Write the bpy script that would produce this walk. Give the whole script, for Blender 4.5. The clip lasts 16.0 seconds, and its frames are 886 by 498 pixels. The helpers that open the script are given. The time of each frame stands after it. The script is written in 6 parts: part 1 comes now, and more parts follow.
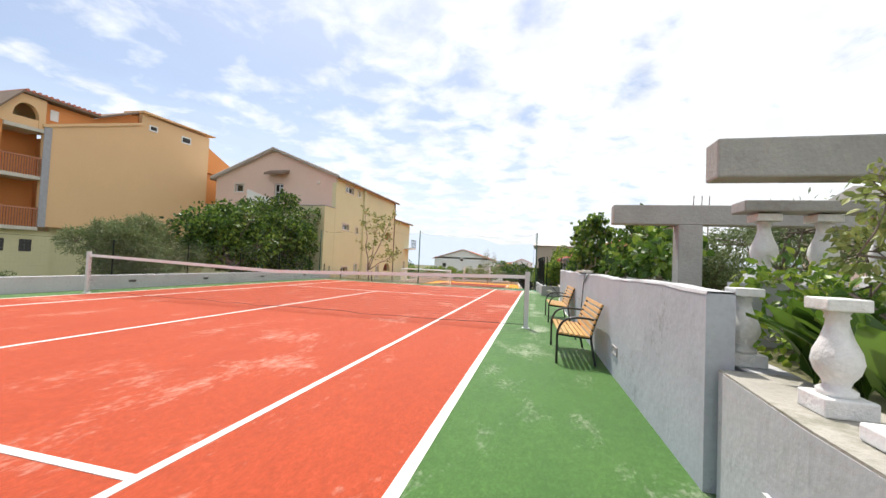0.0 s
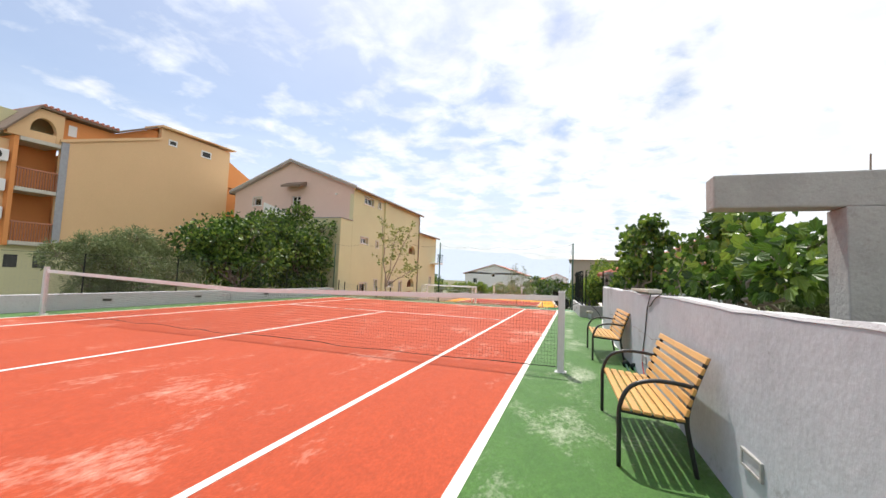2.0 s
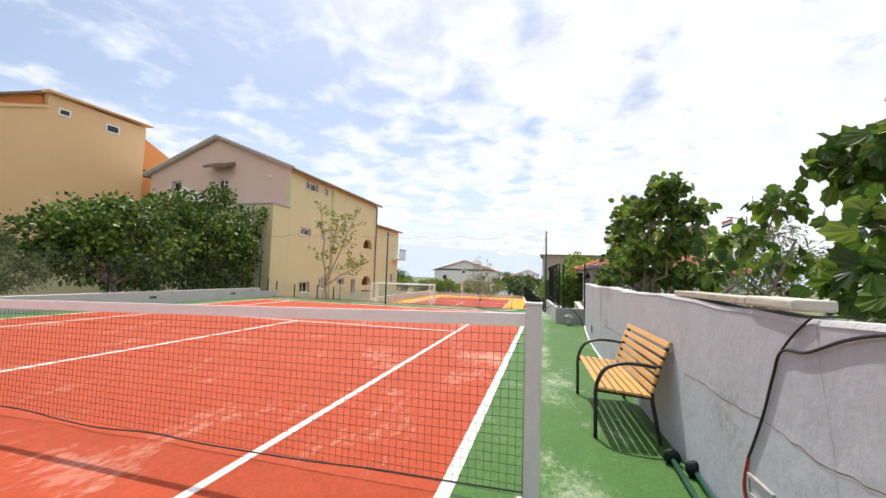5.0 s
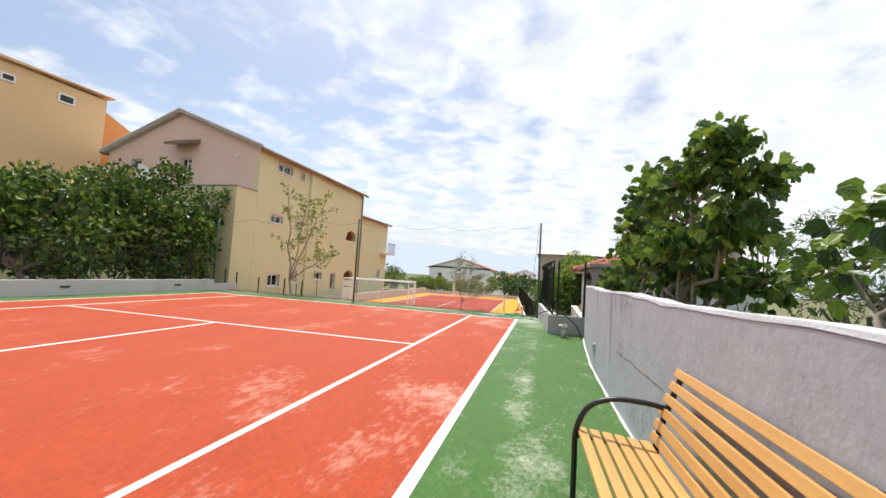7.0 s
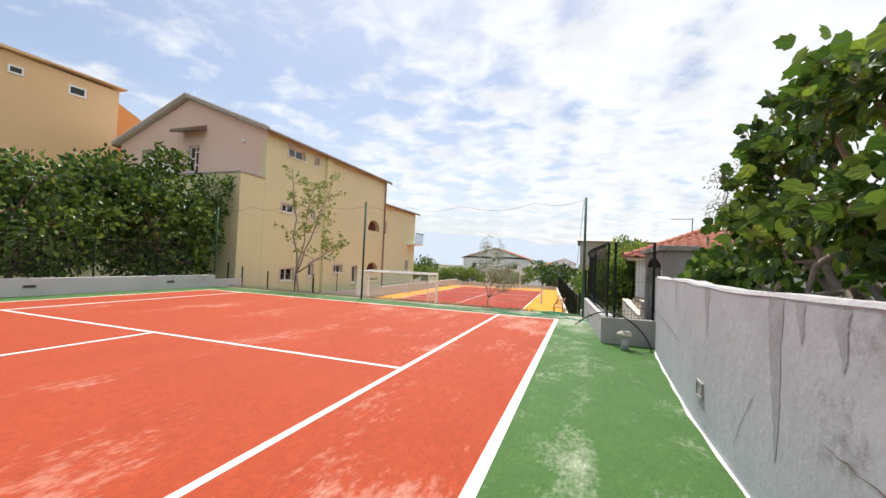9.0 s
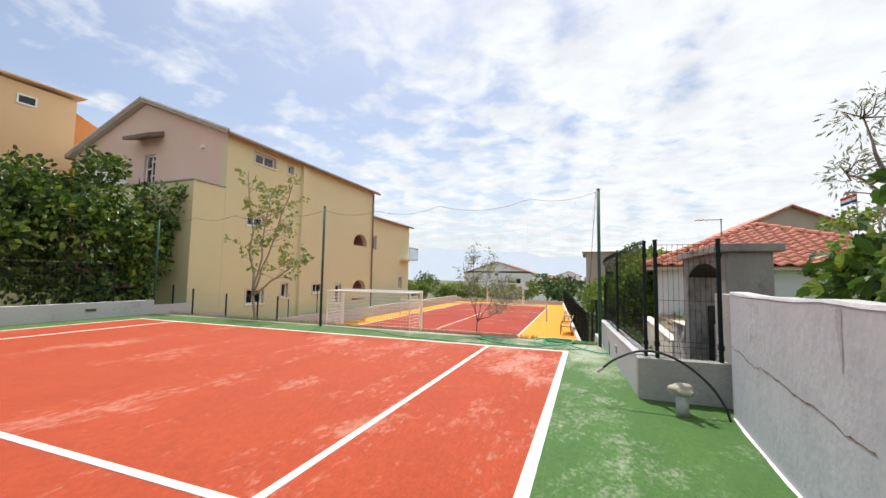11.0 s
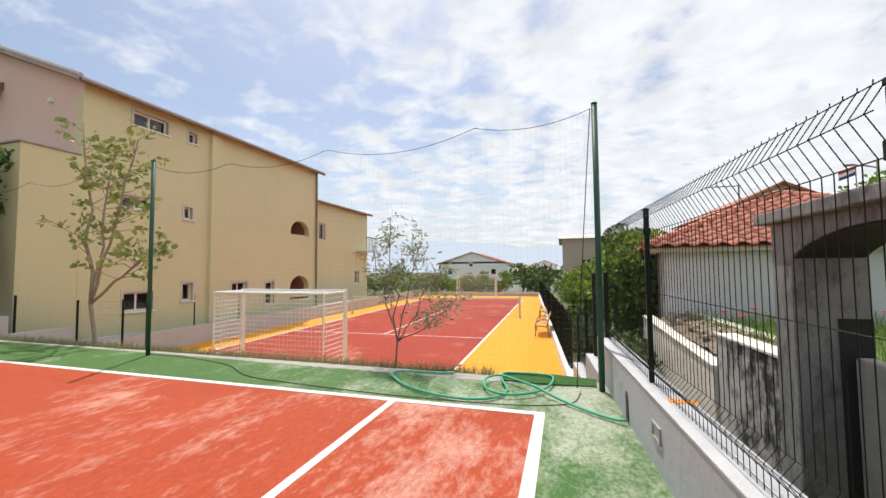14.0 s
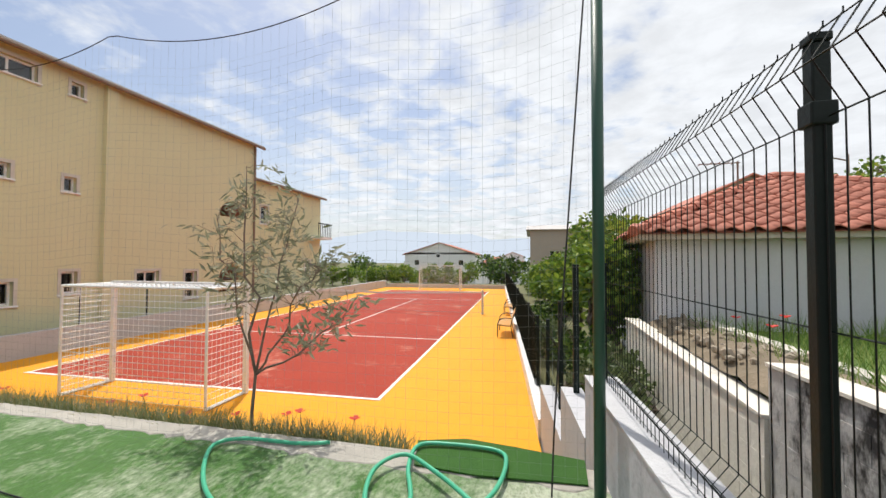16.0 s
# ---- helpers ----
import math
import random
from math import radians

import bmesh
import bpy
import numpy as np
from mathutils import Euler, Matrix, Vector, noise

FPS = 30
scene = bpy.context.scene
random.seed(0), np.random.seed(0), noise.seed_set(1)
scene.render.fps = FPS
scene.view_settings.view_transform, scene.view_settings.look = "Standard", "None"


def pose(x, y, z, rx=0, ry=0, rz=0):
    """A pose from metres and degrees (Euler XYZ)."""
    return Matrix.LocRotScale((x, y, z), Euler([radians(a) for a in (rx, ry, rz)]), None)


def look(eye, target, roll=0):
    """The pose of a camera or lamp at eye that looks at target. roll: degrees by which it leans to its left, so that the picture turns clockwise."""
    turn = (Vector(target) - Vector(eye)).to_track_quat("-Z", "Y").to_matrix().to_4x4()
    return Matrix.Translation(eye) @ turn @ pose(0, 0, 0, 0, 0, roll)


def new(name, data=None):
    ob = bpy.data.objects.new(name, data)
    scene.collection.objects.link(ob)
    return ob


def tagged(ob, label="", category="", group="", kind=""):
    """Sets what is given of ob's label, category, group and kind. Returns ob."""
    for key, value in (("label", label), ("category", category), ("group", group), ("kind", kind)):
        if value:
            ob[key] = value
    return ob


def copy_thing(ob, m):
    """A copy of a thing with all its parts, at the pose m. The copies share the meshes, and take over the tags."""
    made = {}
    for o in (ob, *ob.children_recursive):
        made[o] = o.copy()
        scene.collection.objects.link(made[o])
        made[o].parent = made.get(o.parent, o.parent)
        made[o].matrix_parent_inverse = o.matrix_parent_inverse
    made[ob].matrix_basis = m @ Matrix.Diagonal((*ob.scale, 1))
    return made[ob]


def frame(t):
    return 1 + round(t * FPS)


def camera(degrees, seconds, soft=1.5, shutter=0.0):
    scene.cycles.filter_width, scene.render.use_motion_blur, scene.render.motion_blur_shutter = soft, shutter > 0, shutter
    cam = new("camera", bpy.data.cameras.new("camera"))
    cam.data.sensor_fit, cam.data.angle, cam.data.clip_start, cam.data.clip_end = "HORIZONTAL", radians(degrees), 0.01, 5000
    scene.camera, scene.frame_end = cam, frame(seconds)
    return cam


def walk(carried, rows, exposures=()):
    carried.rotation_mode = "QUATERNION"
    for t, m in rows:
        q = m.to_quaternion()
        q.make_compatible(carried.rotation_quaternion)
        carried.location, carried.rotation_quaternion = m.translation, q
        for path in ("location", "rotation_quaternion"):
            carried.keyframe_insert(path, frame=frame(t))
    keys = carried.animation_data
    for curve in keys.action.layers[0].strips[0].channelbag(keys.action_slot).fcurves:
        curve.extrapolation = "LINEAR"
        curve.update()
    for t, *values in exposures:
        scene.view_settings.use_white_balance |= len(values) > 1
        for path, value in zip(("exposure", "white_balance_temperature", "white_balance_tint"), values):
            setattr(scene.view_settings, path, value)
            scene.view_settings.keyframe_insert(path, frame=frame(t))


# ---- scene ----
cam = camera(97.2, 16.0)
PATH = [
    (0, (0.713, -8.113, 1.247), (0.234, -6.173, 1.317), 2.5),
    (0.5, (0.707, -7.621, 1.227), (0.206, -5.689, 1.367), 0.3),
    (1, (0.686, -7.036, 1.246), (0.133, -5.119, 1.395), 2.5),
    (1.5, (0.659, -6.48, 1.268), (0.099, -4.566, 1.422), 1.2),
    (2, (0.666, -5.846, 1.27), (0.025, -3.957, 1.412), 2.3),
    (2.5, (0.63, -5.238, 1.283), (0.138, -3.307, 1.454), 2.0),
    (3, (0.615, -4.654, 1.266), (0.042, -2.742, 1.409), 0.0),
    (3.5, (0.574, -4.071, 1.272), (0.012, -2.156, 1.411), 1.3),
    (4, (0.547, -3.447, 1.251), (-0.064, -1.547, 1.381), -0.0),
    (4.5, (0.548, -2.847, 1.249), (-0.023, -0.937, 1.403), 1.8),
    (4.7, (0.546, -2.628, 1.269), (0.04, -0.698, 1.404), 1.7),
    (6.8, (0.743, -0.301, 1.287), (0.189, 1.617, 1.405), 3.2),
    (7, (0.707, -0.031, 1.255), (0.205, 1.901, 1.375), 3.5),
    (7.5, (0.704, 0.556, 1.226), (0.062, 2.447, 1.333), 1.1),
    (8, (0.674, 1.075, 1.239), (0.049, 2.972, 1.339), 2.1),
    (8.5, (0.576, 1.628, 1.253), (0.033, 3.549, 1.38), 0.0),
    (9, (0.542, 2.294, 1.25), (-0.134, 4.176, 1.314), 2.4),
    (9.2, (0.512, 2.548, 1.255), (-0.127, 4.443, 1.313), 2.4),
    (11.3, (0.332, 5.042, 1.252), (-0.363, 6.911, 1.402), 0.8),
    (11.5, (0.308, 5.279, 1.268), (-0.346, 7.164, 1.405), 1.6),
    (12, (0.3, 5.952, 1.268), (-0.366, 7.834, 1.382), 0.6),
    (12.5, (0.275, 6.484, 1.246), (-0.327, 8.386, 1.383), 2.8),
    (13, (0.247, 7.148, 1.245), (-0.31, 9.065, 1.365), -0.6),
    (13.5, (0.225, 7.718, 1.249), (-0.45, 9.598, 1.359), 0.8),
    (14, (0.221, 8.355, 1.258), (-0.364, 10.264, 1.362), -0.5),
    (14.5, (0.238, 8.885, 1.263), (-0.568, 10.713, 1.356), 0.3),
    (15, (0.24, 9.461, 1.264), (-0.38, 11.36, 1.357), 1.1),
    (15.5, (0.238, 10.003, 1.251), (-0.302, 11.927, 1.333), -0.7),
    (16, (0.231, 10.546, 1.221), (-0.206, 12.497, 1.278), 0.2),
]
walk(cam, [(t, look(eye, target, roll)) for t, eye, target, roll in PATH], [(0, 0.42), (4, 0.38), (8, 0.30), (12, 0.22), (14, 0.18), (16, 0.14)])

# ---- world, sun, exposure ----
SUN_DIR = Vector((-0.23, 0.51, 1.16)).normalized()
world = bpy.data.worlds.new("sky")
scene.world = world
world.use_nodes = True


def build_world():
    nt = world.node_tree
    nt.nodes.clear()
    N, L = nt.nodes.new, nt.links.new
    out = N("ShaderNodeOutputWorld")
    sky = N("ShaderNodeTexSky")
    sky.sky_type = "NISHITA"
    sky.sun_disc = False
    sky.sun_elevation = math.asin(SUN_DIR.z)
    sky.sun_rotation = math.atan2(SUN_DIR.x, SUN_DIR.y)
    sky.air_density, sky.dust_density, sky.ozone_density = 1.0, 2.0, 1.5
    bg_sky = N("ShaderNodeBackground")
    bg_sky.inputs[1].default_value = 0.119
    L(sky.outputs[0], bg_sky.inputs[0])
    # cloud layer: directions projected on a flat sheet above
    co = N("ShaderNodeTexCoord")
    sep = N("ShaderNodeSeparateXYZ")
    L(co.outputs["Generated"], sep.inputs[0])

    def math_node(op, a, b=None, clamp=False):
        n = N("ShaderNodeMath")
        n.operation, n.use_clamp = op, clamp
        for i, v in enumerate((a, b)):
            if v is None:
                continue
            if isinstance(v, (int, float)):
                n.inputs[i].default_value = v
            else:
                L(v, n.inputs[i])
        return n.outputs[0]

    zc = math_node("MAXIMUM", sep.outputs[2], 0.0)
    den = math_node("ADD", zc, 0.14)
    px = math_node("DIVIDE", sep.outputs[0], den)
    py = math_node("DIVIDE", sep.outputs[1], den)
    comb = N("ShaderNodeCombineXYZ")
    L(px, comb.inputs[0])
    L(py, comb.inputs[1])
    big = N("ShaderNodeTexNoise")
    big.inputs["Scale"].default_value = 1.1
    big.inputs["Detail"].default_value = 3
    L(comb.outputs[0], big.inputs["Vector"])
    small = N("ShaderNodeTexNoise")
    small.inputs["Scale"].default_value = 4.6
    small.inputs["Detail"].default_value = 6
    small.inputs["Roughness"].default_value = 0.55
    small.inputs["Distortion"].default_value = 0.25
    L(comb.outputs[0], small.inputs["Vector"])
    a = math_node("MULTIPLY", big.outputs["Fac"], 0.5)
    b = math_node("MULTIPLY", small.outputs["Fac"], 0.75)
    s = math_node("ADD", a, b)
    # cover grows to the east
    side = math_node("MULTIPLY", sep.outputs[0], 0.25)
    s = math_node("ADD", s, side)
    ramp = N("ShaderNodeMapRange")
    ramp.interpolation_type = "SMOOTHSTEP"
    ramp.inputs["From Min"].default_value = 0.39
    ramp.inputs["From Max"].default_value = 0.66
    L(s, ramp.inputs["Value"])
    haze = N("ShaderNodeMapRange")
    haze.inputs["From Min"].default_value = 0.0
    haze.inputs["From Max"].default_value = 0.34
    haze.inputs["To Min"].default_value = 0.72
    haze.inputs["To Max"].default_value = 0.10
    L(sep.outputs[2], haze.inputs["Value"])
    cover = math_node("MAXIMUM", ramp.outputs[0], haze.outputs[0], True)
    bg_cloud = N("ShaderNodeBackground")
    bg_cloud.inputs[0].default_value = (0.93, 0.96, 1.0, 1)
    puff = N("ShaderNodeTexNoise")
    puff.inputs["Scale"].default_value = 4.2
    puff.inputs["Detail"].default_value = 5
    puff.inputs["Roughness"].default_value = 0.6
    puff.inputs["Distortion"].default_value = 0.3
    L(comb.outputs[0], puff.inputs["Vector"])
    shade = N("ShaderNodeMapRange")
    shade.inputs["From Min"].default_value = 0.36
    shade.inputs["From Max"].default_value = 0.60
    shade.inputs["To Min"].default_value = 0.79
    shade.inputs["To Max"].default_value = 0.91
    L(puff.outputs["Fac"], shade.inputs["Value"])
    L(shade.outputs[0], bg_cloud.inputs[1])
    mix = N("ShaderNodeMixShader")
    L(cover, mix.inputs[0])
    L(bg_sky.outputs[0], mix.inputs[1])
    L(bg_cloud.outputs[0], mix.inputs[2])
    L(mix.outputs[0], out.inputs[0])


build_world()
sun = new("sun", bpy.data.lights.new("sun", "SUN"))
sun.data.energy, sun.data.angle, sun.data.color = 3.7, radians(0.6), (1.0, 0.95, 0.87)
sun.matrix_world = look(SUN_DIR * 50, (0, 0, 0))
scene.view_settings.exposure = 0.15

# ---- materials ----


def mat(name, base, rough=0.7, second=None, scale=6.0, amount=0.5, fine=60.0, bump=0.15, bump_scale=None, metal=0.0, stain=None,
        stain_scale=0.7, stain_cut=(0.55, 0.75), spec=0.5, vary=0.0, stretch=(1, 1, 1), translucent=0.0, sand=None, mottle=None, placed_by="Object", spots=()):
    m = bpy.data.materials.new(name)
    m.use_nodes = True
    nt = m.node_tree
    N, L = nt.nodes.new, nt.links.new
    bsdf = nt.nodes["Principled BSDF"]
    bsdf.inputs["Roughness"].default_value = rough
    bsdf.inputs["Metallic"].default_value = metal
    bsdf.inputs["Specular IOR Level"].default_value = spec
    second = second or tuple(c * 0.8 for c in base)
    co = N("ShaderNodeTexCoord")
    mp = N("ShaderNodeMapping")
    mp.inputs["Scale"].default_value = stretch
    if placed_by == "Position":
        L(N("ShaderNodeNewGeometry").outputs["Position"], mp.inputs[0])
    else:
        L(co.outputs["Object"], mp.inputs[0])

    def noise_tex(sc, detail=4.0, rough_=0.6):
        n = N("ShaderNodeTexNoise")
        n.inputs["Scale"].default_value = sc
        n.inputs["Detail"].default_value = detail
        n.inputs["Roughness"].default_value = rough_
        L(mp.outputs[0], n.inputs["Vector"])
        return n

    def mixc(fac, a, b):
        x = N("ShaderNodeMix")
        x.data_type = "RGBA"
        for sock, v in ((x.inputs[0], fac), (x.inputs[6], a), (x.inputs[7], b)):
            if isinstance(v, (int, float)):
                sock.default_value = v
            elif isinstance(v, tuple):
                sock.default_value = (*v, 1)
            else:
                L(v, sock)
        return x.outputs[2]

    def ranged(sock, lo, hi, to_hi=1.0):
        r = N("ShaderNodeMapRange")
        r.inputs["From Min"].default_value, r.inputs["From Max"].default_value = lo, hi
        r.inputs["To Max"].default_value = to_hi
        L(sock, r.inputs["Value"])
        return r.outputs[0]

    n1 = noise_tex(scale)
    col = mixc(ranged(n1.outputs["Fac"], 0.35, 0.7, amount), base, second)
    n2 = noise_tex(fine, 3.0)
    col = mixc(ranged(n2.outputs["Fac"], 0.4, 0.75, amount * 0.5), col, tuple(c * 0.7 for c in base))
    if stain:
        n3 = noise_tex(stain_scale, 7.0, 0.68)
        n4 = noise_tex(stain_scale * 13, 5.0, 0.7)
        ad = N("ShaderNodeMath")
        ad.operation = "MULTIPLY_ADD"
        L(n4.outputs["Fac"], ad.inputs[0])
        ad.inputs[1].default_value = 0.55
        L(n3.outputs["Fac"], ad.inputs[2])
        if sand:
            sx = N("ShaderNodeSeparateXYZ")
            L(co.outputs["Object"], sx.inputs[0])
            a2 = N("ShaderNodeMath")
            a2.operation = "ADD"
            L(ad.outputs[0], a2.inputs[0])
            px = N("ShaderNodeMath")
            px.operation = "MULTIPLY"
            L(ranged(sx.outputs[1], sand[0], sand[1], sand[4]), px.inputs[0])
            L(ranged(sx.outputs[0], sand[2], sand[3]), px.inputs[1])
            L(px.outputs[0], a2.inputs[1])
            ad = a2
        for sx_, sy_, rx_, ry_, amount_ in spots:
            # a pale patch with its own place and size, for wear and for painted sheen
            off = N("ShaderNodeVectorMath")
            off.operation = "SUBTRACT"
            L(co.outputs["Object"], off.inputs[0])
            off.inputs[1].default_value = (sx_, sy_, 0)
            wide = N("ShaderNodeVectorMath")
            wide.operation = "MULTIPLY"
            L(off.outputs[0], wide.inputs[0])
            wide.inputs[1].default_value = (1 / rx_, 1 / ry_, 0)
            far = N("ShaderNodeVectorMath")
            far.operation = "LENGTH"
            L(wide.outputs[0], far.inputs[0])
            more = N("ShaderNodeMath")
            more.operation = "ADD"
            L(ad.outputs[0], more.inputs[0])
            L(ranged(far.outputs["Value"], 1.3, 0.1, amount_), more.inputs[1])
            ad = more
        col = mixc(ranged(ad.outputs[0], stain_cut[0] + 0.275, stain_cut[1] + 0.275), col, stain)
    if mottle:
        # tufts of the pile: light and dark flecks at two sizes
        for sc, amt in mottle:
            nm = noise_tex(sc, 2.0, 0.7)
            col = mixc(ranged(nm.outputs["Fac"], 0.42, 0.66, amt), col, tuple(c * 0.45 for c in base))
            col = mixc(ranged(nm.outputs["Fac"], 0.46, 0.28, amt * 0.5), col, tuple(min(0.9, c * 1.5 + 0.02) for c in base))
    if vary:
        oi = N("ShaderNodeObjectInfo")
        hsv = N("ShaderNodeHueSaturation")
        L(ranged(oi.outputs["Random"], 0, 1, 1.0), hsv.inputs["Fac"])
        hsv.inputs["Value"].default_value = 1 - vary
        hsv.inputs["Hue"].default_value = 0.5
        L(col, hsv.inputs["Color"])
        col = hsv.outputs[0]
    L(col, bsdf.inputs["Base Color"])
    if bump:
        bp = N("ShaderNodeBump")
        bp.inputs["Strength"].default_value = bump
        bp.inputs["Distance"].default_value = 0.02
        nb = noise_tex(bump_scale or fine, 5.0)
        L(nb.outputs["Fac"], bp.inputs["Height"])
        L(bp.outputs[0], bsdf.inputs["Normal"])
    if translucent:
        tr = N("ShaderNodeBsdfTranslucent")
        L(col, tr.inputs[0])
        mx = N("ShaderNodeMixShader")
        mx.inputs[0].default_value = translucent
        L(bsdf.outputs[0], mx.inputs[1])
        L(tr.outputs[0], mx.inputs[2])
        L(mx.outputs[0], nt.nodes["Material Output"].inputs[0])
    return m


def leaf_mat(name, base, light, dark, rough=0.45, trans=0.3):
    m = bpy.data.materials.new(name)
    m.use_nodes = True
    nt = m.node_tree
    N, L = nt.nodes.new, nt.links.new
    bsdf = nt.nodes["Principled BSDF"]
    bsdf.inputs["Roughness"].default_value = rough
    bsdf.inputs["Specular IOR Level"].default_value = 0.45
    geo = N("ShaderNodeNewGeometry")
    ramp = N("ShaderNodeValToRGB")
    ramp.color_ramp.elements[0].color = (*dark, 1)
    ramp.color_ramp.elements[1].color = (*light, 1)
    e = ramp.color_ramp.elements.new(0.55)
    e.color = (*base, 1)
    L(geo.outputs["Random Per Island"], ramp.inputs[0])
    L(ramp.outputs[0], bsdf.inputs["Base Color"])
    tr = N("ShaderNodeBsdfTranslucent")
    L(ramp.outputs[0], tr.inputs[0])
    mx = N("ShaderNodeMixShader")
    mx.inputs[0].default_value = trans
    L(bsdf.outputs[0], mx.inputs[1])
    L(tr.outputs[0], mx.inputs[2])
    L(mx.outputs[0], nt.nodes["Material Output"].inputs[0])
    return m


def glass_mat(name, tint=(0.75, 0.82, 0.85)):
    m = bpy.data.materials.new(name)
    m.use_nodes = True
    b = m.node_tree.nodes["Principled BSDF"]
    b.inputs["Base Color"].default_value = (*tint, 1)
    b.inputs["Roughness"].default_value = 0.03
    b.inputs["Transmission Weight"].default_value = 1.0
    b.inputs["IOR"].default_value = 1.45
    return m


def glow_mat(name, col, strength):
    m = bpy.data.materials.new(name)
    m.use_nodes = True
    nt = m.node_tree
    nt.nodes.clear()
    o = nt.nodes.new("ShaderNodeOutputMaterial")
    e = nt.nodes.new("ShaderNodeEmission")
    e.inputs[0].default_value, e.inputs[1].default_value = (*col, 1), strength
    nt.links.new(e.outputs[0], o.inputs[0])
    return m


RED = mat("red_turf", (0.455, 0.068, 0.021), 0.68, (0.385, 0.053, 0.017), 1.3, 0.7, 160, 0.35, 260, stain=(0.78, 0.46, 0.36), stain_scale=0.8, stain_cut=(0.58, 0.88), spec=0.22, mottle=((11, 0.2), (38, 0.32)), stretch=(1.4, 0.6, 1.0), sand=(7.0, 11.9, -7.0, -0.5, 0.14),
          spots=((-0.4, 3.95, 0.55, 0.75, 0.24), (-1.43, 2.93, 0.5, 0.5, 0.14), (-2.0, -4.2, 0.7, 0.45, 0.15), (-2.77, -2.9, 0.9, 0.55, 0.15), (-2.3, -0.4, 0.8, 0.3, 0.14), (-0.37, 11.06, 0.4, 0.45, 0.12), (-0.63, 10.2, 0.6, 0.5, 0.08), (-4.17, 11.2, 0.8, 0.35, 0.15), (-3.07, 8.5, 0.9, 0.5, 0.12), (-0.35, 2.6, 0.5, 0.8, 0.13)))
RED_LOW = mat("red_turf_lower", (0.36, 0.045, 0.022), 0.75, (0.30, 0.036, 0.02), 1.0, 0.7, 120, 0.3, 220, stain=(0.58, 0.26, 0.18), stain_scale=0.6, stain_cut=(0.58, 0.78), spec=0.2)
# the first two spots paint a sheen along the strip, the rest worn sand
GREEN = mat("green_turf", (0.068, 0.174, 0.0285), 0.6, (0.046, 0.132, 0.022), 2.4, 0.8, 150, 0.4, 260, stain=(0.50, 0.53, 0.40), stain_scale=1.5, stain_cut=(0.57, 0.86), spec=0.3, mottle=((14, 0.28), (45, 0.42)), sand=(9.6, 12.7, -4.5, 0.5, 0.25), stretch=(1.3, 0.75, 1.0),
            spots=((0.55, 5.1, 0.16, 1.5, 0.15), (0.50, 4.0, 0.22, 0.6, 0.11), (0.55, -1.9, 0.45, 0.8, 0.12), (0.72, 0.1, 0.35, 0.7, 0.16), (0.39, 12.5, 0.45, 0.45, 0.16), (0.52, 10.9, 0.4, 0.6, 0.16), (0.33, 9.5, 0.35, 0.5, 0.12), (0.6, 2.6, 0.4, 1.0, 0.12), (0.42, 8.5, 0.35, 0.8, 0.13), (0.62, 7.2, 0.3, 0.8, 0.11), (0.35, 11.7, 0.4, 0.5, 0.15)))
TURF_DARK = mat("dark_green_turf", (0.045, 0.125, 0.022), 0.8, (0.03, 0.095, 0.016), 5, 0.8, 160, 0.5, 240, spec=0.2)
YELLOW = mat("yellow_turf", (0.78, 0.33, 0.008), 0.7, (0.72, 0.29, 0.008), 1.4, 0.5, 180, 0.3, 220, spec=0.3)
WHITE_LINE = mat("white_line", (0.82, 0.80, 0.76), 0.75, (0.74, 0.66, 0.60), 9, 0.6, 150, 0.3)
GREY_WALL = mat("grey_render", (0.50, 0.50, 0.52), 0.85, (0.44, 0.44, 0.465), 1.3, 0.8, 26, 0.28, 9, stain=(0.33, 0.33, 0.35), stain_scale=1.1, stain_cut=(0.60, 0.72))
WALL_STAINED = mat("stained_grey_render", (0.50, 0.52, 0.565), 0.85, (0.42, 0.44, 0.485), 2.2, 0.9, 26, 0.3, 7, stain=(0.30, 0.30, 0.32), stain_scale=1.5, stain_cut=(0.60, 0.74))
WALL_TOP = mat("wall_cap_paint", (0.56, 0.56, 0.57), 0.8, (0.44, 0.44, 0.46), 5, 0.7, 50, 0.4)
CONCRETE = mat("concrete", (0.40, 0.39, 0.37), 0.85, (0.31, 0.30, 0.285), 3, 0.8, 50, 0.5, 22, stain=(0.24, 0.22, 0.2), stain_scale=1.4, stain_cut=(0.58, 0.8))
PALE_CONCRETE = mat("pale_concrete", (0.60, 0.57, 0.50), 0.85, (0.48, 0.45, 0.40), 3, 0.8, 50, 0.4, 25, stain=(0.26, 0.24, 0.21), stain_scale=1.1, stain_cut=(0.6, 0.85))
BLOCK = mat("pale_block", (0.80, 0.75, 0.66), 0.88, (0.66, 0.61, 0.52), 2, 0.8, 50, 0.4, 25, stain=(0.50, 0.46, 0.40), stain_scale=1.6, stain_cut=(0.56, 0.74), placed_by="Position")
BLOCK_STAINED = mat("stained_block", (0.56, 0.54, 0.51), 0.88, (0.44, 0.42, 0.40), 2, 0.8, 50, 0.4, 25, stain=(0.035, 0.032, 0.03), stain_scale=0.55, stain_cut=(0.45, 0.58), stretch=(1, 1.0, 0.6), placed_by="Position")
WHITE_WALL = mat("white_render", (0.62, 0.62, 0.63), 0.85, (0.54, 0.54, 0.55), 1.2, 0.6, 50, 0.3)
WHITE_PAINT = mat("white_paint", (0.80, 0.80, 0.79), 0.5, (0.70, 0.70, 0.69), 8, 0.6, 80, 0.15)
STONE_WHITE = mat("white_cast_stone", (0.78, 0.77, 0.75), 0.75, (0.58, 0.57, 0.55), 9, 0.7, 70, 0.4, 40)
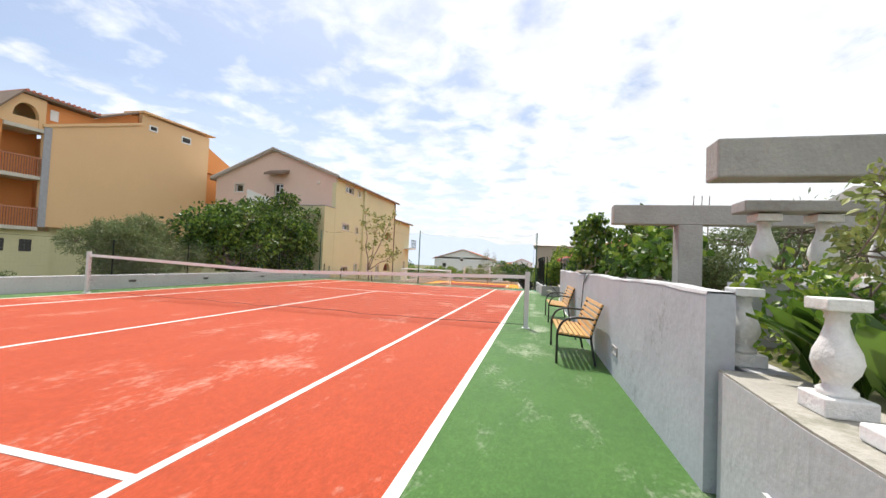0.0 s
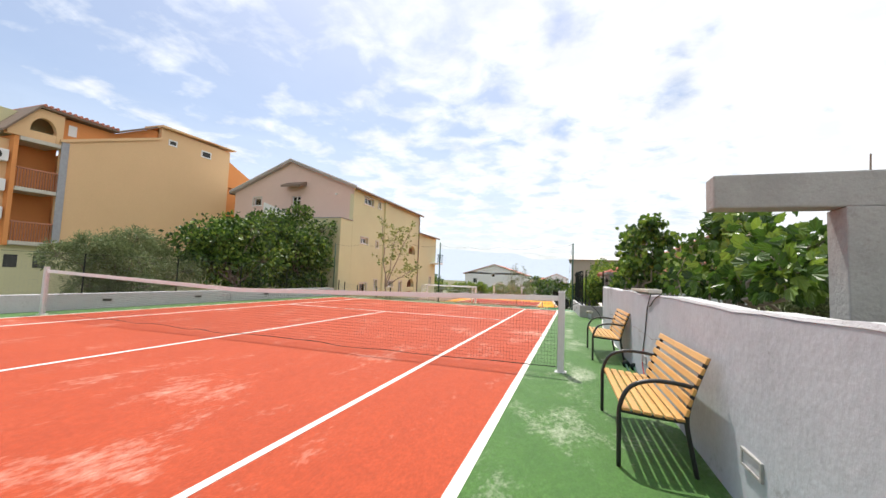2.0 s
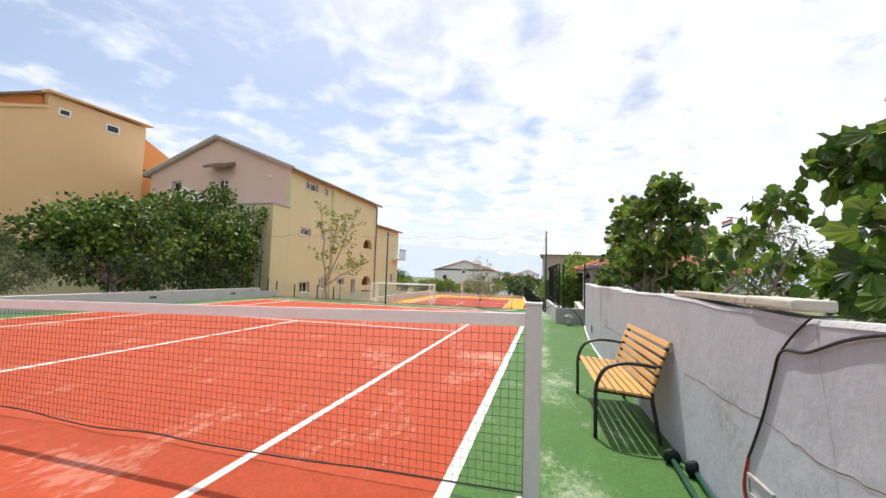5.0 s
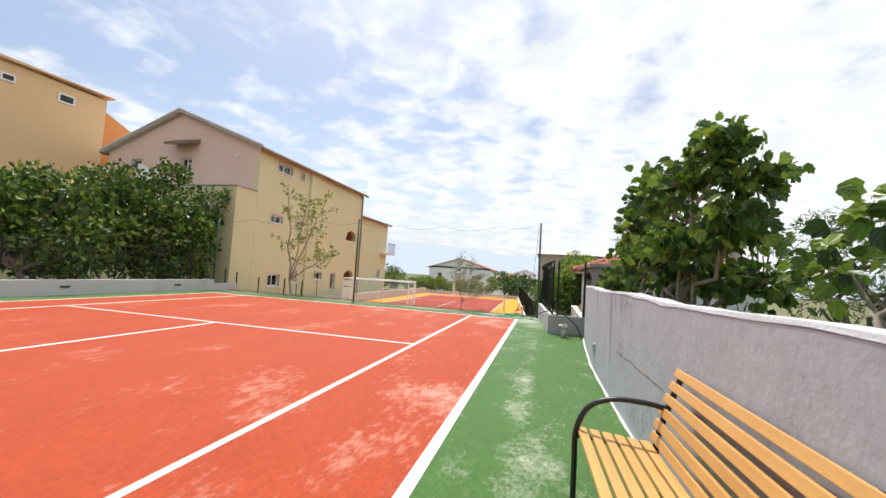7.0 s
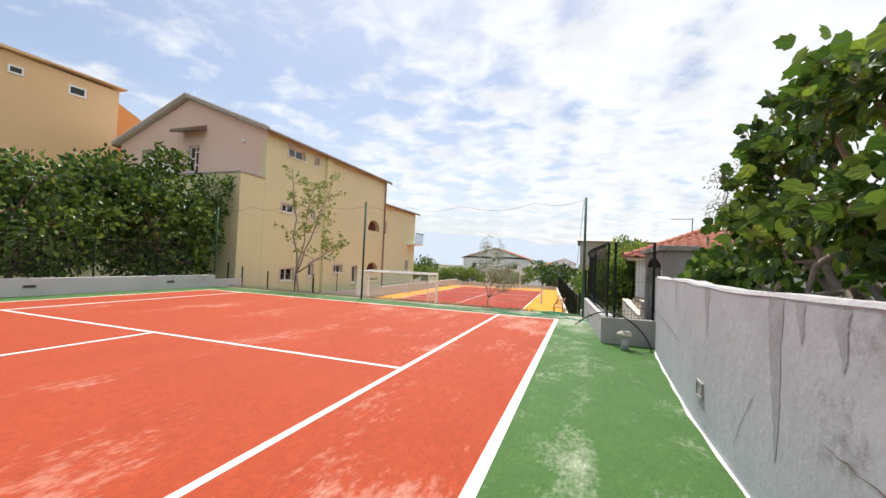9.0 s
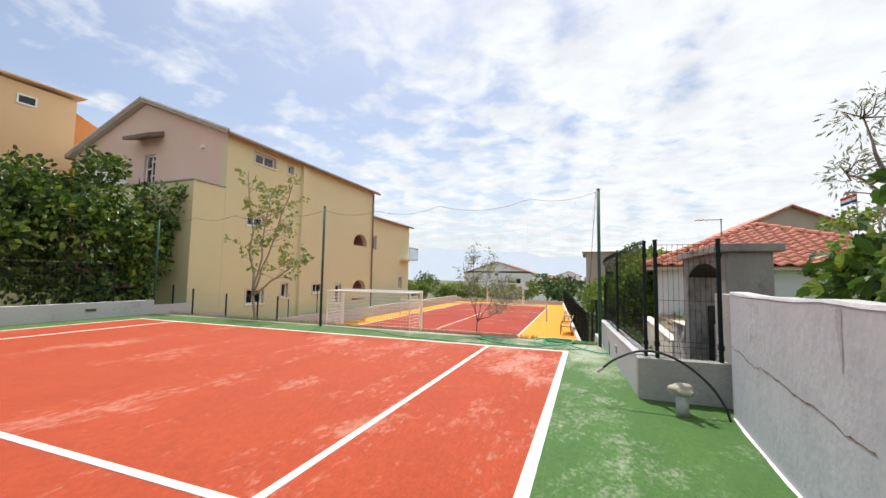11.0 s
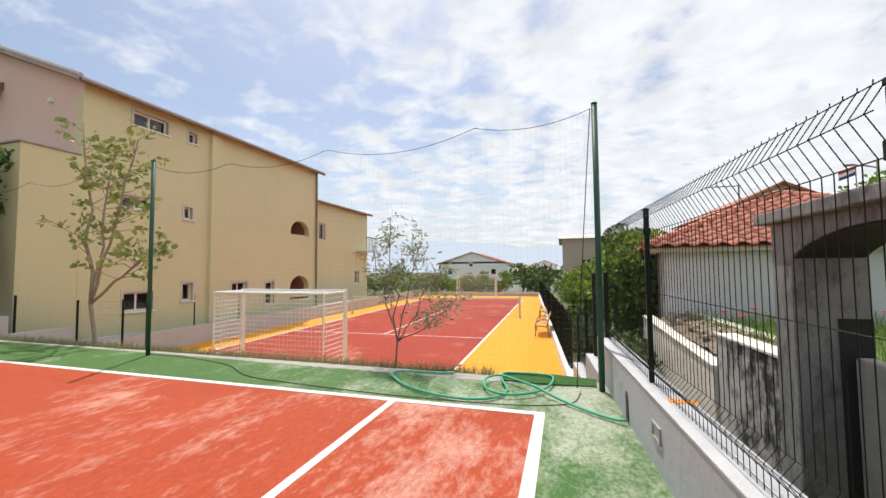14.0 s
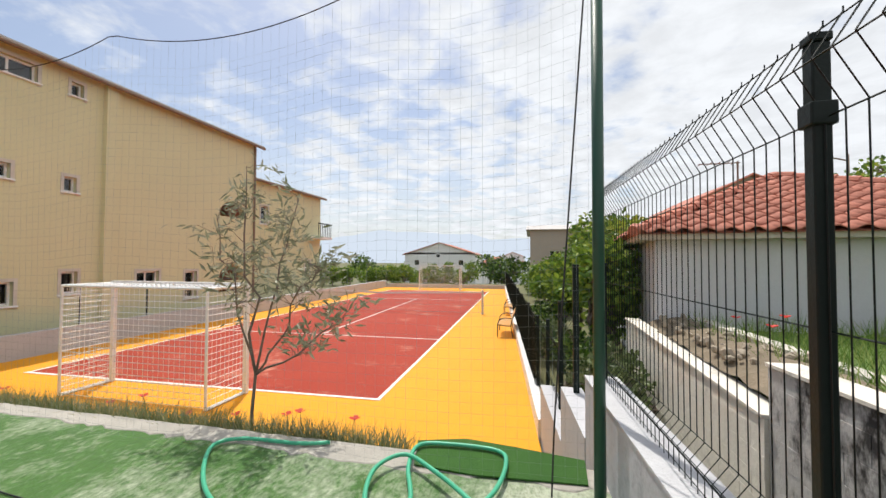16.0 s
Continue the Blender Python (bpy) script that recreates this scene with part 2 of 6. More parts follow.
HOUSE_YELLOW = mat("yellow_render", (0.64, 0.615, 0.385), 0.9, (0.585, 0.56, 0.35), 0.5, 0.7, 30, 0.25, 60)
HOUSE_PINK = mat("pink_render", (0.72, 0.54, 0.46), 0.9, (0.67, 0.50, 0.42), 0.5, 0.7, 30, 0.25, 60)
HOUSE_TAN = mat("tan_render", (0.74, 0.50, 0.28), 0.9, (0.69, 0.465, 0.26), 0.4, 0.7, 30, 0.25, 60)
HOUSE_ORANGE = mat("orange_render", (0.72, 0.30, 0.10), 0.9, (0.66, 0.26, 0.09), 0.6, 0.6, 30, 0.2, 60)
ARCH_RED = mat("terracotta_render", (0.45, 0.20, 0.12), 0.9, (0.38, 0.16, 0.1), 2, 0.6, 40, 0.2)
ROOF_TILE = mat("terracotta_tile", (0.62, 0.23, 0.15), 0.75, (0.50, 0.17, 0.11), 3, 0.7, 45, 0.25, vary=0.25)
ROOF_GREY = mat("grey_tile", (0.55, 0.52, 0.50), 0.8, (0.45, 0.42, 0.40), 2, 0.7, 40, 0.2)
ROOF_EDGE = mat("dark_eave", (0.22, 0.16, 0.12), 0.8, (0.17, 0.12, 0.09), 3, 0.6, 40, 0.2)
BLACK_RENDER = mat("black_render", (0.02, 0.019, 0.018), 0.95, (0.035, 0.033, 0.031), 3, 0.7, 40, 0.3)
FAR_WALL = mat("far_pale_wall", (0.82, 0.82, 0.82), 0.9, (0.76, 0.76, 0.77), 0.4, 0.6, 10, 0.1)
FAR_BEIGE = mat("far_beige_wall", (0.42, 0.37, 0.31), 0.9, (0.37, 0.32, 0.27), 0.4, 0.6, 10, 0.1)
DARK_STEEL = mat("dark_green_steel", (0.006, 0.013, 0.011), 0.5, (0.010, 0.018, 0.015), 12, 0.5, 90, 0.08, spec=0.22)
DAMP = mat("damp_render", (0.33, 0.335, 0.365), 0.8, (0.40, 0.41, 0.44), 7, 0.9, 40, 0.3, 9)
POLE_GREEN = mat("green_pole_paint", (0.012, 0.075, 0.045), 0.45, (0.018, 0.06, 0.04), 10, 0.5, 90, 0.08)
BLACK_STEEL = mat("black_steel", (0.014, 0.014, 0.015), 0.4, (0.022, 0.021, 0.02), 20, 0.5, 120, 0.1)
SLAT = mat("varnished_pine", (0.68, 0.38, 0.12), 0.42, (0.58, 0.30, 0.085), 3, 0.8, 30, 0.12, 40, vary=0.14, stretch=(6, 1, 6))
NET_BLACK = mat("black_net_cord", (0.03, 0.032, 0.03), 0.8, None, 20, 0.3, 90, 0)
NET_WHITE = mat("white_net_cord", (0.82, 0.82, 0.82), 0.75, None, 20, 0.2, 90, 0)
NET_GREY = mat("grey_net_cord", (0.30, 0.34, 0.34), 0.8, None, 20, 0.2, 90, 0)
ALU = mat("brushed_white_metal", (0.62, 0.62, 0.62), 0.4, (0.54, 0.54, 0.54), 14, 0.5, 90, 0.08)
HOSE_GREEN = mat("green_hose", (0.06, 0.42, 0.24), 0.4, (0.05, 0.35, 0.2), 10, 0.5, 90, 0.05)
HOSE_BLACK = mat("black_hose", (0.015, 0.015, 0.017), 0.4, None, 10, 0.3, 90, 0.05)
CABLE_RED = mat("red_cable", (0.42, 0.03, 0.02), 0.45, None, 10, 0.3, 90, 0.05)
EARTH = mat("brown_earth", (0.24, 0.19, 0.13), 0.95, (0.15, 0.12, 0.08), 3, 0.9, 30, 0.6, 20)
EARTH_STONE = mat("earthy_stone", (0.40, 0.34, 0.26), 0.92, (0.27, 0.22, 0.16), 9, 0.8, 60, 0.6, 22)
PIER = mat("weathered_concrete", (0.27, 0.265, 0.25), 0.88, (0.19, 0.185, 0.175), 3, 0.8, 50, 0.5, 22, stain=(0.075, 0.07, 0.065), stain_scale=1.1, stain_cut=(0.50, 0.70), stretch=(1, 1, 0.5))
EDGE = mat("dusty_concrete", (0.43, 0.40, 0.35), 0.9, (0.33, 0.31, 0.27), 4, 0.8, 50, 0.5, 25, stain=(0.24, 0.23, 0.18), stain_scale=1.8, stain_cut=(0.52, 0.72))
STONE = mat("rough_stone", (0.50, 0.46, 0.38), 0.9, (0.36, 0.33, 0.27), 9, 0.8, 60, 0.7, 22)
SOIL = mat("dry_grass_soil", (0.16, 0.15, 0.07), 0.95, (0.10, 0.12, 0.045), 0.8, 0.9, 14, 0.7, 9)
MEADOW = mat("meadow_grass", (0.11, 0.19, 0.04), 0.95, (0.16, 0.19, 0.06), 1.5, 0.8, 30, 0.6, 25)
BARK = mat("grey_bark", (0.21, 0.17, 0.13), 0.9, (0.13, 0.10, 0.08), 12, 0.8, 60, 0.7, 40)
PALE_BARK = mat("pale_bark", (0.36, 0.30, 0.24), 0.9, (0.25, 0.2, 0.16), 12, 0.8, 60, 0.6, 40)
FIG_LEAF = leaf_mat("fig_leaf", (0.085, 0.17, 0.024), (0.25, 0.35, 0.05), (0.025, 0.06, 0.010), 0.34, 0.40)
BUSH_LEAF = leaf_mat("mulberry_leaf", (0.060, 0.128, 0.016), (0.23, 0.33, 0.05), (0.016, 0.042, 0.008), 0.45, 0.26)
OLIVE_LEAF = leaf_mat("olive_leaf", (0.15, 0.195, 0.075), (0.29, 0.34, 0.16), (0.07, 0.105, 0.035), 0.5, 0.3)
PALE_LEAF = leaf_mat("pale_leaf", (0.27, 0.32, 0.09), (0.42, 0.44, 0.16), (0.16, 0.21, 0.06), 0.5, 0.35)
BRIGHT_LEAF = leaf_mat("bright_leaf", (0.16, 0.27, 0.035), (0.36, 0.44, 0.06), (0.06, 0.13, 0.02), 0.4, 0.35)
GRASS_BLADE = leaf_mat("grass_blade", (0.24, 0.26, 0.12), (0.42, 0.40, 0.24), (0.13, 0.17, 0.06), 0.6, 0.4)
MEADOW_BLADE = leaf_mat("meadow_blade", (0.16, 0.27, 0.05), (0.34, 0.40, 0.12), (0.08, 0.16, 0.03), 0.6, 0.4)
SILVER_LEAF = leaf_mat("silver_olive_leaf", (0.27, 0.30, 0.19), (0.44, 0.46, 0.34), (0.15, 0.18, 0.10), 0.5, 0.3)
POPPY = mat("poppy_petal", (0.62, 0.035, 0.02), 0.6, None, 20, 0.3, 90, 0, translucent=0.3)
NAVY = mat("navy_cloth", (0.03, 0.05, 0.22), 0.7, None, 20, 0.3, 90, 0)
GLASS = glass_mat("window_glass")
# flat dark paint standing in for shade inside windows, vents and the drain
DARK_FILL = mat("unlit_dark_fill", (0.05, 0.05, 0.05), 0.9, None, 2, 0.5, 20, 0)
UPVC = mat("white_window_frame", (0.78, 0.78, 0.78), 0.45, None, 6, 0.3, 60, 0.05)
# emission stands in for the air between here and the far ridge
HAZE_GLOW = glow_mat("haze_glow_mountain", (0.72, 0.81, 0.93), 0.88)
ORANGE_PAINT = mat("orange_mark", (0.85, 0.30, 0.03), 0.7, None, 20, 0.3, 90, 0)

# ---- mesh helpers ----


def mesh_ob(name, bm, material, parent=None, label="", smooth=False):
    me = bpy.data.meshes.new(name)
    bmesh.ops.recalc_face_normals(bm, faces=bm.faces)
    bm.to_mesh(me)
    bm.free()
    for p in me.polygons:
        p.use_smooth = smooth
    me.materials.append(material)
    ob = new(name, me)
    if parent:
        ob.parent = parent
    if label:
        tagged(ob, label)
    return ob


def part(name, bm, material, parent, label="", smooth=False):
    return mesh_ob(name, bm, material, parent, label, smooth)


def thing(name, label, category, group="", at=None, kind=""):
    ob = new(name)
    ob.empty_display_size = 0.1
    if at is not None:
        ob.matrix_basis = at
    return tagged(ob, label, category, group, kind)


def structure(name, bm, material, label, category=""):
    return tagged(mesh_ob(name, bm, material), label, category or name.split("_")[0], kind="structure")


def box(bm, x0, x1, y0, y1, z0, z1, bevel=0.0, m=None):
    vs = [bm.verts.new(v) for v in ((x0, y0, z0), (x1, y0, z0), (x1, y1, z0), (x0, y1, z0), (x0, y0, z1), (x1, y0, z1), (x1, y1, z1), (x0, y1, z1))]
    fs = [bm.faces.new([vs[i] for i in f]) for f in ((0, 3, 2, 1), (4, 5, 6, 7), (0, 1, 5, 4), (1, 2, 6, 5), (2, 3, 7, 6), (3, 0, 4, 7))]
    if bevel:
        es = list({e for f in fs for e in f.edges})
        r = bmesh.ops.bevel(bm, geom=es, offset=bevel, segments=2, profile=0.5, affect="EDGES")
        vs = list({v for f in r["faces"] for v in f.verts} | {v for v in vs if v.is_valid})
    if m is not None:
        bmesh.ops.transform(bm, matrix=m, verts=vs)
    return bm


def boxed(*a, **k):
    return box(bmesh.new(), *a, **k)


def prism(bm, pts, z0, z1):
    """An upright prism over a plan polygon; z1 may be one height or one for each corner."""
    tops = z1 if isinstance(z1, (list, tuple)) else [z1] * len(pts)
    lo = [bm.verts.new((x, y, z0)) for x, y in pts]
    hi = [bm.verts.new((x, y, t)) for (x, y), t in zip(pts, tops)]
    bm.faces.new(lo[::-1])
    bm.faces.new(hi)
    n = len(pts)
    for i in range(n):
        bm.faces.new((lo[i], lo[(i + 1) % n], hi[(i + 1) % n], hi[i]))
    return bm


def tube(bm, pts, r, sides=8, closed=False, taper=None):
    """A round tube along points; taper gives the end radius."""
    pts = [Vector(p) for p in pts]
    n = len(pts)
    rings = []
    up = Vector((0, 0, 1))
    prev = None
    for i, p in enumerate(pts):
        d = (pts[min(i + 1, n - 1)] - pts[max(i - 1, 0)]).normalized()
        if prev is None:
            a = d.cross(up if abs(d.z) < 0.95 else Vector((1, 0, 0))).normalized()
        else:
            a = (prev - d * prev.dot(d)).normalized()
        prev = a
        b = d.cross(a)
        rr = r if taper is None else r + (taper - r) * i / max(n - 1, 1)
        rings.append([bm.verts.new(p + (a * math.cos(2 * math.pi * k / sides) + b * math.sin(2 * math.pi * k / sides)) * rr) for k in range(sides)])
    for i in range(n - 1):
        for k in range(sides):
            bm.faces.new((rings[i][k], rings[i][(k + 1) % sides], rings[i + 1][(k + 1) % sides], rings[i + 1][k]))
    bm.faces.new(rings[0][::-1])
    bm.faces.new(rings[-1])
    return bm


def tubed(*a, **k):
    return tube(bmesh.new(), *a, **k)


def lathe(bm, profile, sides=24, m=None):
    """A body turned round z from (radius, height) pairs."""
    rings = []
    for r, z in profile:
        rings.append([bm.verts.new((r * math.cos(2 * math.pi * k / sides), r * math.sin(2 * math.pi * k / sides), z)) for k in range(sides)])
    for a, b in zip(rings, rings[1:]):
        for k in range(sides):
            bm.faces.new((a[k], a[(k + 1) % sides], b[(k + 1) % sides], b[k]))
    bm.faces.new(rings[0][::-1])
    bm.faces.new(rings[-1])
    if m is not None:
        bmesh.ops.transform(bm, matrix=m, verts=[v for r in rings for v in r])
    return bm


def spline(pts, per=8):
    """Points along a smooth curve through the given ones."""
    P = [Vector(p) for p in pts]
    P = [P[0] * 2 - P[1]] + P + [P[-1] * 2 - P[-2]]
    out = []
    for i in range(1, len(P) - 2):
        p0, p1, p2, p3 = P[i - 1:i + 3]
        for k in range(per):
            t = k / per
            out.append(0.5 * ((2 * p1) + (p2 - p0) * t + (2 * p0 - 5 * p1 + 4 * p2 - p3) * t * t + (3 * p1 - p0 - 3 * p2 + p3) * t ** 3))
    out.append(P[-2])
    return out


def grid_sheet(x0, x1, y0, y1, nx, ny, zf):
    bm = bmesh.new()
    vs = [[bm.verts.new((x0 + (x1 - x0) * i / nx, y0 + (y1 - y0) * j / ny, zf(x0 + (x1 - x0) * i / nx, y0 + (y1 - y0) * j / ny))) for i in range(nx + 1)] for j in range(ny + 1)]
    for j in range(ny):
        for i in range(nx):
            bm.faces.new((vs[j][i], vs[j][i + 1], vs[j + 1][i + 1], vs[j + 1][i]))
    return bm


# ---- ground and courts ----
Z2 = -1.22           # level of the lower court
NEAR, FAR = -13.135, 11.885
NET_Y = -0.62


bm = bmesh.new()
# one sheet, finer near the courts, out to the horizon
xs = [-4000, -1200, -400, -150, -70, -40, -20, 0, 20, 40, 70, 150, 400, 1200, 4000]
ys = [-4000, -1200, -400, -150, -60, -30, 0, 30, 55, 80, 110, 150, 250, 500, 1200, 4000]
gv = [[bm.verts.new((x, y, -1.32 - min(max(0.0, y - 55) * 0.06, 14.0))) for x in xs] for y in ys]
for j in range(len(ys) - 1):
    for i in range(len(xs) - 1):
        bm.faces.new((gv[j][i], gv[j][i + 1], gv[j + 1][i + 1], gv[j + 1][i]))
structure("ground", bm, SOIL, "dry grassy soil reaching far away", "ground")

structure("terrace_base", prism(bmesh.new(), [(-12.15, -22), (1.95, -22), (1.95, 9.28), (0.88, 9.28), (0.62, 13.025), (-12.15, 13.025)], -1.4, -0.006), CONCRETE, "grey concrete terrace base under the tennis court", "terrace")
# green surround as four strips, red field between them
bm = bmesh.new()
for a in ((-12.0, -11.02, -22, 12.98), (0.0, 1.95, -22, 9.275), (-11.02, 0.0, 11.9, 12.98), (-11.02, 0.0, -22, NEAR - 0.02), (0.0, 0.98, 9.275, 12.98)):
    box(bm, *a, -0.005, 0.004)
structure("court_surround", bm, GREEN, "green artificial turf strip with worn sandy patches", "turf")
structure("court_surface", boxed(-11.02, 0.0, NEAR - 0.02, 11.9, -0.005, 0.003), RED, "red artificial turf tennis court with pale sand patches", "court")


def line(x0, y0, x1, y1, w, z, name="court_line"):
    d = Vector((x1 - x0, y1 - y0, 0))
    n = Vector((-d.y, d.x, 0)).normalized() * w / 2
    bm = bmesh.new()
    p0, p1 = Vector((x0, y0, 0)), Vector((x1, y1, 0))
    prism(bm, [(p0 + n)[:2], (p0 - n)[:2], (p1 - n)[:2], (p1 + n)[:2]], z, z + 0.005)
    return structure(name, bm, WHITE_LINE, "white painted court line on the turf", "court line")


W = 0.066
for x, w in ((0.0, 0.085), (-1.37, W), (-9.6, W), (-10.97, W)):
    line(x, NEAR, x, FAR, w, 0.003)
line(-11.0, FAR, 0.042, FAR, 0.08, 0.0035)
line(-11.0, NEAR, 0.05, NEAR, 0.09, 0.0035)
for y in (6.12, -7.365):
    line(-9.6, y, -1.37, y, W, 0.0035)
line(-5.485, -7.365, -5.485, 6.12, W, 0.004)
# worn concrete edge of the terrace
bm = bmesh.new()
re_ = random.Random(12)
prev_ = None
for i in range(161):
    x = -12.15 + 12.85 * i / 160
    grow = 0.07 + 0.14 * max(0.0, min(1.0, (x + 6.0) / 5.0))
    y = 13.0 - grow * re_.uniform(0.75, 1.12)
    cur = [bm.verts.new(v) for v in ((x, y, 0.0), (x, y + 0.012, 0.009), (x, 13.02 + re_.uniform(-0.01, 0.01), 0.014), (x, 13.03, -0.02), (x, 13.03, -1.3))]
    if prev_:
        for k in range(4):
            bm.faces.new((prev_[k], prev_[k + 1], cur[k + 1], cur[k]))
    prev_ = cur
structure("terrace_edge", bm, EDGE, "worn pale concrete edge of the terrace", "kerb")

# lower court
TURN = -0.0235


def low(x, y):
    """Lower court: slightly turned against the upper one."""
    return (-2.37 + x + TURN * (y - 17.3), y - TURN * x)


def low_sheet(x0, x1, y0, y1, z0, z1):
    return prism(bmesh.new(), [low(x0, y0), low(x1, y0), low(x1, y1), low(x0, y1)], z0, z1)


def kerb_x(y):
    """Inner face of the eastern kerb of the lower court."""
    return 0.35 - 0.0765 * (y - 16.1)


structure("lower_surround", prism(bmesh.new(), [low(-9.5, 14.0), (kerb_x(14.0), 14.0), (kerb_x(46.0), 46.0), low(-9.5, 46.0)], Z2 - 0.05, Z2 - 0.004), YELLOW, "yellow artificial turf surround of the lower court", "turf")
structure("lower_court", low_sheet(-7.95, 0.0, 17.3, 42.4, Z2 - 0.03, Z2), RED_LOW, "red artificial turf of the lower court", "court")


def low_line(x0, y0, x1, y1, w=0.07, z=Z2):
    a, b = low(x0, y0), low(x1, y1)
    return line(*a, *b, w, z)


low_line(0, 17.27, 0, 42.4)
low_line(-7.95, 17.27, -7.95, 42.4)
low_line(-8.0, 17.3, 0.04, 17.3, 0.08, Z2 + 0.001)
low_line(-8.0, 42.4, 0.04, 42.4, 0.07, Z2 + 0.001)
low_line(-7.95, 22.85, 0, 22.85, 0.06, Z2 + 0.001)
low_line(-7.95, 35.4, 0, 35.4, 0.06, Z2 + 0.001)
low_line(-3.95, 22.85, -3.95, 35.4, 0.06, Z2 + 0.002)
# pale end of the lower field by the far goal, low kerb on both sides
structure("lower_kerb_east", prism(bmesh.new(), [(kerb_x(16.4), 16.4), (kerb_x(16.4) + 0.18, 16.4), (kerb_x(46) + 0.18, 46), (kerb_x(46), 46)], -1.35, -0.98), WHITE_PAINT, "low white painted kerb wall under the fence", "kerb")
structure("lower_kerb_west", prism(bmesh.new(), [low(-9.72, 14.2), low(-9.5, 14.2), low(-9.5, 46), low(-9.72, 46)], -1.35, -0.62), GREY_WALL, "low grey rendered wall beside the lower court", "wall")
structure("lower_kerb_north", prism(bmesh.new(), [low(-9.72, 46), (kerb_x(46) + 0.18, 46.02), (kerb_x(46) + 0.18, 46.22), low(-9.72, 46.2)], -1.35, -0.9), GREY_WALL, "low grey wall at the end of the lower court", "wall")

# ---- walls of the upper court ----
RW = [(-6.5, 1.665), (-3.7, 1.595), (-0.7, 1.55), (2.5, 1.49), (4.5, 1.458), (6.0, 1.462), (8.1, 1.565), (9.05, 1.635)]


def rw_x(y):
    return float(np.interp(y, [p[0] for p in RW], [p[1] for p in RW]))


bm = bmesh.new()
n = 40
rows_ = []
for i in range(n + 1):
    y = -6.45 + (9.0 + 6.45) * i / n
    x = rw_x(y)
    top = 1.18 + 0.012 * math.sin(y * 2.1) + 0.006 * math.sin(y * 7.3)
    rows_.append([bm.verts.new(v) for v in ((x, y, -0.05), (x, y, top - 0.012), (x + 0.012, y, top), (x + 0.14, y, top), (x + 0.15, y, top - 0.012), (x + 0.15, y, -0.3))])
for a, b in zip(rows_, rows_[1:]):
    for k in range(5):
        bm.faces.new((a[k], a[k + 1], b[k + 1], b[k]))
bm.faces.new(rows_[0])
bm.faces.new(rows_[-1][::-1])
structure("wall_east", bm, WALL_STAINED, "rough grey rendered garden wall with dark stains", "wall")
bm = bmesh.new()
rows_ = []
for i in range(n + 1):
    y = -6.45 + (9.0 + 6.45) * i / n
    x = rw_x(y)
    top = 1.18 + 0.012 * math.sin(y * 2.1) + 0.006 * math.sin(y * 7.3)
    rows_.append([bm.verts.new(v) for v in ((x - 0.003, y, top - 0.002 - 0.010 * abs(math.sin(y * 5.1 + math.sin(y * 1.7) * 2))), (x + 0.006, y, top + 0.012), (x + 0.146, y, top + 0.012), (x + 0.153, y, top - 0.02))])
for a, b in zip(rows_, rows_[1:]):
    for k in range(3):
        bm.faces.new((a[k], a[k + 1], b[k + 1], b[k]))
structure("wall_cap", bm, WALL_TOP, "pale painted top of the grey wall", "wall")
for pts, w in (([(8.98, 0.67), (8.8, 0.65), (8.65, 0.665), (8.5, 0.63), (8.23, 0.61), (8.05, 0.64), (7.85, 0.63), (7.6, 0.61), (7.4, 0.585), (7.2, 0.60), (6.9, 0.555), (6.6, 0.56)], 0.007), ([(-1.155, 1.17), (-1.17, 1.0), (-1.225, 0.736), (-1.25, 0.5), (-1.293, 0.34), (-1.30, 0.1)], 0.0035), ([(-1.552, 1.17), (-1.56, 1.05), (-1.627, 0.852), (-1.65, 0.7), (-1.695, 0.536), (-1.71, 0.3)], 0.0035), ([(0.33, 0.639), (0.0, 0.66), (-0.42, 0.645), (-0.8, 0.66), (-1.145, 0.64), (-1.487, 0.676), (-1.87, 0.70)], 0.004), ([(3.9, 0.60), (3.6, 0.575), (3.3, 0.60), (2.95, 0.585), (2.6, 0.60), (2.2, 0.59), (1.7, 0.62), (1.2, 0.61), (0.7, 0.645)], 0.006), ([(6.4, 1.15), (6.36, 0.95), (6.41, 0.78), (6.35, 0.55), (6.38, 0.35)], 0.004), ([(4.9, 0.2), (4.8, 0.34), (4.72, 0.45), (4.55, 0.62)], 0.004)):
    bm = bmesh.new()
    q_ = random.Random(len(pts))
    prev_ = None
    for y, z in [(ya + (yb - ya) * k / 6, za + (zb - za) * k / 6 + q_.uniform(-0.008, 0.008)) for (ya, za), (yb, zb) in zip(pts, pts[1:]) for k in range(6)]:
        v = w * q_.uniform(0.25, 1.0)
        cur = [bm.verts.new((rw_x(y) - 0.0025, y - v * 0.5, z - v)), bm.verts.new((rw_x(y) - 0.0025, y + v * 0.5, z + v))]
        if prev_:
            bm.faces.new((prev_[0], prev_[1], cur[1], cur[0]))
        prev_ = cur
    structure("wall_crack", bm, ROOF_EDGE, "dark ragged crack in the rendered wall", "crack")
# tapering runs of damp below the wall top
for y0, w, z0 in ((4.33, 0.17, 0.34), (5.54, 0.13, 0.76), (4.09, 0.08, 0.98), (3.785, 0.10, 0.92), (6.9, 0.06, 0.85)):
    bm = bmesh.new()
    q_ = random.Random(int(y0 * 100))
    prev_ = None
    for k in range(25):
        z = 1.165 - (1.165 - z0) * k / 24
        v = 0.5 * w * (1 - k / 24) ** 0.8 * q_.uniform(0.88, 1.07) + 0.004
        y = y0 + 0.01 * math.sin(k * 0.25) + q_.uniform(-0.006, 0.006)
        cur = [bm.verts.new((rw_x(y - v) - 0.002, y - v, z)), bm.verts.new((rw_x(y + v) - 0.002, y + v, z))]
        if prev_:
            bm.faces.new((prev_[0], prev_[1], cur[1], cur[0]))
        prev_ = cur
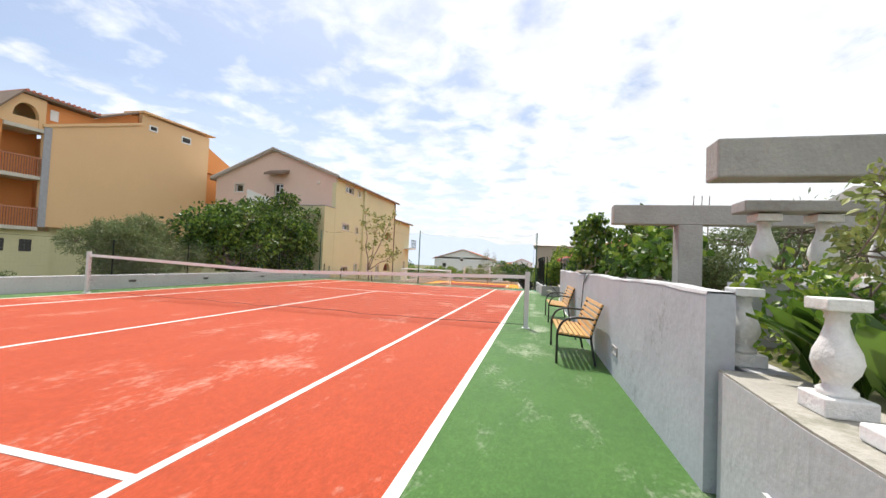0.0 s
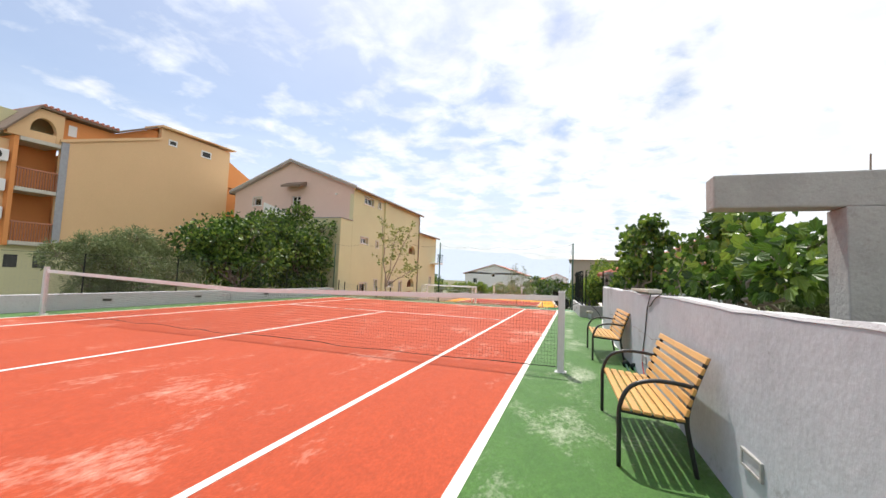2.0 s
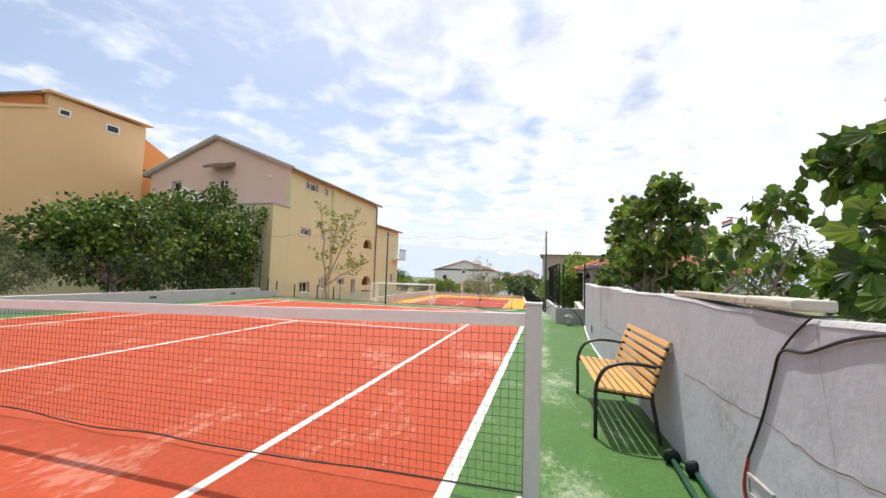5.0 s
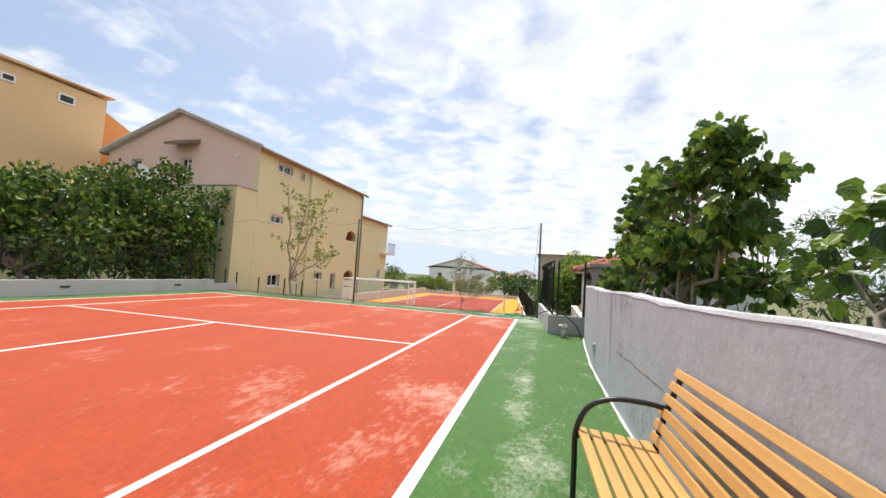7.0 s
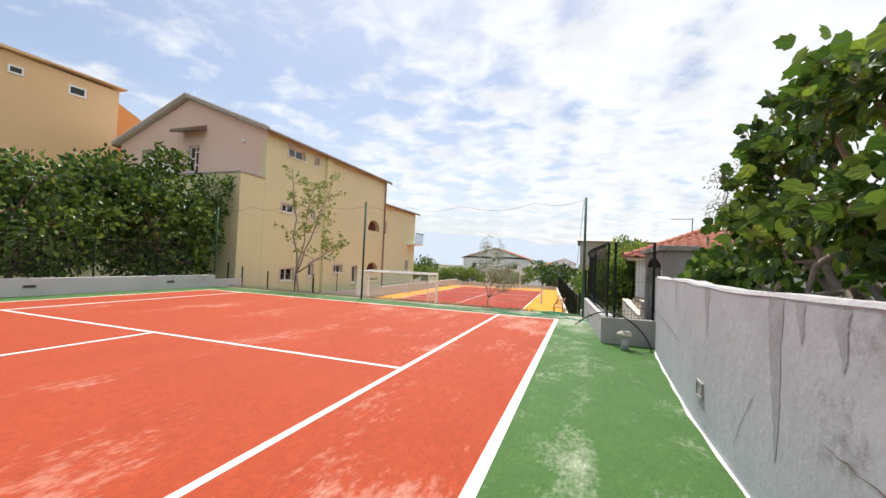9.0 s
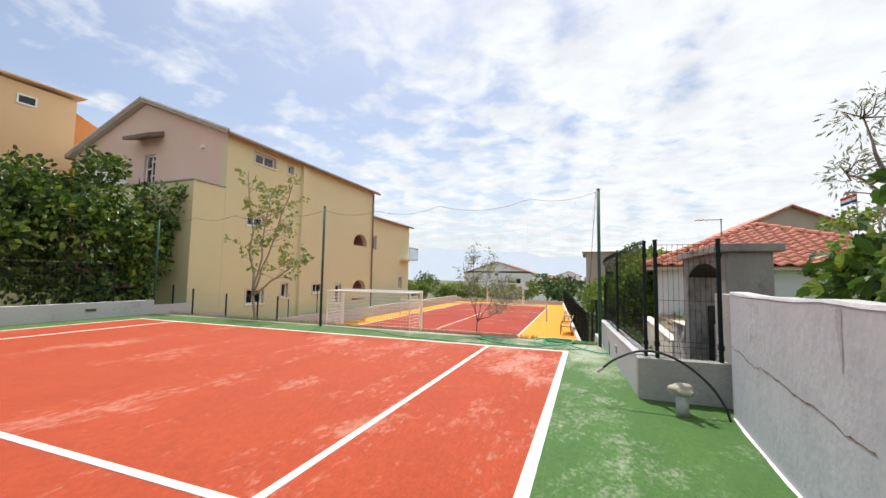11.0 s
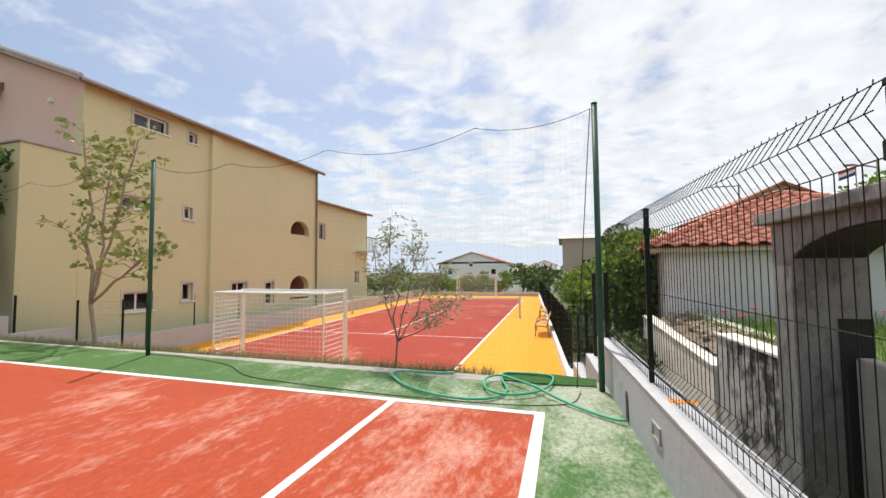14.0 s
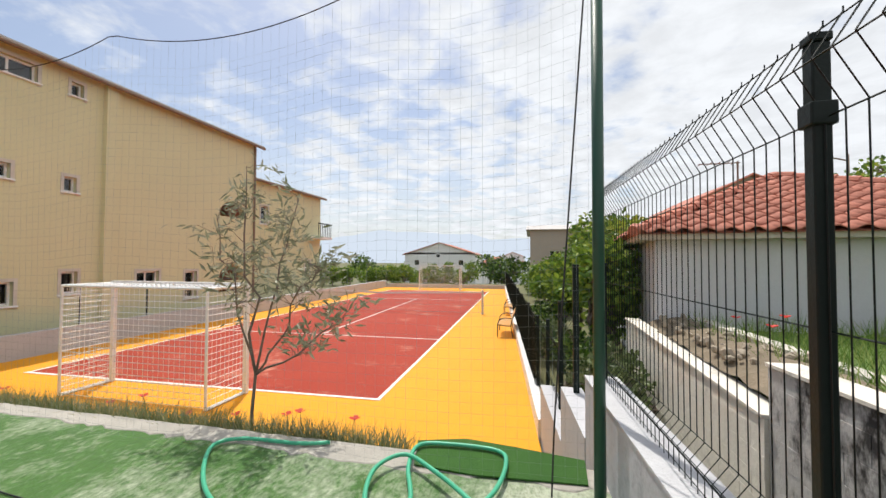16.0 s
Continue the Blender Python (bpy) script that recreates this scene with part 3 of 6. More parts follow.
    structure("wall_stain", bm, DAMP, "dark tapering damp run on the rendered wall", "stain")
# white strip of paint along the foot of the wall
bm = bmesh.new()
prev_ = None
for i in range(31):
    y = 2.2 + 6.75 * i / 30
    x = rw_x(y)
    w = 0.018 + 0.012 * math.sin(i * 2.3) ** 2
    cur = [bm.verts.new((x - w, y, 0.006)), bm.verts.new((x + 0.002, y, 0.006))]
    if prev_:
        bm.faces.new((prev_[0], prev_[1], cur[1], cur[0]))
    prev_ = cur
structure("wall_foot_paint", bm, WHITE_LINE, "white paint strip along the foot of the wall", "paint strip")
# planter wall in front of the balustrade
structure("planter_wall", prism(bmesh.new(), [(1.715, -6.5), (2.09, -6.5), (2.09, -22), (1.60, -22), (1.66, -7.4)], -0.3, 0.722), GREY_WALL, "lower grey rendered planter wall", "wall")
structure("planter_ledge", prism(bmesh.new(), [(1.718, -6.5), (2.088, -6.5), (2.088, -22), (1.603, -22), (1.663, -7.4)], 0.724, 0.735), EDGE, "worn pale ledge on the planter wall", "ledge")
structure("planter_wall_end", boxed(1.868, 2.11, -6.497, -6.1, -0.3, 0.733, bevel=0.006), GREY_WALL, "end of the planter wall behind the garden wall", "wall")
# low wall with the fence
structure("fence_wall_south", prism(bmesh.new(), [(0.86, 9.28), (1.70, 9.28), (1.70, 9.46), (0.86, 9.46)], -1.3, 0.44), CONCRETE, "low grey rendered wall under the wire fence", "wall")
structure("fence_wall_east", prism(bmesh.new(), [(0.86, 9.462), (1.06, 9.462), (0.79, 13.45), (0.59, 13.45)], -1.3, 0.44), GREY_WALL, "low grey rendered wall with pale top under the fence", "wall")
structure("fence_wall_cap", prism(bmesh.new(), [(0.855, 9.46), (1.065, 9.46), (0.795, 13.45), (0.585, 13.45)], 0.443, 0.456), WALL_TOP, "pale painted top of the low wall", "wall")
# left wall
structure("wall_west", boxed(-12.15, -11.95, -22, 12.9, -0.2, 0.44, bevel=0.01), GREY_WALL, "low grey rendered wall along the court", "wall")
for i, (y0, y1, zt) in enumerate(((12.9, 14.2, 0.28), (14.2, 15.6, -0.15), (15.6, 17.2, -0.55))):
    structure("wall_step", boxed(-12.2, -12.0, y0, y1, -1.35, zt, bevel=0.01), GREY_WALL, "stepped grey rendered wall going down", "wall")

# ---- houses ----


def holed_wall(length, z0, z1, holes, thick=0.3):
    """A wall along +x with its outer face at y = 0 and its body towards +y; holes are (x0, x1, z0, z1)."""
    bm = bmesh.new()
    us = sorted({0.0, length, *[h[0] for h in holes], *[h[1] for h in holes]})
    vs = sorted({z0, z1, *[h[2] for h in holes], *[h[3] for h in holes]})

    def open_at(i, j):
        if not (0 <= i < len(us) - 1 and 0 <= j < len(vs) - 1):
            return True
        cu, cv = (us[i] + us[i + 1]) / 2, (vs[j] + vs[j + 1]) / 2
        return any(h[0] < cu < h[1] and h[2] < cv < h[3] for h in holes)

    def quad(*p):
        bm.faces.new([bm.verts.new(q) for q in p])

    for i in range(len(us) - 1):
        for j in range(len(vs) - 1):
            if open_at(i, j):
                continue
            a, b, c, d = us[i], us[i + 1], vs[j], vs[j + 1]
            quad((a, 0, c), (b, 0, c), (b, 0, d), (a, 0, d))
            quad((a, thick, c), (a, thick, d), (b, thick, d), (b, thick, c))
            if open_at(i - 1, j):
                quad((a, 0, c), (a, 0, d), (a, thick, d), (a, thick, c))
            if open_at(i + 1, j):
                quad((b, 0, c), (b, thick, c), (b, thick, d), (b, 0, d))
            if open_at(i, j - 1):
                quad((a, 0, c), (a, thick, c), (b, thick, c), (b, 0, c))
            if open_at(i, j + 1):
                quad((a, 0, d), (b, 0, d), (b, thick, d), (a, thick, d))
    bmesh.ops.remove_doubles(bm, verts=bm.verts, dist=1e-4)
    return bm


def placed(bm, m):
    bmesh.ops.transform(bm, matrix=m, verts=bm.verts)
    return bm


def window(parent, m, x0, x1, z0, z1, bars=1, sill=True, surround=True):
    """A white framed window in a hole of a holed wall that stands at m."""
    f = 0.06
    bm = bmesh.new()
    for a in ((x0, x0 + f, z0, z1), (x1 - f, x1, z0, z1), (x0 + f, x1 - f, z0, z0 + f), (x0 + f, x1 - f, z1 - f, z1)):
        box(bm, a[0], a[1], 0.12, 0.18, a[2], a[3])
    for k in range(1, bars):
        c = x0 + (x1 - x0) * k / bars
        box(bm, c - 0.03, c + 0.03, 0.13, 0.17, z0 + f, z1 - f)
    win = part("window", placed(bm, m), UPVC, parent)
    part("pane", placed(boxed(x0 + f, x1 - f, 0.145, 0.152, z0 + f, z1 - f), m), GLASS, win)
    # no room behind: a dark sheet paints its lack of light
    part("dark_room", placed(boxed(x0 + 0.02, x1 - 0.02, 0.27, 0.29, z0 + 0.02, z1 - 0.02), m), DARK_FILL, win)
    if surround:
        bm = bmesh.new()
        s = 0.09
        for a in ((x0 - s, x0, z0 - s, z1 + s), (x1, x1 + s, z0 - s, z1 + s), (x0, x1, z1, z1 + s)):
            box(bm, a[0], a[1], -0.02, 0.02, a[2], a[3])
        part("surround", placed(bm, m), PALE_CONCRETE, win)
    if sill:
        part("sill", placed(boxed(x0 - 0.1, x1 + 0.1, -0.06, 0.14, z0 - 0.05, z0 - 0.002, bevel=0.008), m), WHITE_PAINT, win)
    return win


def gable_roof(parent, x0, x1, y0, y1, xr, ze, zr, over=0.35, thick=0.14, material=None, edge=None):
    """Two roof slopes with the ridge along y."""
    for side, xe in (("w", x0 - over), ("e", x1 + over)):
        xa = x0 if side == "w" else x1
        sl = (zr - ze) / (xr - xa)
        zo = ze + sl * (xe - xa)
        bm = bmesh.new()
        prof = [(xe, zo), (xr, zr), (xr, zr + thick), (xe, zo + thick)]
        lo = [bm.verts.new((x, y0 - over, z)) for x, z in prof]
        hi = [bm.verts.new((x, y1 + over, z)) for x, z in prof]
        bm.faces.new(lo)
        bm.faces.new(hi[::-1])
        for k in range(4):
            bm.faces.new((lo[k], hi[k], hi[(k + 1) % 4], lo[(k + 1) % 4]))
        r = part("roof", bm, material or ROOF_TILE, parent)
        # verge tiles along the near rake
        n = int(abs(xr - xe) / 0.32)
        bm = bmesh.new()
        for k in range(n):
            f0, f1 = k / n, (k + 1) / n
            for yy in (y0 - over,):
                xa_, xb_ = xe + (xr - xe) * f0, xe + (xr - xe) * f1
                za_, zb_ = zo + (zr - zo) * f0, zo + (zr - zo) * f1
                tube(bm, [(xa_, yy, za_ + thick), (xb_, yy, zb_ + thick + 0.025)], 0.075, 6)
        tagged(part("verge", bm, edge or ROOF_GREY, r), kind="stuff")
        bm = tubed([(xe, y0 - over, zo + 0.02), (xe, y1 + over, zo + 0.02)], 0.07, 8)
        part("gutter", bm, ROOF_EDGE, r)


def yellow_house():
    h = thing("house", "three storey pale yellow house with a pink gable", "house", at=Matrix())
    X, YA, YB, ZE = -13.3, 16.35, 28.6, 6.8
    m = Matrix.Translation((X + 0.006, YA - 0.013, 0)) @ pose(0, 0, 0, 0, 0, 90)
    # seen from the court: (along, along, low, high)
    holes = [(1.5, 2.75, 6.03, 6.5), (3.62, 3.98, 6.05, 6.45), (1.2, 2.2, 3.3, 3.7), (3.5, 3.85, 3.18, 3.62), (1.35, 2.35, 0.0, 0.62), (3.5, 3.95, 0.2, 0.85),
             (5.9, 6.8, 0.35, 0.8), (8.0, 8.6, -0.3, 0.75), (9.85, 11.5, 2.9, 3.85), (9.85, 11.5, -0.2, 1.0)]
    part("wall", placed(holed_wall(YB - YA, -1.4, ZE, holes), m), HOUSE_YELLOW, h)
    for k, (a, b, c, d) in enumerate(holes[:8]):
        window(h, m, a, b, c, d, 2 if b - a > 0.7 else 1)
    # arched loggia openings: spandrels and terracotta lining
    for zt in (3.85, 1.0):
        a, b = 9.85, 11.5
        r, cx = (b - a) / 2, (a + b) / 2
        bm = bmesh.new()
        for s in (-1, 1):
            arc = [(cx + s * r * math.cos(t), zt - 0.62 + 0.62 * math.sin(t)) for t in [math.pi / 2 * k / 8 for k in range(9)]]
            pts = arc + [(cx + s * r, zt)]
            lo = [bm.verts.new((x, 0.0, z)) for x, z in pts]
            hi = [bm.verts.new((x, 0.3, z)) for x, z in pts]
            bm.faces.new(lo)
            bm.faces.new(hi[::-1])
            for k in range(len(pts)):
                bm.faces.new((lo[k], hi[k], hi[(k + 1) % len(pts)], lo[(k + 1) % len(pts)]))
        part("arch", placed(bm, m), HOUSE_YELLOW, h)
        bm = bmesh.new()
        box(bm, a - 0.02, b + 0.02, 1.3, 1.4, zt - 1.3, zt + 0.02)
        box(bm, b - 0.05, b + 0.02, 0.31, 1.3, zt - 1.3, zt + 0.02)
        box(bm, a - 0.05, a, 0.31, 1.3, zt - 1.3, zt + 0.02)
        box(bm, a, b, 0.31, 1.3, zt + 0.02, zt + 0.06)
        part("loggia", placed(bm, m), ARCH_RED, h, "terracotta coloured loggia")
        part("parapet", placed(boxed(a, b, 0.03, 0.2, zt - 1.1, zt - 0.72), m), HOUSE_YELLOW, h)
    # pink gable front
    mg = Matrix.Translation((-23.5, YA - 0.012, 0))
    gh = [(5.15, 5.9, 4.95, 6.38), (1.75, 2.45, 5.8, 6.35)]
    part("wall", placed(holed_wall(23.5 + X - 0.002, 4.0, ZE, gh), mg), HOUSE_PINK, h, "pink rendered gable wall")
    bm = bmesh.new()
    pts = [(-23.5, ZE - 0.4), (X - 0.002, ZE - 0.4), (X - 0.002, ZE), (-18.45, 8.72), (-23.5, ZE)]
    lo = [bm.verts.new((x, YA - 0.016, z)) for x, z in pts]
    hi = [bm.verts.new((x, YA + 0.3, z)) for x, z in pts]
    bm.faces.new(lo)
    bm.faces.new(hi[::-1])
    for k in range(5):
        bm.faces.new((lo[k], hi[k], hi[(k + 1) % 5], lo[(k + 1) % 5]))
    part("gable", bm, HOUSE_PINK, h, "pink rendered gable")
    part("wall", boxed(-23.5, -23.2, YA + 0.3, YB, -1.4, ZE), HOUSE_YELLOW, h)
    part("wall", boxed(-23.2, X - 0.31, YB - 0.3, YB, -1.4, ZE), HOUSE_YELLOW, h)
    d = window(h, mg, *gh[0], 2, False, False)
    for k in range(4):
        z = 5.1 + k * 0.32
        part("bar", placed(boxed(5.2 + 0.3 * (k % 2), 5.55 + 0.3 * (k % 2), 0.09, 0.12, z, z + 0.06), mg), UPVC, d)
    window(h, mg, *gh[1], 1, True, True)
    # awning over the balcony door
    bm = bmesh.new()
    prof = [(-0.78, 6.88), (-0.78, 7.03), (-0.02, 7.34), (-0.02, 7.10)]
    lo = [bm.verts.new((-18.75, YA + y, z)) for y, z in prof]
    hi = [bm.verts.new((-17.15, YA + y, z)) for y, z in prof]
    bm.faces.new(lo)
    bm.faces.new(hi[::-1])
    for k in range(4):
        bm.faces.new((lo[k], hi[k], hi[(k + 1) % 4], lo[(k + 1) % 4]))
    part("awning", bm, ROOF_EDGE, h, "small brown tiled awning")
    # lower block in front with a flat terrace
    part("annex", boxed(-23.0, X, 14.9, YA - 0.014, -1.4, 4.62), HOUSE_YELLOW, h)
    part("coping", boxed(-23.05, X + 0.05, 14.85, YA - 0.014, 4.624, 4.68, bevel=0.01), CONCRETE, h)
    bm = bmesh.new()
    prism(bm, [(-19.6, 15.0), (-17.6, 15.0), (-17.6, 15.2), (-19.6, 15.2)], 4.68, [5.75, 5.05, 5.05, 5.75])
    part("parapet", bm, WHITE_PAINT, h, "white sloping terrace parapet")
    # chimney breast, downpipe, roof
    part("flue", boxed(X - 0.02, X + 0.16, 20.95, 21.35, -1.4, ZE - 0.05), HOUSE_YELLOW, h)
    part("downpipe", tubed([(X + 0.08, 28.45, ZE - 0.1), (X + 0.08, 28.45, -1.3)], 0.05, 8), ROOF_EDGE, h)
    gable_roof(h, -23.5, X, YA, YB, -18.45, ZE, 8.75, 0.3, 0.13, ROOF_GREY, ROOF_GREY)
    part("lamp", boxed(-14.75, -14.6, YA - 0.12, YA, 6.35, 6.47), WHITE_PAINT, h)
    # second, lower wing further on
    g = thing("house", "smaller pale yellow house behind the first", "house", at=Matrix())
    X2 = -14.6
    m2 = Matrix.Translation((X2, 29.6, 0)) @ pose(0, 0, 0, 0, 0, 90)
    part("wall", placed(holed_wall(8.0, -1.4, 5.5, [(1.2, 1.9, 3.2, 4.2), (6.0, 6.6, 0.3, 1.2)]), m2), HOUSE_YELLOW, g)
    window(g, m2, 1.2, 1.9, 3.2, 4.2)
    window(g, m2, 6.0, 6.6, 0.3, 1.2)
    bm = bmesh.new()
    pts = [(X2 - 8, 5.5), (X2, 5.5), (X2 - 4, 6.1)]
    lo = [bm.verts.new((x, 29.6, z)) for x, z in pts]
    hi = [bm.verts.new((x, 37.6, z)) for x, z in pts]
    bm.faces.new(lo)
    bm.faces.new(hi[::-1])
    for k in range(3):
        bm.faces.new((lo[k], hi[k], hi[(k + 1) % 3], lo[(k + 1) % 3]))
    part("gable", bm, HOUSE_YELLOW, g)
    part("wall", boxed(X2 - 8, X2, 29.6 - 0.3, 29.6 - 0.004, -1.4, 5.5), HOUSE_YELLOW, g)
    part("balcony", boxed(X2, X2 + 0.9, 35.8, 37.7, 2.6, 2.75), WHITE_PAINT, g)
    bm = bmesh.new()
    for k in range(8):
        box(bm, X2 + 0.85, X2 + 0.88, 35.8 + k * 0.25, 35.83 + k * 0.25, 2.752, 3.6)
    box(bm, X2 + 0.83, X2 + 0.9, 35.8, 37.7, 3.6, 3.66)
    part("railing", bm, DARK_STEEL, g)
    gable_roof(g, X2 - 8, X2, 29.6, 37.6, X2 - 4, 5.5, 6.15, 0.3, 0.12, ROOF_GREY, ROOF_EDGE)
    return h, g


def orange_house():
    h = thing("house", "tall apartment house with tan side wall and orange balconies", "house", at=Matrix())
    X = -25.5
    Y0, Y1 = 7.35, 18.1
    m = Matrix.Translation((X, Y0, 0)) @ pose(0, 0, 0, 0, 0, 90)
    # side wall up to the sloping parapet
    pts = [(0, 2.3), (Y1 - Y0, 2.3), (Y1 - Y0, 10.15), (5.35, 10.35), (5.35, 9.55), (0, 7.8)]
    bm = bmesh.new()
    lo = [bm.verts.new((x, 0, z)) for x, z in pts]
    hi = [bm.verts.new((x, 0.3, z)) for x, z in pts]
    bm.faces.new(lo)
    bm.faces.new(hi[::-1])
    for k in range(len(pts)):
        bm.faces.new((lo[k], hi[k], hi[(k + 1) % len(pts)], lo[(k + 1) % len(pts)]))
    part("wall", placed(bm, m), HOUSE_TAN, h, "plain tan rendered side wall")
    for a, b, c, d in ((5.85, 6.45, 9.35, 9.75), (8.3, 9.1, 9.2, 9.7)):
        f = 0.08
        bm = bmesh.new()
        for q in ((a, a + f, c, d), (b - f, b, c, d), (a + f, b - f, c, c + f), (a + f, b - f, d - f, d)):
            box(bm, q[0], q[1], -0.05, 0.0, q[2], q[3])
        w = part("window", placed(bm, m), UPVC, h)
        # dark panel in place of glass and the unlit room
        part("pane", placed(boxed(a + f, b - f, -0.03, -0.004, c + f, d - f), m), DARK_FILL, w)
    # parapet moulding and eaves
    bm = bmesh.new()
    prism(bm, [(-0.15, -0.1), (5.35, -0.1), (5.35, 0.35), (-0.15, 0.35)], 0, 0.16)
    sh = Matrix.Identity(4)
    sh[2][0] = 1.75 / 5.35
    sh[2][3] = 7.8
    part("moulding", placed(bm, m @ sh), HOUSE_TAN, h)
    bm = bmesh.new()
    prism(bm, [(5.2, -0.3), (Y1 - Y0 + 0.3, -0.3), (Y1 - Y0 + 0.3, 1.5), (5.2, 1.5)], 10.36, [10.5, 10.3, 10.34, 10.54])
    part("eave", placed(bm, m), HOUSE_TAN, h)
    # lower, set back volumes and storeys
    part("base", boxed(-33.5, X - 0.6, Y0 + 0.9, 22.0, -1.4, 2.296), HOUSE_YELLOW, h)
    part("body", boxed(-33.5, X - 0.32, Y0 + 1.6, Y1, 2.3, 7.7), HOUSE_ORANGE, h, "orange rendered balcony wall")
    part("body", boxed(-33.5, X - 0.32, 13.0, Y1, 7.704, 10.3), HOUSE_ORANGE, h)
    part("wing", boxed(-33.5, X - 0.9, Y1 + 0.004, 22.5, -1.4, 7.6), HOUSE_ORANGE, h)
    bm = bmesh.new()
    prism(bm, [(-33.5, Y1 + 0.01), (X - 0.7, Y1 + 0.01), (X - 0.7, 22.8), (-33.5, 22.8)], 7.62, [9.9, 9.9, 7.75, 7.75])
    part("roof", bm, HOUSE_ORANGE, h)
    # balconies beside the side wall, open to the east
    for z in (2.05, 4.82, 7.42):
        part("balcony_slab", boxed(-27.0, X, 5.55, Y0 - 0.004, z, z + 0.2, bevel=0.01), PALE_CONCRETE, h)
    part("balcony_back", boxed(-27.3, -27.004, 5.35, Y0 + 0.5, 2.0, 7.62), HOUSE_ORANGE, h, "orange rendered balcony wall")
    part("balcony_side", boxed(-27.0, X - 0.1, 5.35, 5.546, 2.0, 7.62), HOUSE_ORANGE, h)
    part("column", boxed(X + 0.003, X + 0.06, Y0 - 0.06, Y0 + 0.30, 2.254, 7.80, bevel=0.01), DAMP, h, "grey corner column")
    for z in (2.25, 5.02):
        bm = bmesh.new()
        for k in range(15):
            y = 5.62 + k * 0.118
            box(bm, X - 0.12, X - 0.08, y, y + 0.035, z, z + 0.95)
        box(bm, X - 0.14, X - 0.06, 5.55, Y0 - 0.006, z + 0.95, z + 1.03)
        part("railing", bm, ARCH_RED, h, "brown balcony railing")
    part("wing", boxed(-33.5, X - 0.5, 1.5, 5.346, 2.05, 7.4), HOUSE_TAN, h)
    for z in (3.3, 4.7, 6.2):
        unit = part("air_conditioner", boxed(X - 0.49, X - 0.15, 4.45, 5.25, z, z + 0.6, bevel=0.03), UPVC, h, "white air conditioner unit")
        part("grille", lathe(bmesh.new(), [(0.22, 0), (0.22, 0.02), (0.05, 0.03)], 20, Matrix.Translation((X - 0.149, 4.75, z + 0.3)) @ pose(0, 0, 0, 0, 90, 0)), BLACK_STEEL, unit)
    part("base", boxed(-33.5, X - 0.4, 1.5, Y0 + 0.89, -1.4, 2.04), HOUSE_YELLOW, h)
    # window shade painted as plain dark panels on the base wall
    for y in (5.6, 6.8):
        part("base_window", boxed(X - 0.41, X - 0.38, y, y + 0.55, 0.9, 1.55), DARK_FILL, h)
    # attic: gable with an arched loggia, orange wall, folded roof
    arc = [(6.47 + 0.58 * math.cos(q), 8.1 + 0.72 * math.sin(q)) for q in [math.pi * k / 14 for k in range(15)]]
    pts = [(7.05, 7.63), (Y0, 7.63), (Y0, 9.22), (6.2, 9.3), (5.0, 7.85), (5.0, 7.63), (5.89, 7.63)] + arc[::-1]
    bm = bmesh.new()
    lo = [bm.verts.new((X - 0.02, y, z)) for y, z in pts]
    hi = [bm.verts.new((X - 0.3, y, z)) for y, z in pts]
    bm.faces.new(lo)
    bm.faces.new(hi[::-1])
    for k in range(len(pts)):
        bm.faces.new((lo[k], hi[k], hi[(k + 1) % len(pts)], lo[(k + 1) % len(pts)]))
    part("attic_gable", bm, HOUSE_TAN, h)
    part("loggia_rail", boxed(X - 0.2, X - 0.05, 5.895, 7.045, 7.63, 8.05), HOUSE_TAN, h)
    part("attic_back", boxed(-27.3, -27.0, 5.0, 8.4, 7.63, 9.2), HOUSE_YELLOW, h)
    bm = bmesh.new()
    pts = [(Y0 + 0.01, 7.7), (5.3 + Y0, 7.7), (5.3 + Y0, 10.15), (12.1, 10.1), (10.07, 9.15), (Y0 + 0.01, 9.2)]
    lo = [bm.verts.new((X - 0.32, y, z)) for y, z in pts]
    hi = [bm.verts.new((X - 0.6, y, z)) for y, z in pts]
    bm.faces.new(lo)
    bm.faces.new(hi[::-1])
    for k in range(len(pts)):
        bm.faces.new((lo[k], hi[k], hi[(k + 1) % len(pts)], lo[(k + 1) % len(pts)]))
    part("attic_side", bm, HOUSE_ORANGE, h)
    part("attic_window", boxed(X - 0.315, X - 0.29, 7.7, 8.1, 8.3, 8.9), UPVC, h)
    for (ya, za), (yb, zb), mt_ in (((4.8, 7.65), (6.2, 9.32), ROOF_TILE), ((6.2, 9.32), (10.07, 9.18), ROOF_TILE), ((10.07, 9.18), (12.3, 10.2), ROOF_EDGE)):
        bm = bmesh.new()
        prof = [(ya, za), (yb, zb), (yb, zb + 0.13), (ya, za + 0.13)]
        lo = [bm.verts.new((X + 0.15, y, z)) for y, z in prof]
        hi = [bm.verts.new((-33.5, y, z)) for y, z in prof]
        bm.faces.new(lo)
        bm.faces.new(hi[::-1])
        for k in range(4):
            bm.faces.new((lo[k], hi[k], hi[(k + 1) % 4], lo[(k + 1) % 4]))
        roof = part("attic_roof", bm, ROOF_EDGE, h)
        if mt_ is ROOF_TILE and yb > 7:
            bm = bmesh.new()
            n = int((yb - ya) / 0.27)
            for k in range(n):
                y, z = ya + (yb - ya) * (k + 0.5) / n, za + (zb - za) * (k + 0.5) / n + 0.16
                tube(bm, [(X + 0.2, y, z), (X - 3.5, y, z)], 0.08, 8)
            tagged(part("roof_tile", bm, ROOF_TILE, roof, "row of rounded terracotta tiles"), kind="stuff")
    return h


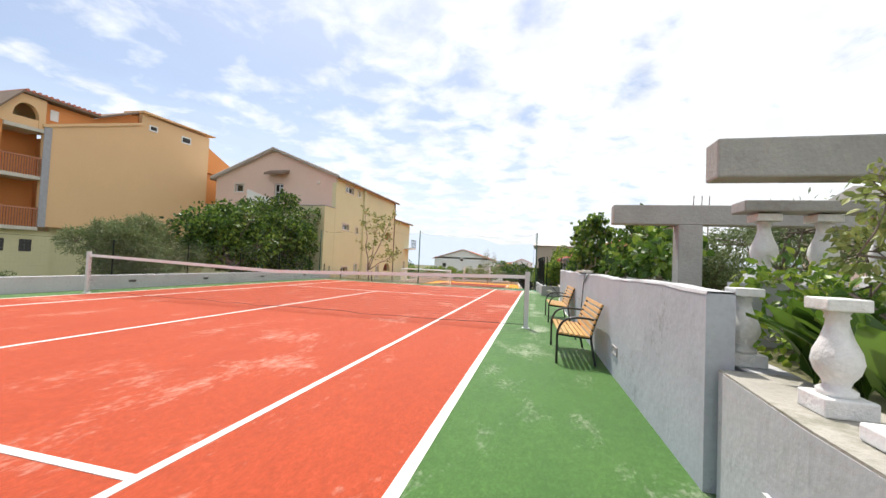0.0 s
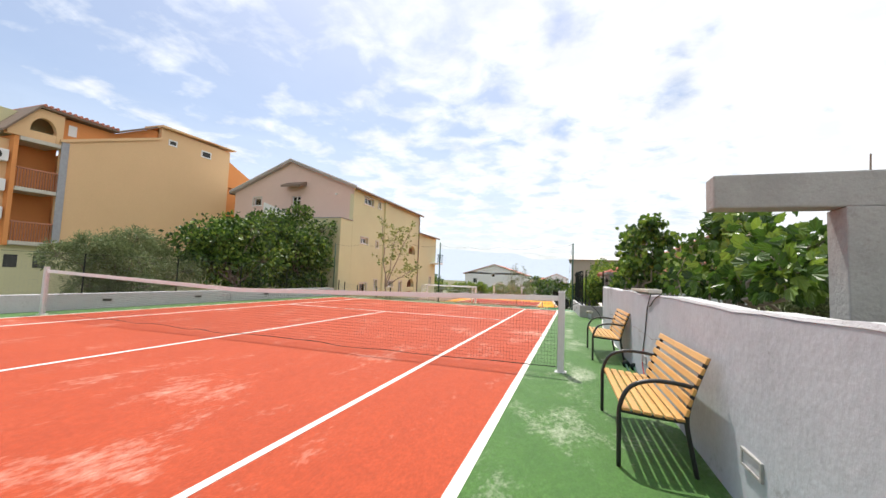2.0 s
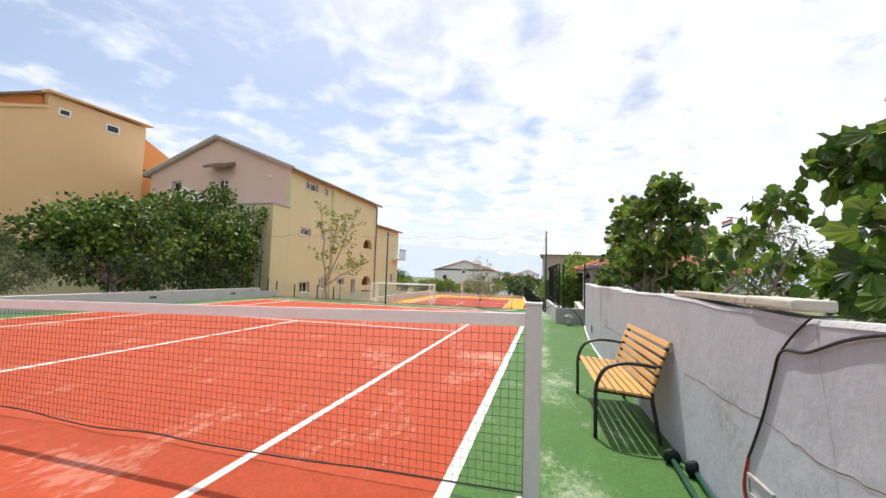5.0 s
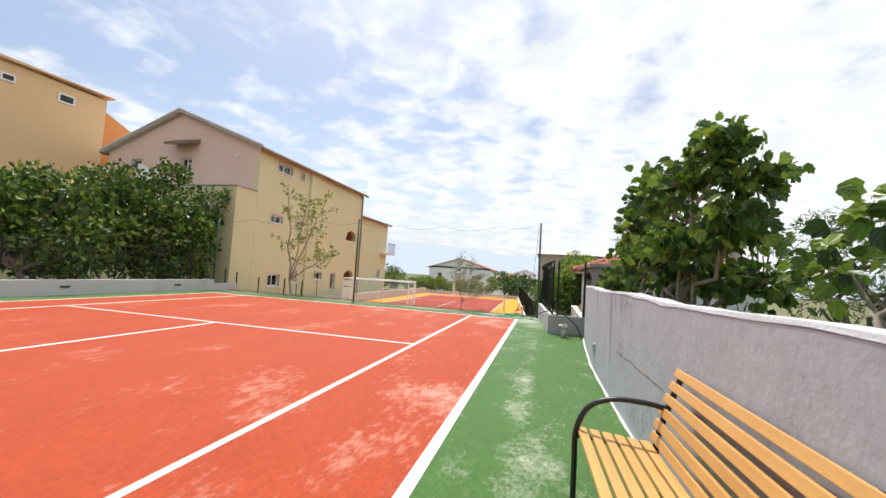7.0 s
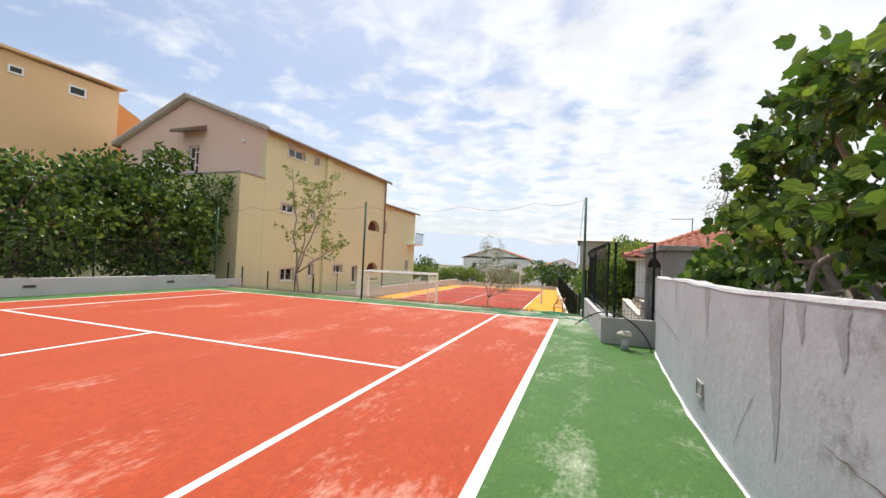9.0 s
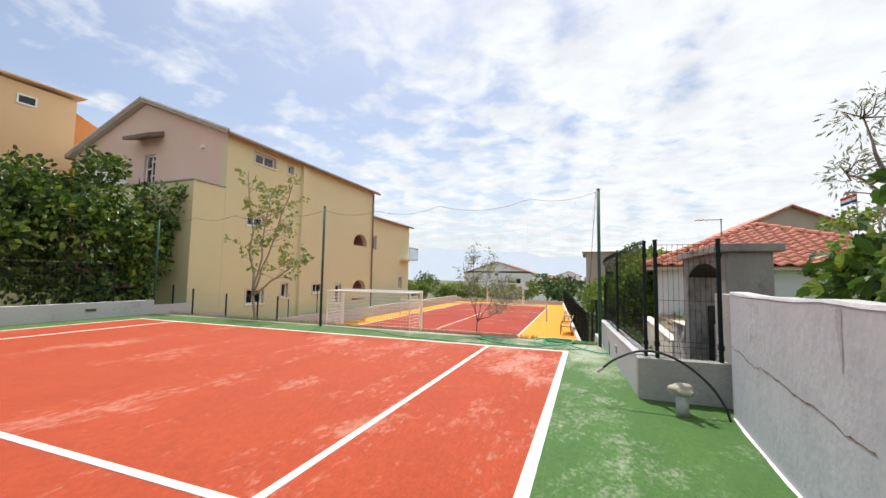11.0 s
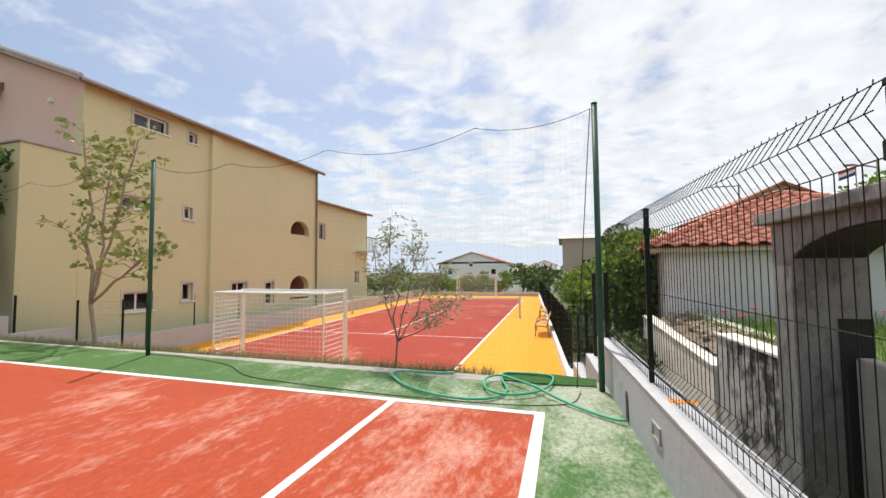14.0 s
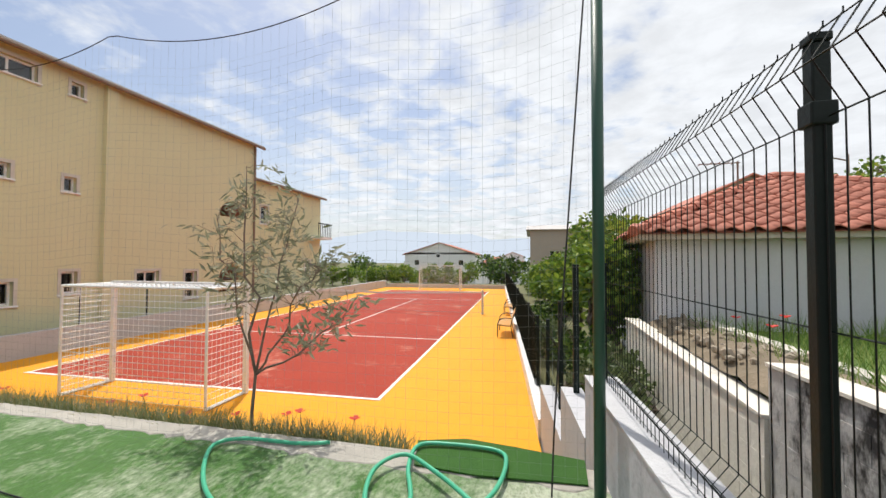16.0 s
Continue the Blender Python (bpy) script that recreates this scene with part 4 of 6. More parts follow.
def tiled_house():
    h = thing("house", "low white house with a red wavy tile roof", "house", at=Matrix())
    A = Vector((2.35, 18.3, 0))
    ang = -6
    m = Matrix.Translation(A) @ pose(0, 0, 0, 0, 0, ang)
    part("wall", placed(boxed(0, 6.6, 0, 8, -1.3, 1.62), m), WHITE_WALL, h)
    part("fascia", placed(boxed(-0.3, 6.9, -0.3, 8.3, 1.624, 1.72, bevel=0.01), m), PALE_CONCRETE, h)
    # pyramid roof deck
    ez, rz = 1.72, 3.36
    bm = bmesh.new()
    P = [bm.verts.new(v) for v in ((-0.4, -0.4, ez), (7.0, -0.4, ez), (7.0, 8.4, ez), (-0.4, 8.4, ez), (3.25, 4.0, rz))]
    for f in ((0, 1, 4), (1, 2, 4), (2, 3, 4), (3, 0, 4), (3, 2, 1, 0)):
        bm.faces.new([P[i] for i in f])
    roof = part("roof", placed(bm, m), ROOF_TILE, h)
    # wavy tile: one shared mesh
    tile = bmesh.new()
    wv, ln, seg = 0.33, 0.40, 7
    top, bot = [], []
    for j in range(2):
        for i in range(seg):
            u = i / (seg - 1)
            z = 0.035 * math.sin(2 * math.pi * u) + 0.03
            top.append(tile.verts.new((u * wv, j * ln, z + (0.028 if j == 0 else 0.0))))
            bot.append(tile.verts.new((u * wv, j * ln, z + (0.028 if j == 0 else 0.0) - 0.018)))
    for i in range(seg - 1):
        tile.faces.new((top[i], top[i + 1], top[seg + i + 1], top[seg + i]))
        tile.faces.new((bot[i], top[i], top[i + 1], bot[i + 1])[::-1])
    tme = bpy.data.meshes.new("tile")
    tile.to_mesh(tme)
    tile.free()
    for p in tme.polygons:
        p.use_smooth = True
    tme.materials.append(ROOF_TILE)

    def rows(origin, along, up, width, height, left_cut, right_cut):
        """Tiles on a slope; the cuts say how far the side edges lean in per metre up."""
        along, up = along.normalized(), up.normalized()
        nrm = along.cross(up)
        base = Matrix((along, up, nrm)).transposed().to_4x4()
        v, made = 0.0, []
        while v + ln * 0.75 < height:
            u0, u1 = left_cut * v, width - right_cut * (v + 0.3)
            u = math.ceil(u0 / wv) * wv
            while u + wv < u1 + 0.1:
                mm = Matrix.Translation(origin + along * u + up * v + nrm * 0.012) @ base
                made.append(mm)
                u += wv
            v += ln * 0.82
        return made

    f_up = Vector((0, 4.4, rz - ez))
    fl = f_up.length
    front = rows(Vector((-0.4, -0.4, ez)), Vector((1, 0, 0)), f_up, 7.4, fl, 3.65 / fl, 3.75 / fl)
    l_up = Vector((3.65, 0, rz - ez))
    left = rows(Vector((-0.4, 8.4, ez)), Vector((0, -1, 0)), l_up, 8.8, l_up.length, 4.4 / l_up.length, 4.4 / l_up.length)
    for mm in front[:290]:
        t = new("tile", tme)
        t.parent = roof
        t.matrix_basis = m @ mm
    bm = bmesh.new()
    for mm in left + front[290:]:
        n0 = len(bm.verts)
        bm.from_mesh(tme)
        bm.verts.ensure_lookup_table()
        bmesh.ops.transform(bm, matrix=m @ mm, verts=bm.verts[n0:])
    tagged(part("tiles", bm, ROOF_TILE, roof), kind="stuff")
    # hip and ridge caps
    for a, b in (((-0.4, -0.4, ez), (3.25, 4.0, rz)), ((7.0, -0.4, ez), (3.25, 4.0, rz))):
        a, b = Vector(a), Vector(b)
        k = int((b - a).length / 0.38)
        for i in range(k):
            bm = tubed([a.lerp(b, i / k) + Vector((0, 0, 0.05)), a.lerp(b, (i + 1.12) / k) + Vector((0, 0, 0.03))], 0.10, 8, taper=0.085)
            part("ridge_cap", placed(bm, m), ROOF_TILE, roof)


def plain_house(x0, x1, y0, y1, zb, ze, zr, wall, roof, label, wins=(), ridge="y"):
    """A far house: body with window recesses, gable roof."""
    h = thing("house", label, "house", at=Matrix())
    m = Matrix.Translation((x0, y0, 0))
    part("wall", placed(holed_wall(x1 - x0, zb, ze, list(wins)), m), wall, h)
    part("wall", boxed(x0, x1, y0 + 0.31, y1, zb, ze), wall, h)
    for w in wins:
        window(h, m, *w, 1, False, False)
    xr = (x0 + x1) / 2
    if ridge == "y":
        bm = bmesh.new()
        pts = [(x0, ze), (x1, ze), (xr, zr)]
        lo = [bm.verts.new((x, y0, z)) for x, z in pts]
        hi = [bm.verts.new((x, y1, z)) for x, z in pts]
        bm.faces.new(lo)
        bm.faces.new(hi[::-1])
        for k in range(3):
            bm.faces.new((lo[k], hi[k], hi[(k + 1) % 3], lo[(k + 1) % 3]))
        part("gable", bm, wall, h)
        gable_roof(h, x0, x1, y0, y1, xr, ze, zr + 0.03, 0.35, 0.05, roof, roof)
    else:
        yr = (y0 + y1) / 2
        bm = bmesh.new()
        pts = [(y0 - 0.4, ze), (y1 + 0.4, ze), (yr, zr)]
        lo = [bm.verts.new((x0 - 0.4, y, z)) for y, z in pts]
        hi = [bm.verts.new((x1 + 0.4, y, z)) for y, z in pts]
        bm.faces.new(lo)
        bm.faces.new(hi[::-1])
        for k in range(3):
            bm.faces.new((lo[k], hi[k], hi[(k + 1) % 3], lo[(k + 1) % 3]))
        part("roof", bm, roof, h)
    return h


yellow_houses = yellow_house()
orange = orange_house()
tiled_house()
plain_house(-24.6, -10.2, 90, 102, -4, 2.45, 4.75, FAR_WALL, ROOF_TILE, "far white house with a low gable", [(2.0, 3.0, 0.2, 1.3), (6.5, 7.3, 1.8, 2.8), (11, 12, 0.2, 1.3)])
plain_house(0.2, 12.5, 55, 68, -2, 4.6, 5.6, FAR_BEIGE, ROOF_GREY, "grey beige house with a flat pitched roof", [(2.0, 3.0, 1.0, 2.3), (6.0, 7.0, 1.0, 2.3)], "x")
plain_house(10.6, 16.9, 40, 52, -1.5, 5.2, 6.75, FAR_BEIGE, ROOF_TILE, "pale house with a red tile roof behind", [(2, 3, 2.5, 3.6)])
plain_house(17, 26, 12, 22, -1.5, 5.2, 6.4, HOUSE_PINK, ROOF_GREY, "pale pink house beyond the garden", [(2, 3, 3.2, 4.2), (5.5, 6.5, 3.2, 4.2)], "x")
random.seed(11)
for i in range(16):
    x = -42 + i * 5.2 + random.uniform(-1.5, 1.5)
    y = random.uniform(125, 210)
    w, hgt = random.uniform(7, 12), random.uniform(-1.0, 2.6)
    plain_house(x, x + w, y, y + 10, -16, hgt, hgt + 1.7, random.choice((FAR_WALL, FAR_WALL, FAR_BEIGE)), ROOF_TILE, "distant pale town house with a red roof", [(1.5, 2.6, hgt - 2.2, hgt - 0.9), (w - 3, w - 1.9, hgt - 2.2, hgt - 0.9)], random.choice(("x", "y")))

# mountains across the water, their haze painted in as a pale blue glow
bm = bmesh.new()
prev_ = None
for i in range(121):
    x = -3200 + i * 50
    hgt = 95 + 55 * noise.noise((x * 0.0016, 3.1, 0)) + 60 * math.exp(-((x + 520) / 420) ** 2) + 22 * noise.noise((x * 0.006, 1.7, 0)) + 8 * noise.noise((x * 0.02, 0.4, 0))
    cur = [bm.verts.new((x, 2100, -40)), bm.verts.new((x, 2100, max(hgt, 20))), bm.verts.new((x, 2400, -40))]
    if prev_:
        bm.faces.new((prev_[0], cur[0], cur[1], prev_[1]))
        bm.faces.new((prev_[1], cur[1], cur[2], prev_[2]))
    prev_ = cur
structure("backdrop", bm, HAZE_GLOW, "pale blue mountains far away with haze painted as glow", "mountains")

# ---- vegetation ----


def leaf_cloud(name, centres, normals, sizes, template, faces, material, parent, label="", seed=1, droop=0.3):
    """Many leaves in one mesh: each a copy of the template, turned at random about its own direction."""
    rng = np.random.default_rng(seed)
    n, k = len(centres), len(template)
    c = np.asarray(centres, float)
    d = np.asarray(normals, float)
    d = d + rng.normal(0, 0.45, d.shape)
    d[:, 2] -= droop
    d /= np.linalg.norm(d, axis=1, keepdims=True) + 1e-9
    r = rng.normal(0, 1, d.shape)
    r[:, 2] *= 0.35
    s = np.cross(d, r)
    s /= np.linalg.norm(s, axis=1, keepdims=True) + 1e-9
    u = np.cross(s, d)
    flip = np.where(u[:, 2:3] < 0, -1.0, 1.0)
    u, s = u * flip, s * flip
    t = np.asarray(template, float)
    sz = np.asarray(sizes, float)[:, None, None]
    v = c[:, None, :] + sz * (t[None, :, 0:1] * s[:, None, :] + t[None, :, 1:2] * d[:, None, :] + t[None, :, 2:3] * u[:, None, :])
    v = v.reshape(-1, 3)
    fs = []
    for i in range(n):
        o = i * k
        fs.extend(tuple(o + q for q in f) for f in faces)
    me = bpy.data.meshes.new(name)
    me.from_pydata(v.tolist(), [], fs)
    me.materials.append(material)
    ob = new(name, me)
    ob.parent = parent
    if label:
        tagged(ob, label)
    return ob


OVAL = [(0, 0, 0), (0.3, 0.35, 0.06), (0.22, 0.75, 0.04), (0, 1.05, -0.06), (-0.22, 0.75, 0.04), (-0.3, 0.35, 0.06)]
OVAL_F = [(0, 1, 2, 3), (0, 3, 4, 5)]
NARROW = [(0, 0, 0), (0.11, 0.45, 0.02), (0, 1.0, -0.03), (-0.11, 0.45, 0.02)]
NARROW_F = [(0, 1, 2, 3)]
FIG = [(0, 0, 0), (0.30, 0.04, 0.03), (0.46, 0.36, 0.0), (0.36, 0.50, 0.05), (0.36, 0.80, 0.0), (0.20, 0.82, 0.04), (0, 1.08, -0.10),
       (-0.20, 0.82, 0.04), (-0.36, 0.80, 0.0), (-0.36, 0.50, 0.05), (-0.46, 0.36, 0.0), (-0.30, 0.04, 0.03)]
FIG_F = [(0, 1, 2, 3), (0, 3, 4, 5), (0, 5, 6, 7), (0, 7, 8, 9), (0, 9, 10, 11)]


def limb_path(rng, start, end, wobble=0.12, n=6):
    a, b = np.array(start, float), np.array(end, float)
    out = []
    for i in range(n + 1):
        f = i / n
        p = a + (b - a) * f + rng.normal(0, wobble, 3) * math.sin(math.pi * f)
        out.append(tuple(p))
    return out


def tree(name, label, base, trunk_h, trunk_r, clumps, leaf_size, per_clump, template, faces, leafm, barkm, seed=1, stems=1, droop=0.3, shell=0.5, lean=(0, 0)):
    """A tree: tapered trunk, limbs to each clump of the crown, leaves gathered round the clumps. Clumps: (x, y, z, rx, ry, rz)."""
    rng = np.random.default_rng(seed)
    t = thing(name, label, "tree" if name == "tree" else "bush", at=Matrix())
    top = (base[0] + lean[0], base[1] + lean[1], base[2] + trunk_h)
    tops = []
    for s in range(stems):
        off = rng.normal(0, 0.12, 2) if stems > 1 else (0, 0)
        tp = (top[0] + off[0] * 3, top[1] + off[1] * 3, top[2])
        tops.append(tp)
        part("trunk", tubed(limb_path(rng, (base[0] + off[0], base[1] + off[1], base[2] - 0.1), tp, trunk_r * 0.6), trunk_r, 9, taper=trunk_r * 0.6), barkm, t, smooth=True)
    cs, ns, ss = [], [], []
    bm = bmesh.new()
    for ci, (x, y, z, rx, ry, rz) in enumerate(clumps):
        tp = tops[int(np.argmin([(x - q[0]) ** 2 + (y - q[1]) ** 2 for q in tops]))]
        path = limb_path(rng, tp, (x, y, z), 0.10)
        tube(bm, path, trunk_r * 0.5, 6, taper=trunk_r * 0.12)
        twigs = 7
        n = per_clump
        tips = []
        for q in range(twigs):
            d = rng.normal(0, 1, 3)
            d /= np.linalg.norm(d)
            d[2] = abs(d[2]) * 0.7 + d[2] * 0.3
            e = np.array((x, y, z)) + d * np.array((rx, ry, rz)) * rng.uniform(0.75, 1.12)
            tips.append(e)
            tube(bm, limb_path(rng, (x, y, z), e, 0.04, 3), trunk_r * 0.16, 4, taper=trunk_r * 0.05)
        dirs = rng.normal(0, 1, (n, 3))
        dirs /= np.linalg.norm(dirs, axis=1, keepdims=True)
        rad = rng.uniform(shell, 1.0, (n, 1)) * (1 + 0.25 * np.sin(dirs[:, 0:1] * 5 + ci) * np.cos(dirs[:, 2:3] * 4 + ci * 2))
        p = np.array((x, y, z)) + dirs * rad * np.array((rx, ry, rz))
        k = n // 3
        ti = rng.integers(0, twigs, k)
        p[:k] = np.array(tips)[ti] + rng.normal(0, leaf_size * 0.6, (k, 3))
        cs.append(p)
        ns.append(dirs)
        ss.append(rng.uniform(0.6, 1.2, n) * leaf_size)
    tagged(part("branchwork", bm, barkm, t, smooth=True), kind="stuff")
    leaf_cloud("crown", np.concatenate(cs), np.concatenate(ns), np.concatenate(ss), template, faces, leafm, t, seed=seed + 5, droop=droop)
    return t


def clumps_in(rng, centre, radii, count, r, squash=0.8, edge=0.55):
    out = []
    for i in range(count):
        d = rng.normal(0, 1, 3)
        d /= np.linalg.norm(d)
        f = rng.uniform(edge, 0.95)
        p = np.array(centre) + d * f * np.array(radii)
        q = r * rng.uniform(0.7, 1.25)
        out.append((*p, q, q, q * squash))
    return out


rg = np.random.default_rng(7)
# mulberry thicket beyond the low wall
tree("bush", "dense dark green leafy bush beside the low wall", (-14.2, 8.3, -0.6), 1.2, 0.12,
     clumps_in(rg, (-14.3, 8.4, 2.0), (1.7, 2.8, 2.05), 28, 0.85), 0.19, 430, OVAL, OVAL_F, BUSH_LEAF, BARK, 3, 2)
tree("bush", "tall dense green leafy bush close to the yellow house", (-14.2, 12.6, -0.6), 1.4, 0.14,
     clumps_in(rg, (-14.3, 12.4, 2.35), (1.6, 3.0, 2.5), 34, 0.85), 0.19, 420, OVAL, OVAL_F, BUSH_LEAF, BARK, 4, 3)
tree("bush", "grey green olive bush behind the low wall", (-14.6, 3.9, -0.6), 1.0, 0.10,
     clumps_in(rg, (-14.9, 3.9, 1.2), (1.5, 2.7, 1.3), 24, 0.72), 0.13, 1900, NARROW, NARROW_F, OLIVE_LEAF, BARK, 5, 3)
tree("bush", "grey green olive bush in front of the balconies", (-15.2, -1.4, -0.6), 0.8, 0.10,
     clumps_in(rg, (-15.4, -1.6, 0.2), (1.0, 1.9, 0.65), 11, 0.5), 0.13, 1700, NARROW, NARROW_F, OLIVE_LEAF, BARK, 6, 2)


def sapling(base, stems, label, seed, leafm, leaf_size, template, faces, barkm, spread, count, r0=0.05, per_twig=16):
    """A young thin tree: forked stems, twigs with sparse leaves towards their ends."""
    rng = np.random.default_rng(seed)
    t = thing("tree", label, "tree", at=Matrix())
    cs, ns, ss = [], [], []
    fork = None
    twigs = bmesh.new()
    for si, (tip, f0) in enumerate(stems):
        b = np.array(base, float) if fork is None else fork
        pth = limb_path(rng, b, tip, 0.035, 8)
        if fork is None:
            fork = np.array(pth[max(1, int(f0 * 8))])
        part("stem", tubed(pth, r0 * (1 if si == 0 else 0.7), 8, taper=r0 * 0.25), barkm, t, smooth=True)
        for q in range(count):
            f = rng.uniform(0.42, 1.0)
            i = min(int(f * 8), 7)
            p = np.array(pth[i]) + (np.array(pth[i + 1]) - np.array(pth[i])) * (f * 8 - i)
            d = rng.normal(0, 1, 3)
            d[2] = abs(d[2]) * 0.6 + 0.25
            d /= np.linalg.norm(d)
            e = p + d * spread * rng.uniform(0.4, 1.0) * (1.25 - 0.6 * f)
            tube(twigs, limb_path(rng, p, e, 0.03, 3), r0 * 0.22, 4, taper=r0 * 0.07)
            m = per_twig
            g = rng.uniform(0.5, 1.05, (m, 1))
            cs.append(p + (e - p) * g + rng.normal(0, 0.05, (m, 3)))
            ns.append(np.tile(d, (m, 1)) + rng.normal(0, 0.7, (m, 3)))
            ss.append(rng.uniform(0.6, 1.2, m) * leaf_size)
    tagged(part("branchwork", twigs, barkm, t), kind="stuff")
    leaf_cloud("crown", np.concatenate(cs), np.concatenate(ns), np.concatenate(ss), template, faces, leafm, t, seed=seed)
    return t


in_place = [
    sapling((-9.35, 14.25, -0.75), [((-9.95, 14.2, 4.6), 0.27), ((-7.95, 14.0, 3.95), 0), ((-8.95, 14.2, 3.75), 0), ((-7.5, 14.1, 1.75), 0)], "slender young tree with sparse pale leaves", 21, PALE_LEAF, 0.145, OVAL, OVAL_F, PALE_BARK, 0.95, 18, 0.05, 11),
    sapling((-2.0, 13.37, -0.3), [((-2.08, 13.35, 2.0), 0.35), ((-1.62, 13.4, 1.72), 0), ((-2.32, 13.3, 1.6), 0), ((-1.38, 13.35, 1.2), 0), ((-1.2, 13.4, 0.75), 0)], "small young olive tree with silvery leaves", 22, SILVER_LEAF, 0.10, NARROW, NARROW_F, BARK, 0.40, 21, 0.015, 12),
    # fig trees behind the wall
    tree("tree", "fig tree with broad lobed green leaves behind the wall", (2.55, 5.2, -0.2), 0.9, 0.09,
         [(2.33, 4.25, 2.64, 0.224, 0.241, 0.241), (2.62, 4.35, 2.34, 0.344, 0.344, 0.284), (2.22, 4.75, 2.42, 0.344, 0.387, 0.301), (2.20, 5.4, 2.42, 0.361, 0.43, 0.301), (2.22, 6.1, 2.33, 0.387, 0.43, 0.327), (2.25, 6.8, 2.10, 0.387, 0.43, 0.344),
          (2.2, 7.4, 1.80, 0.344, 0.43, 0.327), (2.05, 7.9, 1.30, 0.284, 0.387, 0.241), (2.08, 6.3, 1.56, 0.284, 0.516, 0.344), (2.08, 5.4, 1.68, 0.284, 0.516, 0.344), (2.12, 4.6, 1.71, 0.327, 0.43, 0.344), (2.6, 5.0, 1.86, 0.43, 0.516, 0.43),
          (2.6, 6.2, 1.66, 0.43, 0.602, 0.43), (2.4, 4.15, 1.86, 0.327, 0.284, 0.284), (2.08, 7.2, 1.28, 0.284, 0.43, 0.215), (2.3, 5.0, 1.36, 0.344, 0.688, 0.215), (2.95, 4.7, 1.35, 0.45, 0.7, 0.4),
          (2.95, 5.9, 1.3, 0.45, 0.8, 0.42), (2.75, 7.0, 1.25, 0.4, 0.6, 0.36), (2.15, 5.8, 2.62, 0.14, 0.3, 0.14), (2.1, 6.6, 2.42, 0.14, 0.25, 0.12)],
         0.118, 190, FIG, FIG_F, FIG_LEAF, PALE_BARK, 31, 3, 0.45, 0.1),
    tree("tree", "young fig tree with yellowing lobed leaves behind the wall", (2.65, 2.3, -0.2), 0.9, 0.05,
         [(2.6, 1.9, 2.0, 0.187, 0.187, 0.153), (2.6, 2.55, 1.73, 0.281, 0.323, 0.187), (2.7, 2.2, 1.47, 0.34, 0.425, 0.187), (2.6, 3.1, 1.45, 0.281, 0.34, 0.238)],
         0.12, 60, FIG, FIG_F, FIG_LEAF, PALE_BARK, 36, 2, 0.45, 0.2),
    tree("tree", "spreading fig tree with bright lobed leaves behind the wall", (2.85, 0.2, -0.2), 0.8, 0.08,
         [(2.83, 1.25, 2.15, 0.246, 0.23, 0.197), (2.9, 0.75, 2.27, 0.262, 0.287, 0.197), (2.8, 0.2, 2.05, 0.312, 0.328, 0.246), (2.75, -0.35, 1.85, 0.328, 0.369, 0.262), (2.6, -0.9, 1.6, 0.328, 0.369, 0.246), (2.5, -1.4, 1.4, 0.271, 0.328, 0.197),
          (2.6, 0.5, 1.6, 0.328, 0.41, 0.246), (2.38, 0.45, 1.33, 0.271, 0.328, 0.164), (2.55, -0.3, 1.35, 0.271, 0.41, 0.213), (2.95, 0.2, 1.65, 0.328, 0.492, 0.271), (3.1, -0.6, 1.75, 0.328, 0.41, 0.246)],
         0.145, 105, FIG, FIG_F, FIG_LEAF, PALE_BARK, 32, 3, 0.45, 0.2),
    tree("tree", "olive tree with a loose crown at the garden gate", (2.55, 8.4, -0.4), 1.7, 0.045,
         [(2.29, 8.4, 2.48, 0.2, 0.24, 0.2), (2.42, 8.2, 2.15, 0.24, 0.28, 0.2), (2.25, 8.55, 2.1, 0.18, 0.22, 0.17), (2.55, 8.15, 2.6, 0.24, 0.24, 0.22), (2.62, 8.55, 1.8, 0.3, 0.26, 0.22)], 0.062, 190, NARROW, NARROW_F, SILVER_LEAF, BARK, 34, 2),
    tree("tree", "grey green olive tree with wispy foliage among the figs", (4.3, 5.7, -0.4), 1.2, 0.08,
         [(4.15, 5.9, 2.05, 0.35, 0.4, 0.26), (4.2, 5.3, 2.1, 0.35, 0.4, 0.28), (4.1, 6.2, 1.6, 0.4, 0.45, 0.3), (4.2, 5.5, 1.6, 0.4, 0.5, 0.3), (4.3, 4.9, 1.7, 0.4, 0.45, 0.32), (4.1, 5.9, 1.2, 0.4, 0.5, 0.25), (4.2, 5.1, 1.2, 0.4, 0.5, 0.25)], 0.085, 480, NARROW, NARROW_F, OLIVE_LEAF, BARK, 39, 2),
    # shrub between the wall and the tiled house, creeper rising behind that house
    tree("bush", "leafy green shrub between the wall and the white house", (4.0, 11.6, -0.9), 1.2, 0.04,
         [(3.85, 12.15, 1.35, 0.28, 0.3, 0.22), (3.8, 11.75, 1.7, 0.25, 0.3, 0.2), (4.0, 11.4, 1.4, 0.35, 0.35, 0.3), (3.9, 12.3, 1.02, 0.22, 0.28, 0.16), (4.1, 11.2, 1.85, 0.3, 0.35, 0.25)], 0.11, 60, OVAL, OVAL_F, BRIGHT_LEAF, BARK, 37, 2),
    tree("tree", "leafy green tree rising behind the tiled roof", (10.6, 22.6, -1.3), 3.4, 0.1,
         [(9.9, 25.0, 3.65, 0.5, 0.8, 0.3), (10.0, 24.0, 3.75, 0.6, 0.8, 0.38), (10.2, 23.0, 3.7, 0.6, 0.8, 0.42), (10.4, 22.0, 3.7, 0.6, 0.8, 0.42), (10.6, 20.8, 3.6, 0.6, 0.8, 0.42)], 0.16, 170, OVAL, OVAL_F, BRIGHT_LEAF, BARK, 38, 2)]
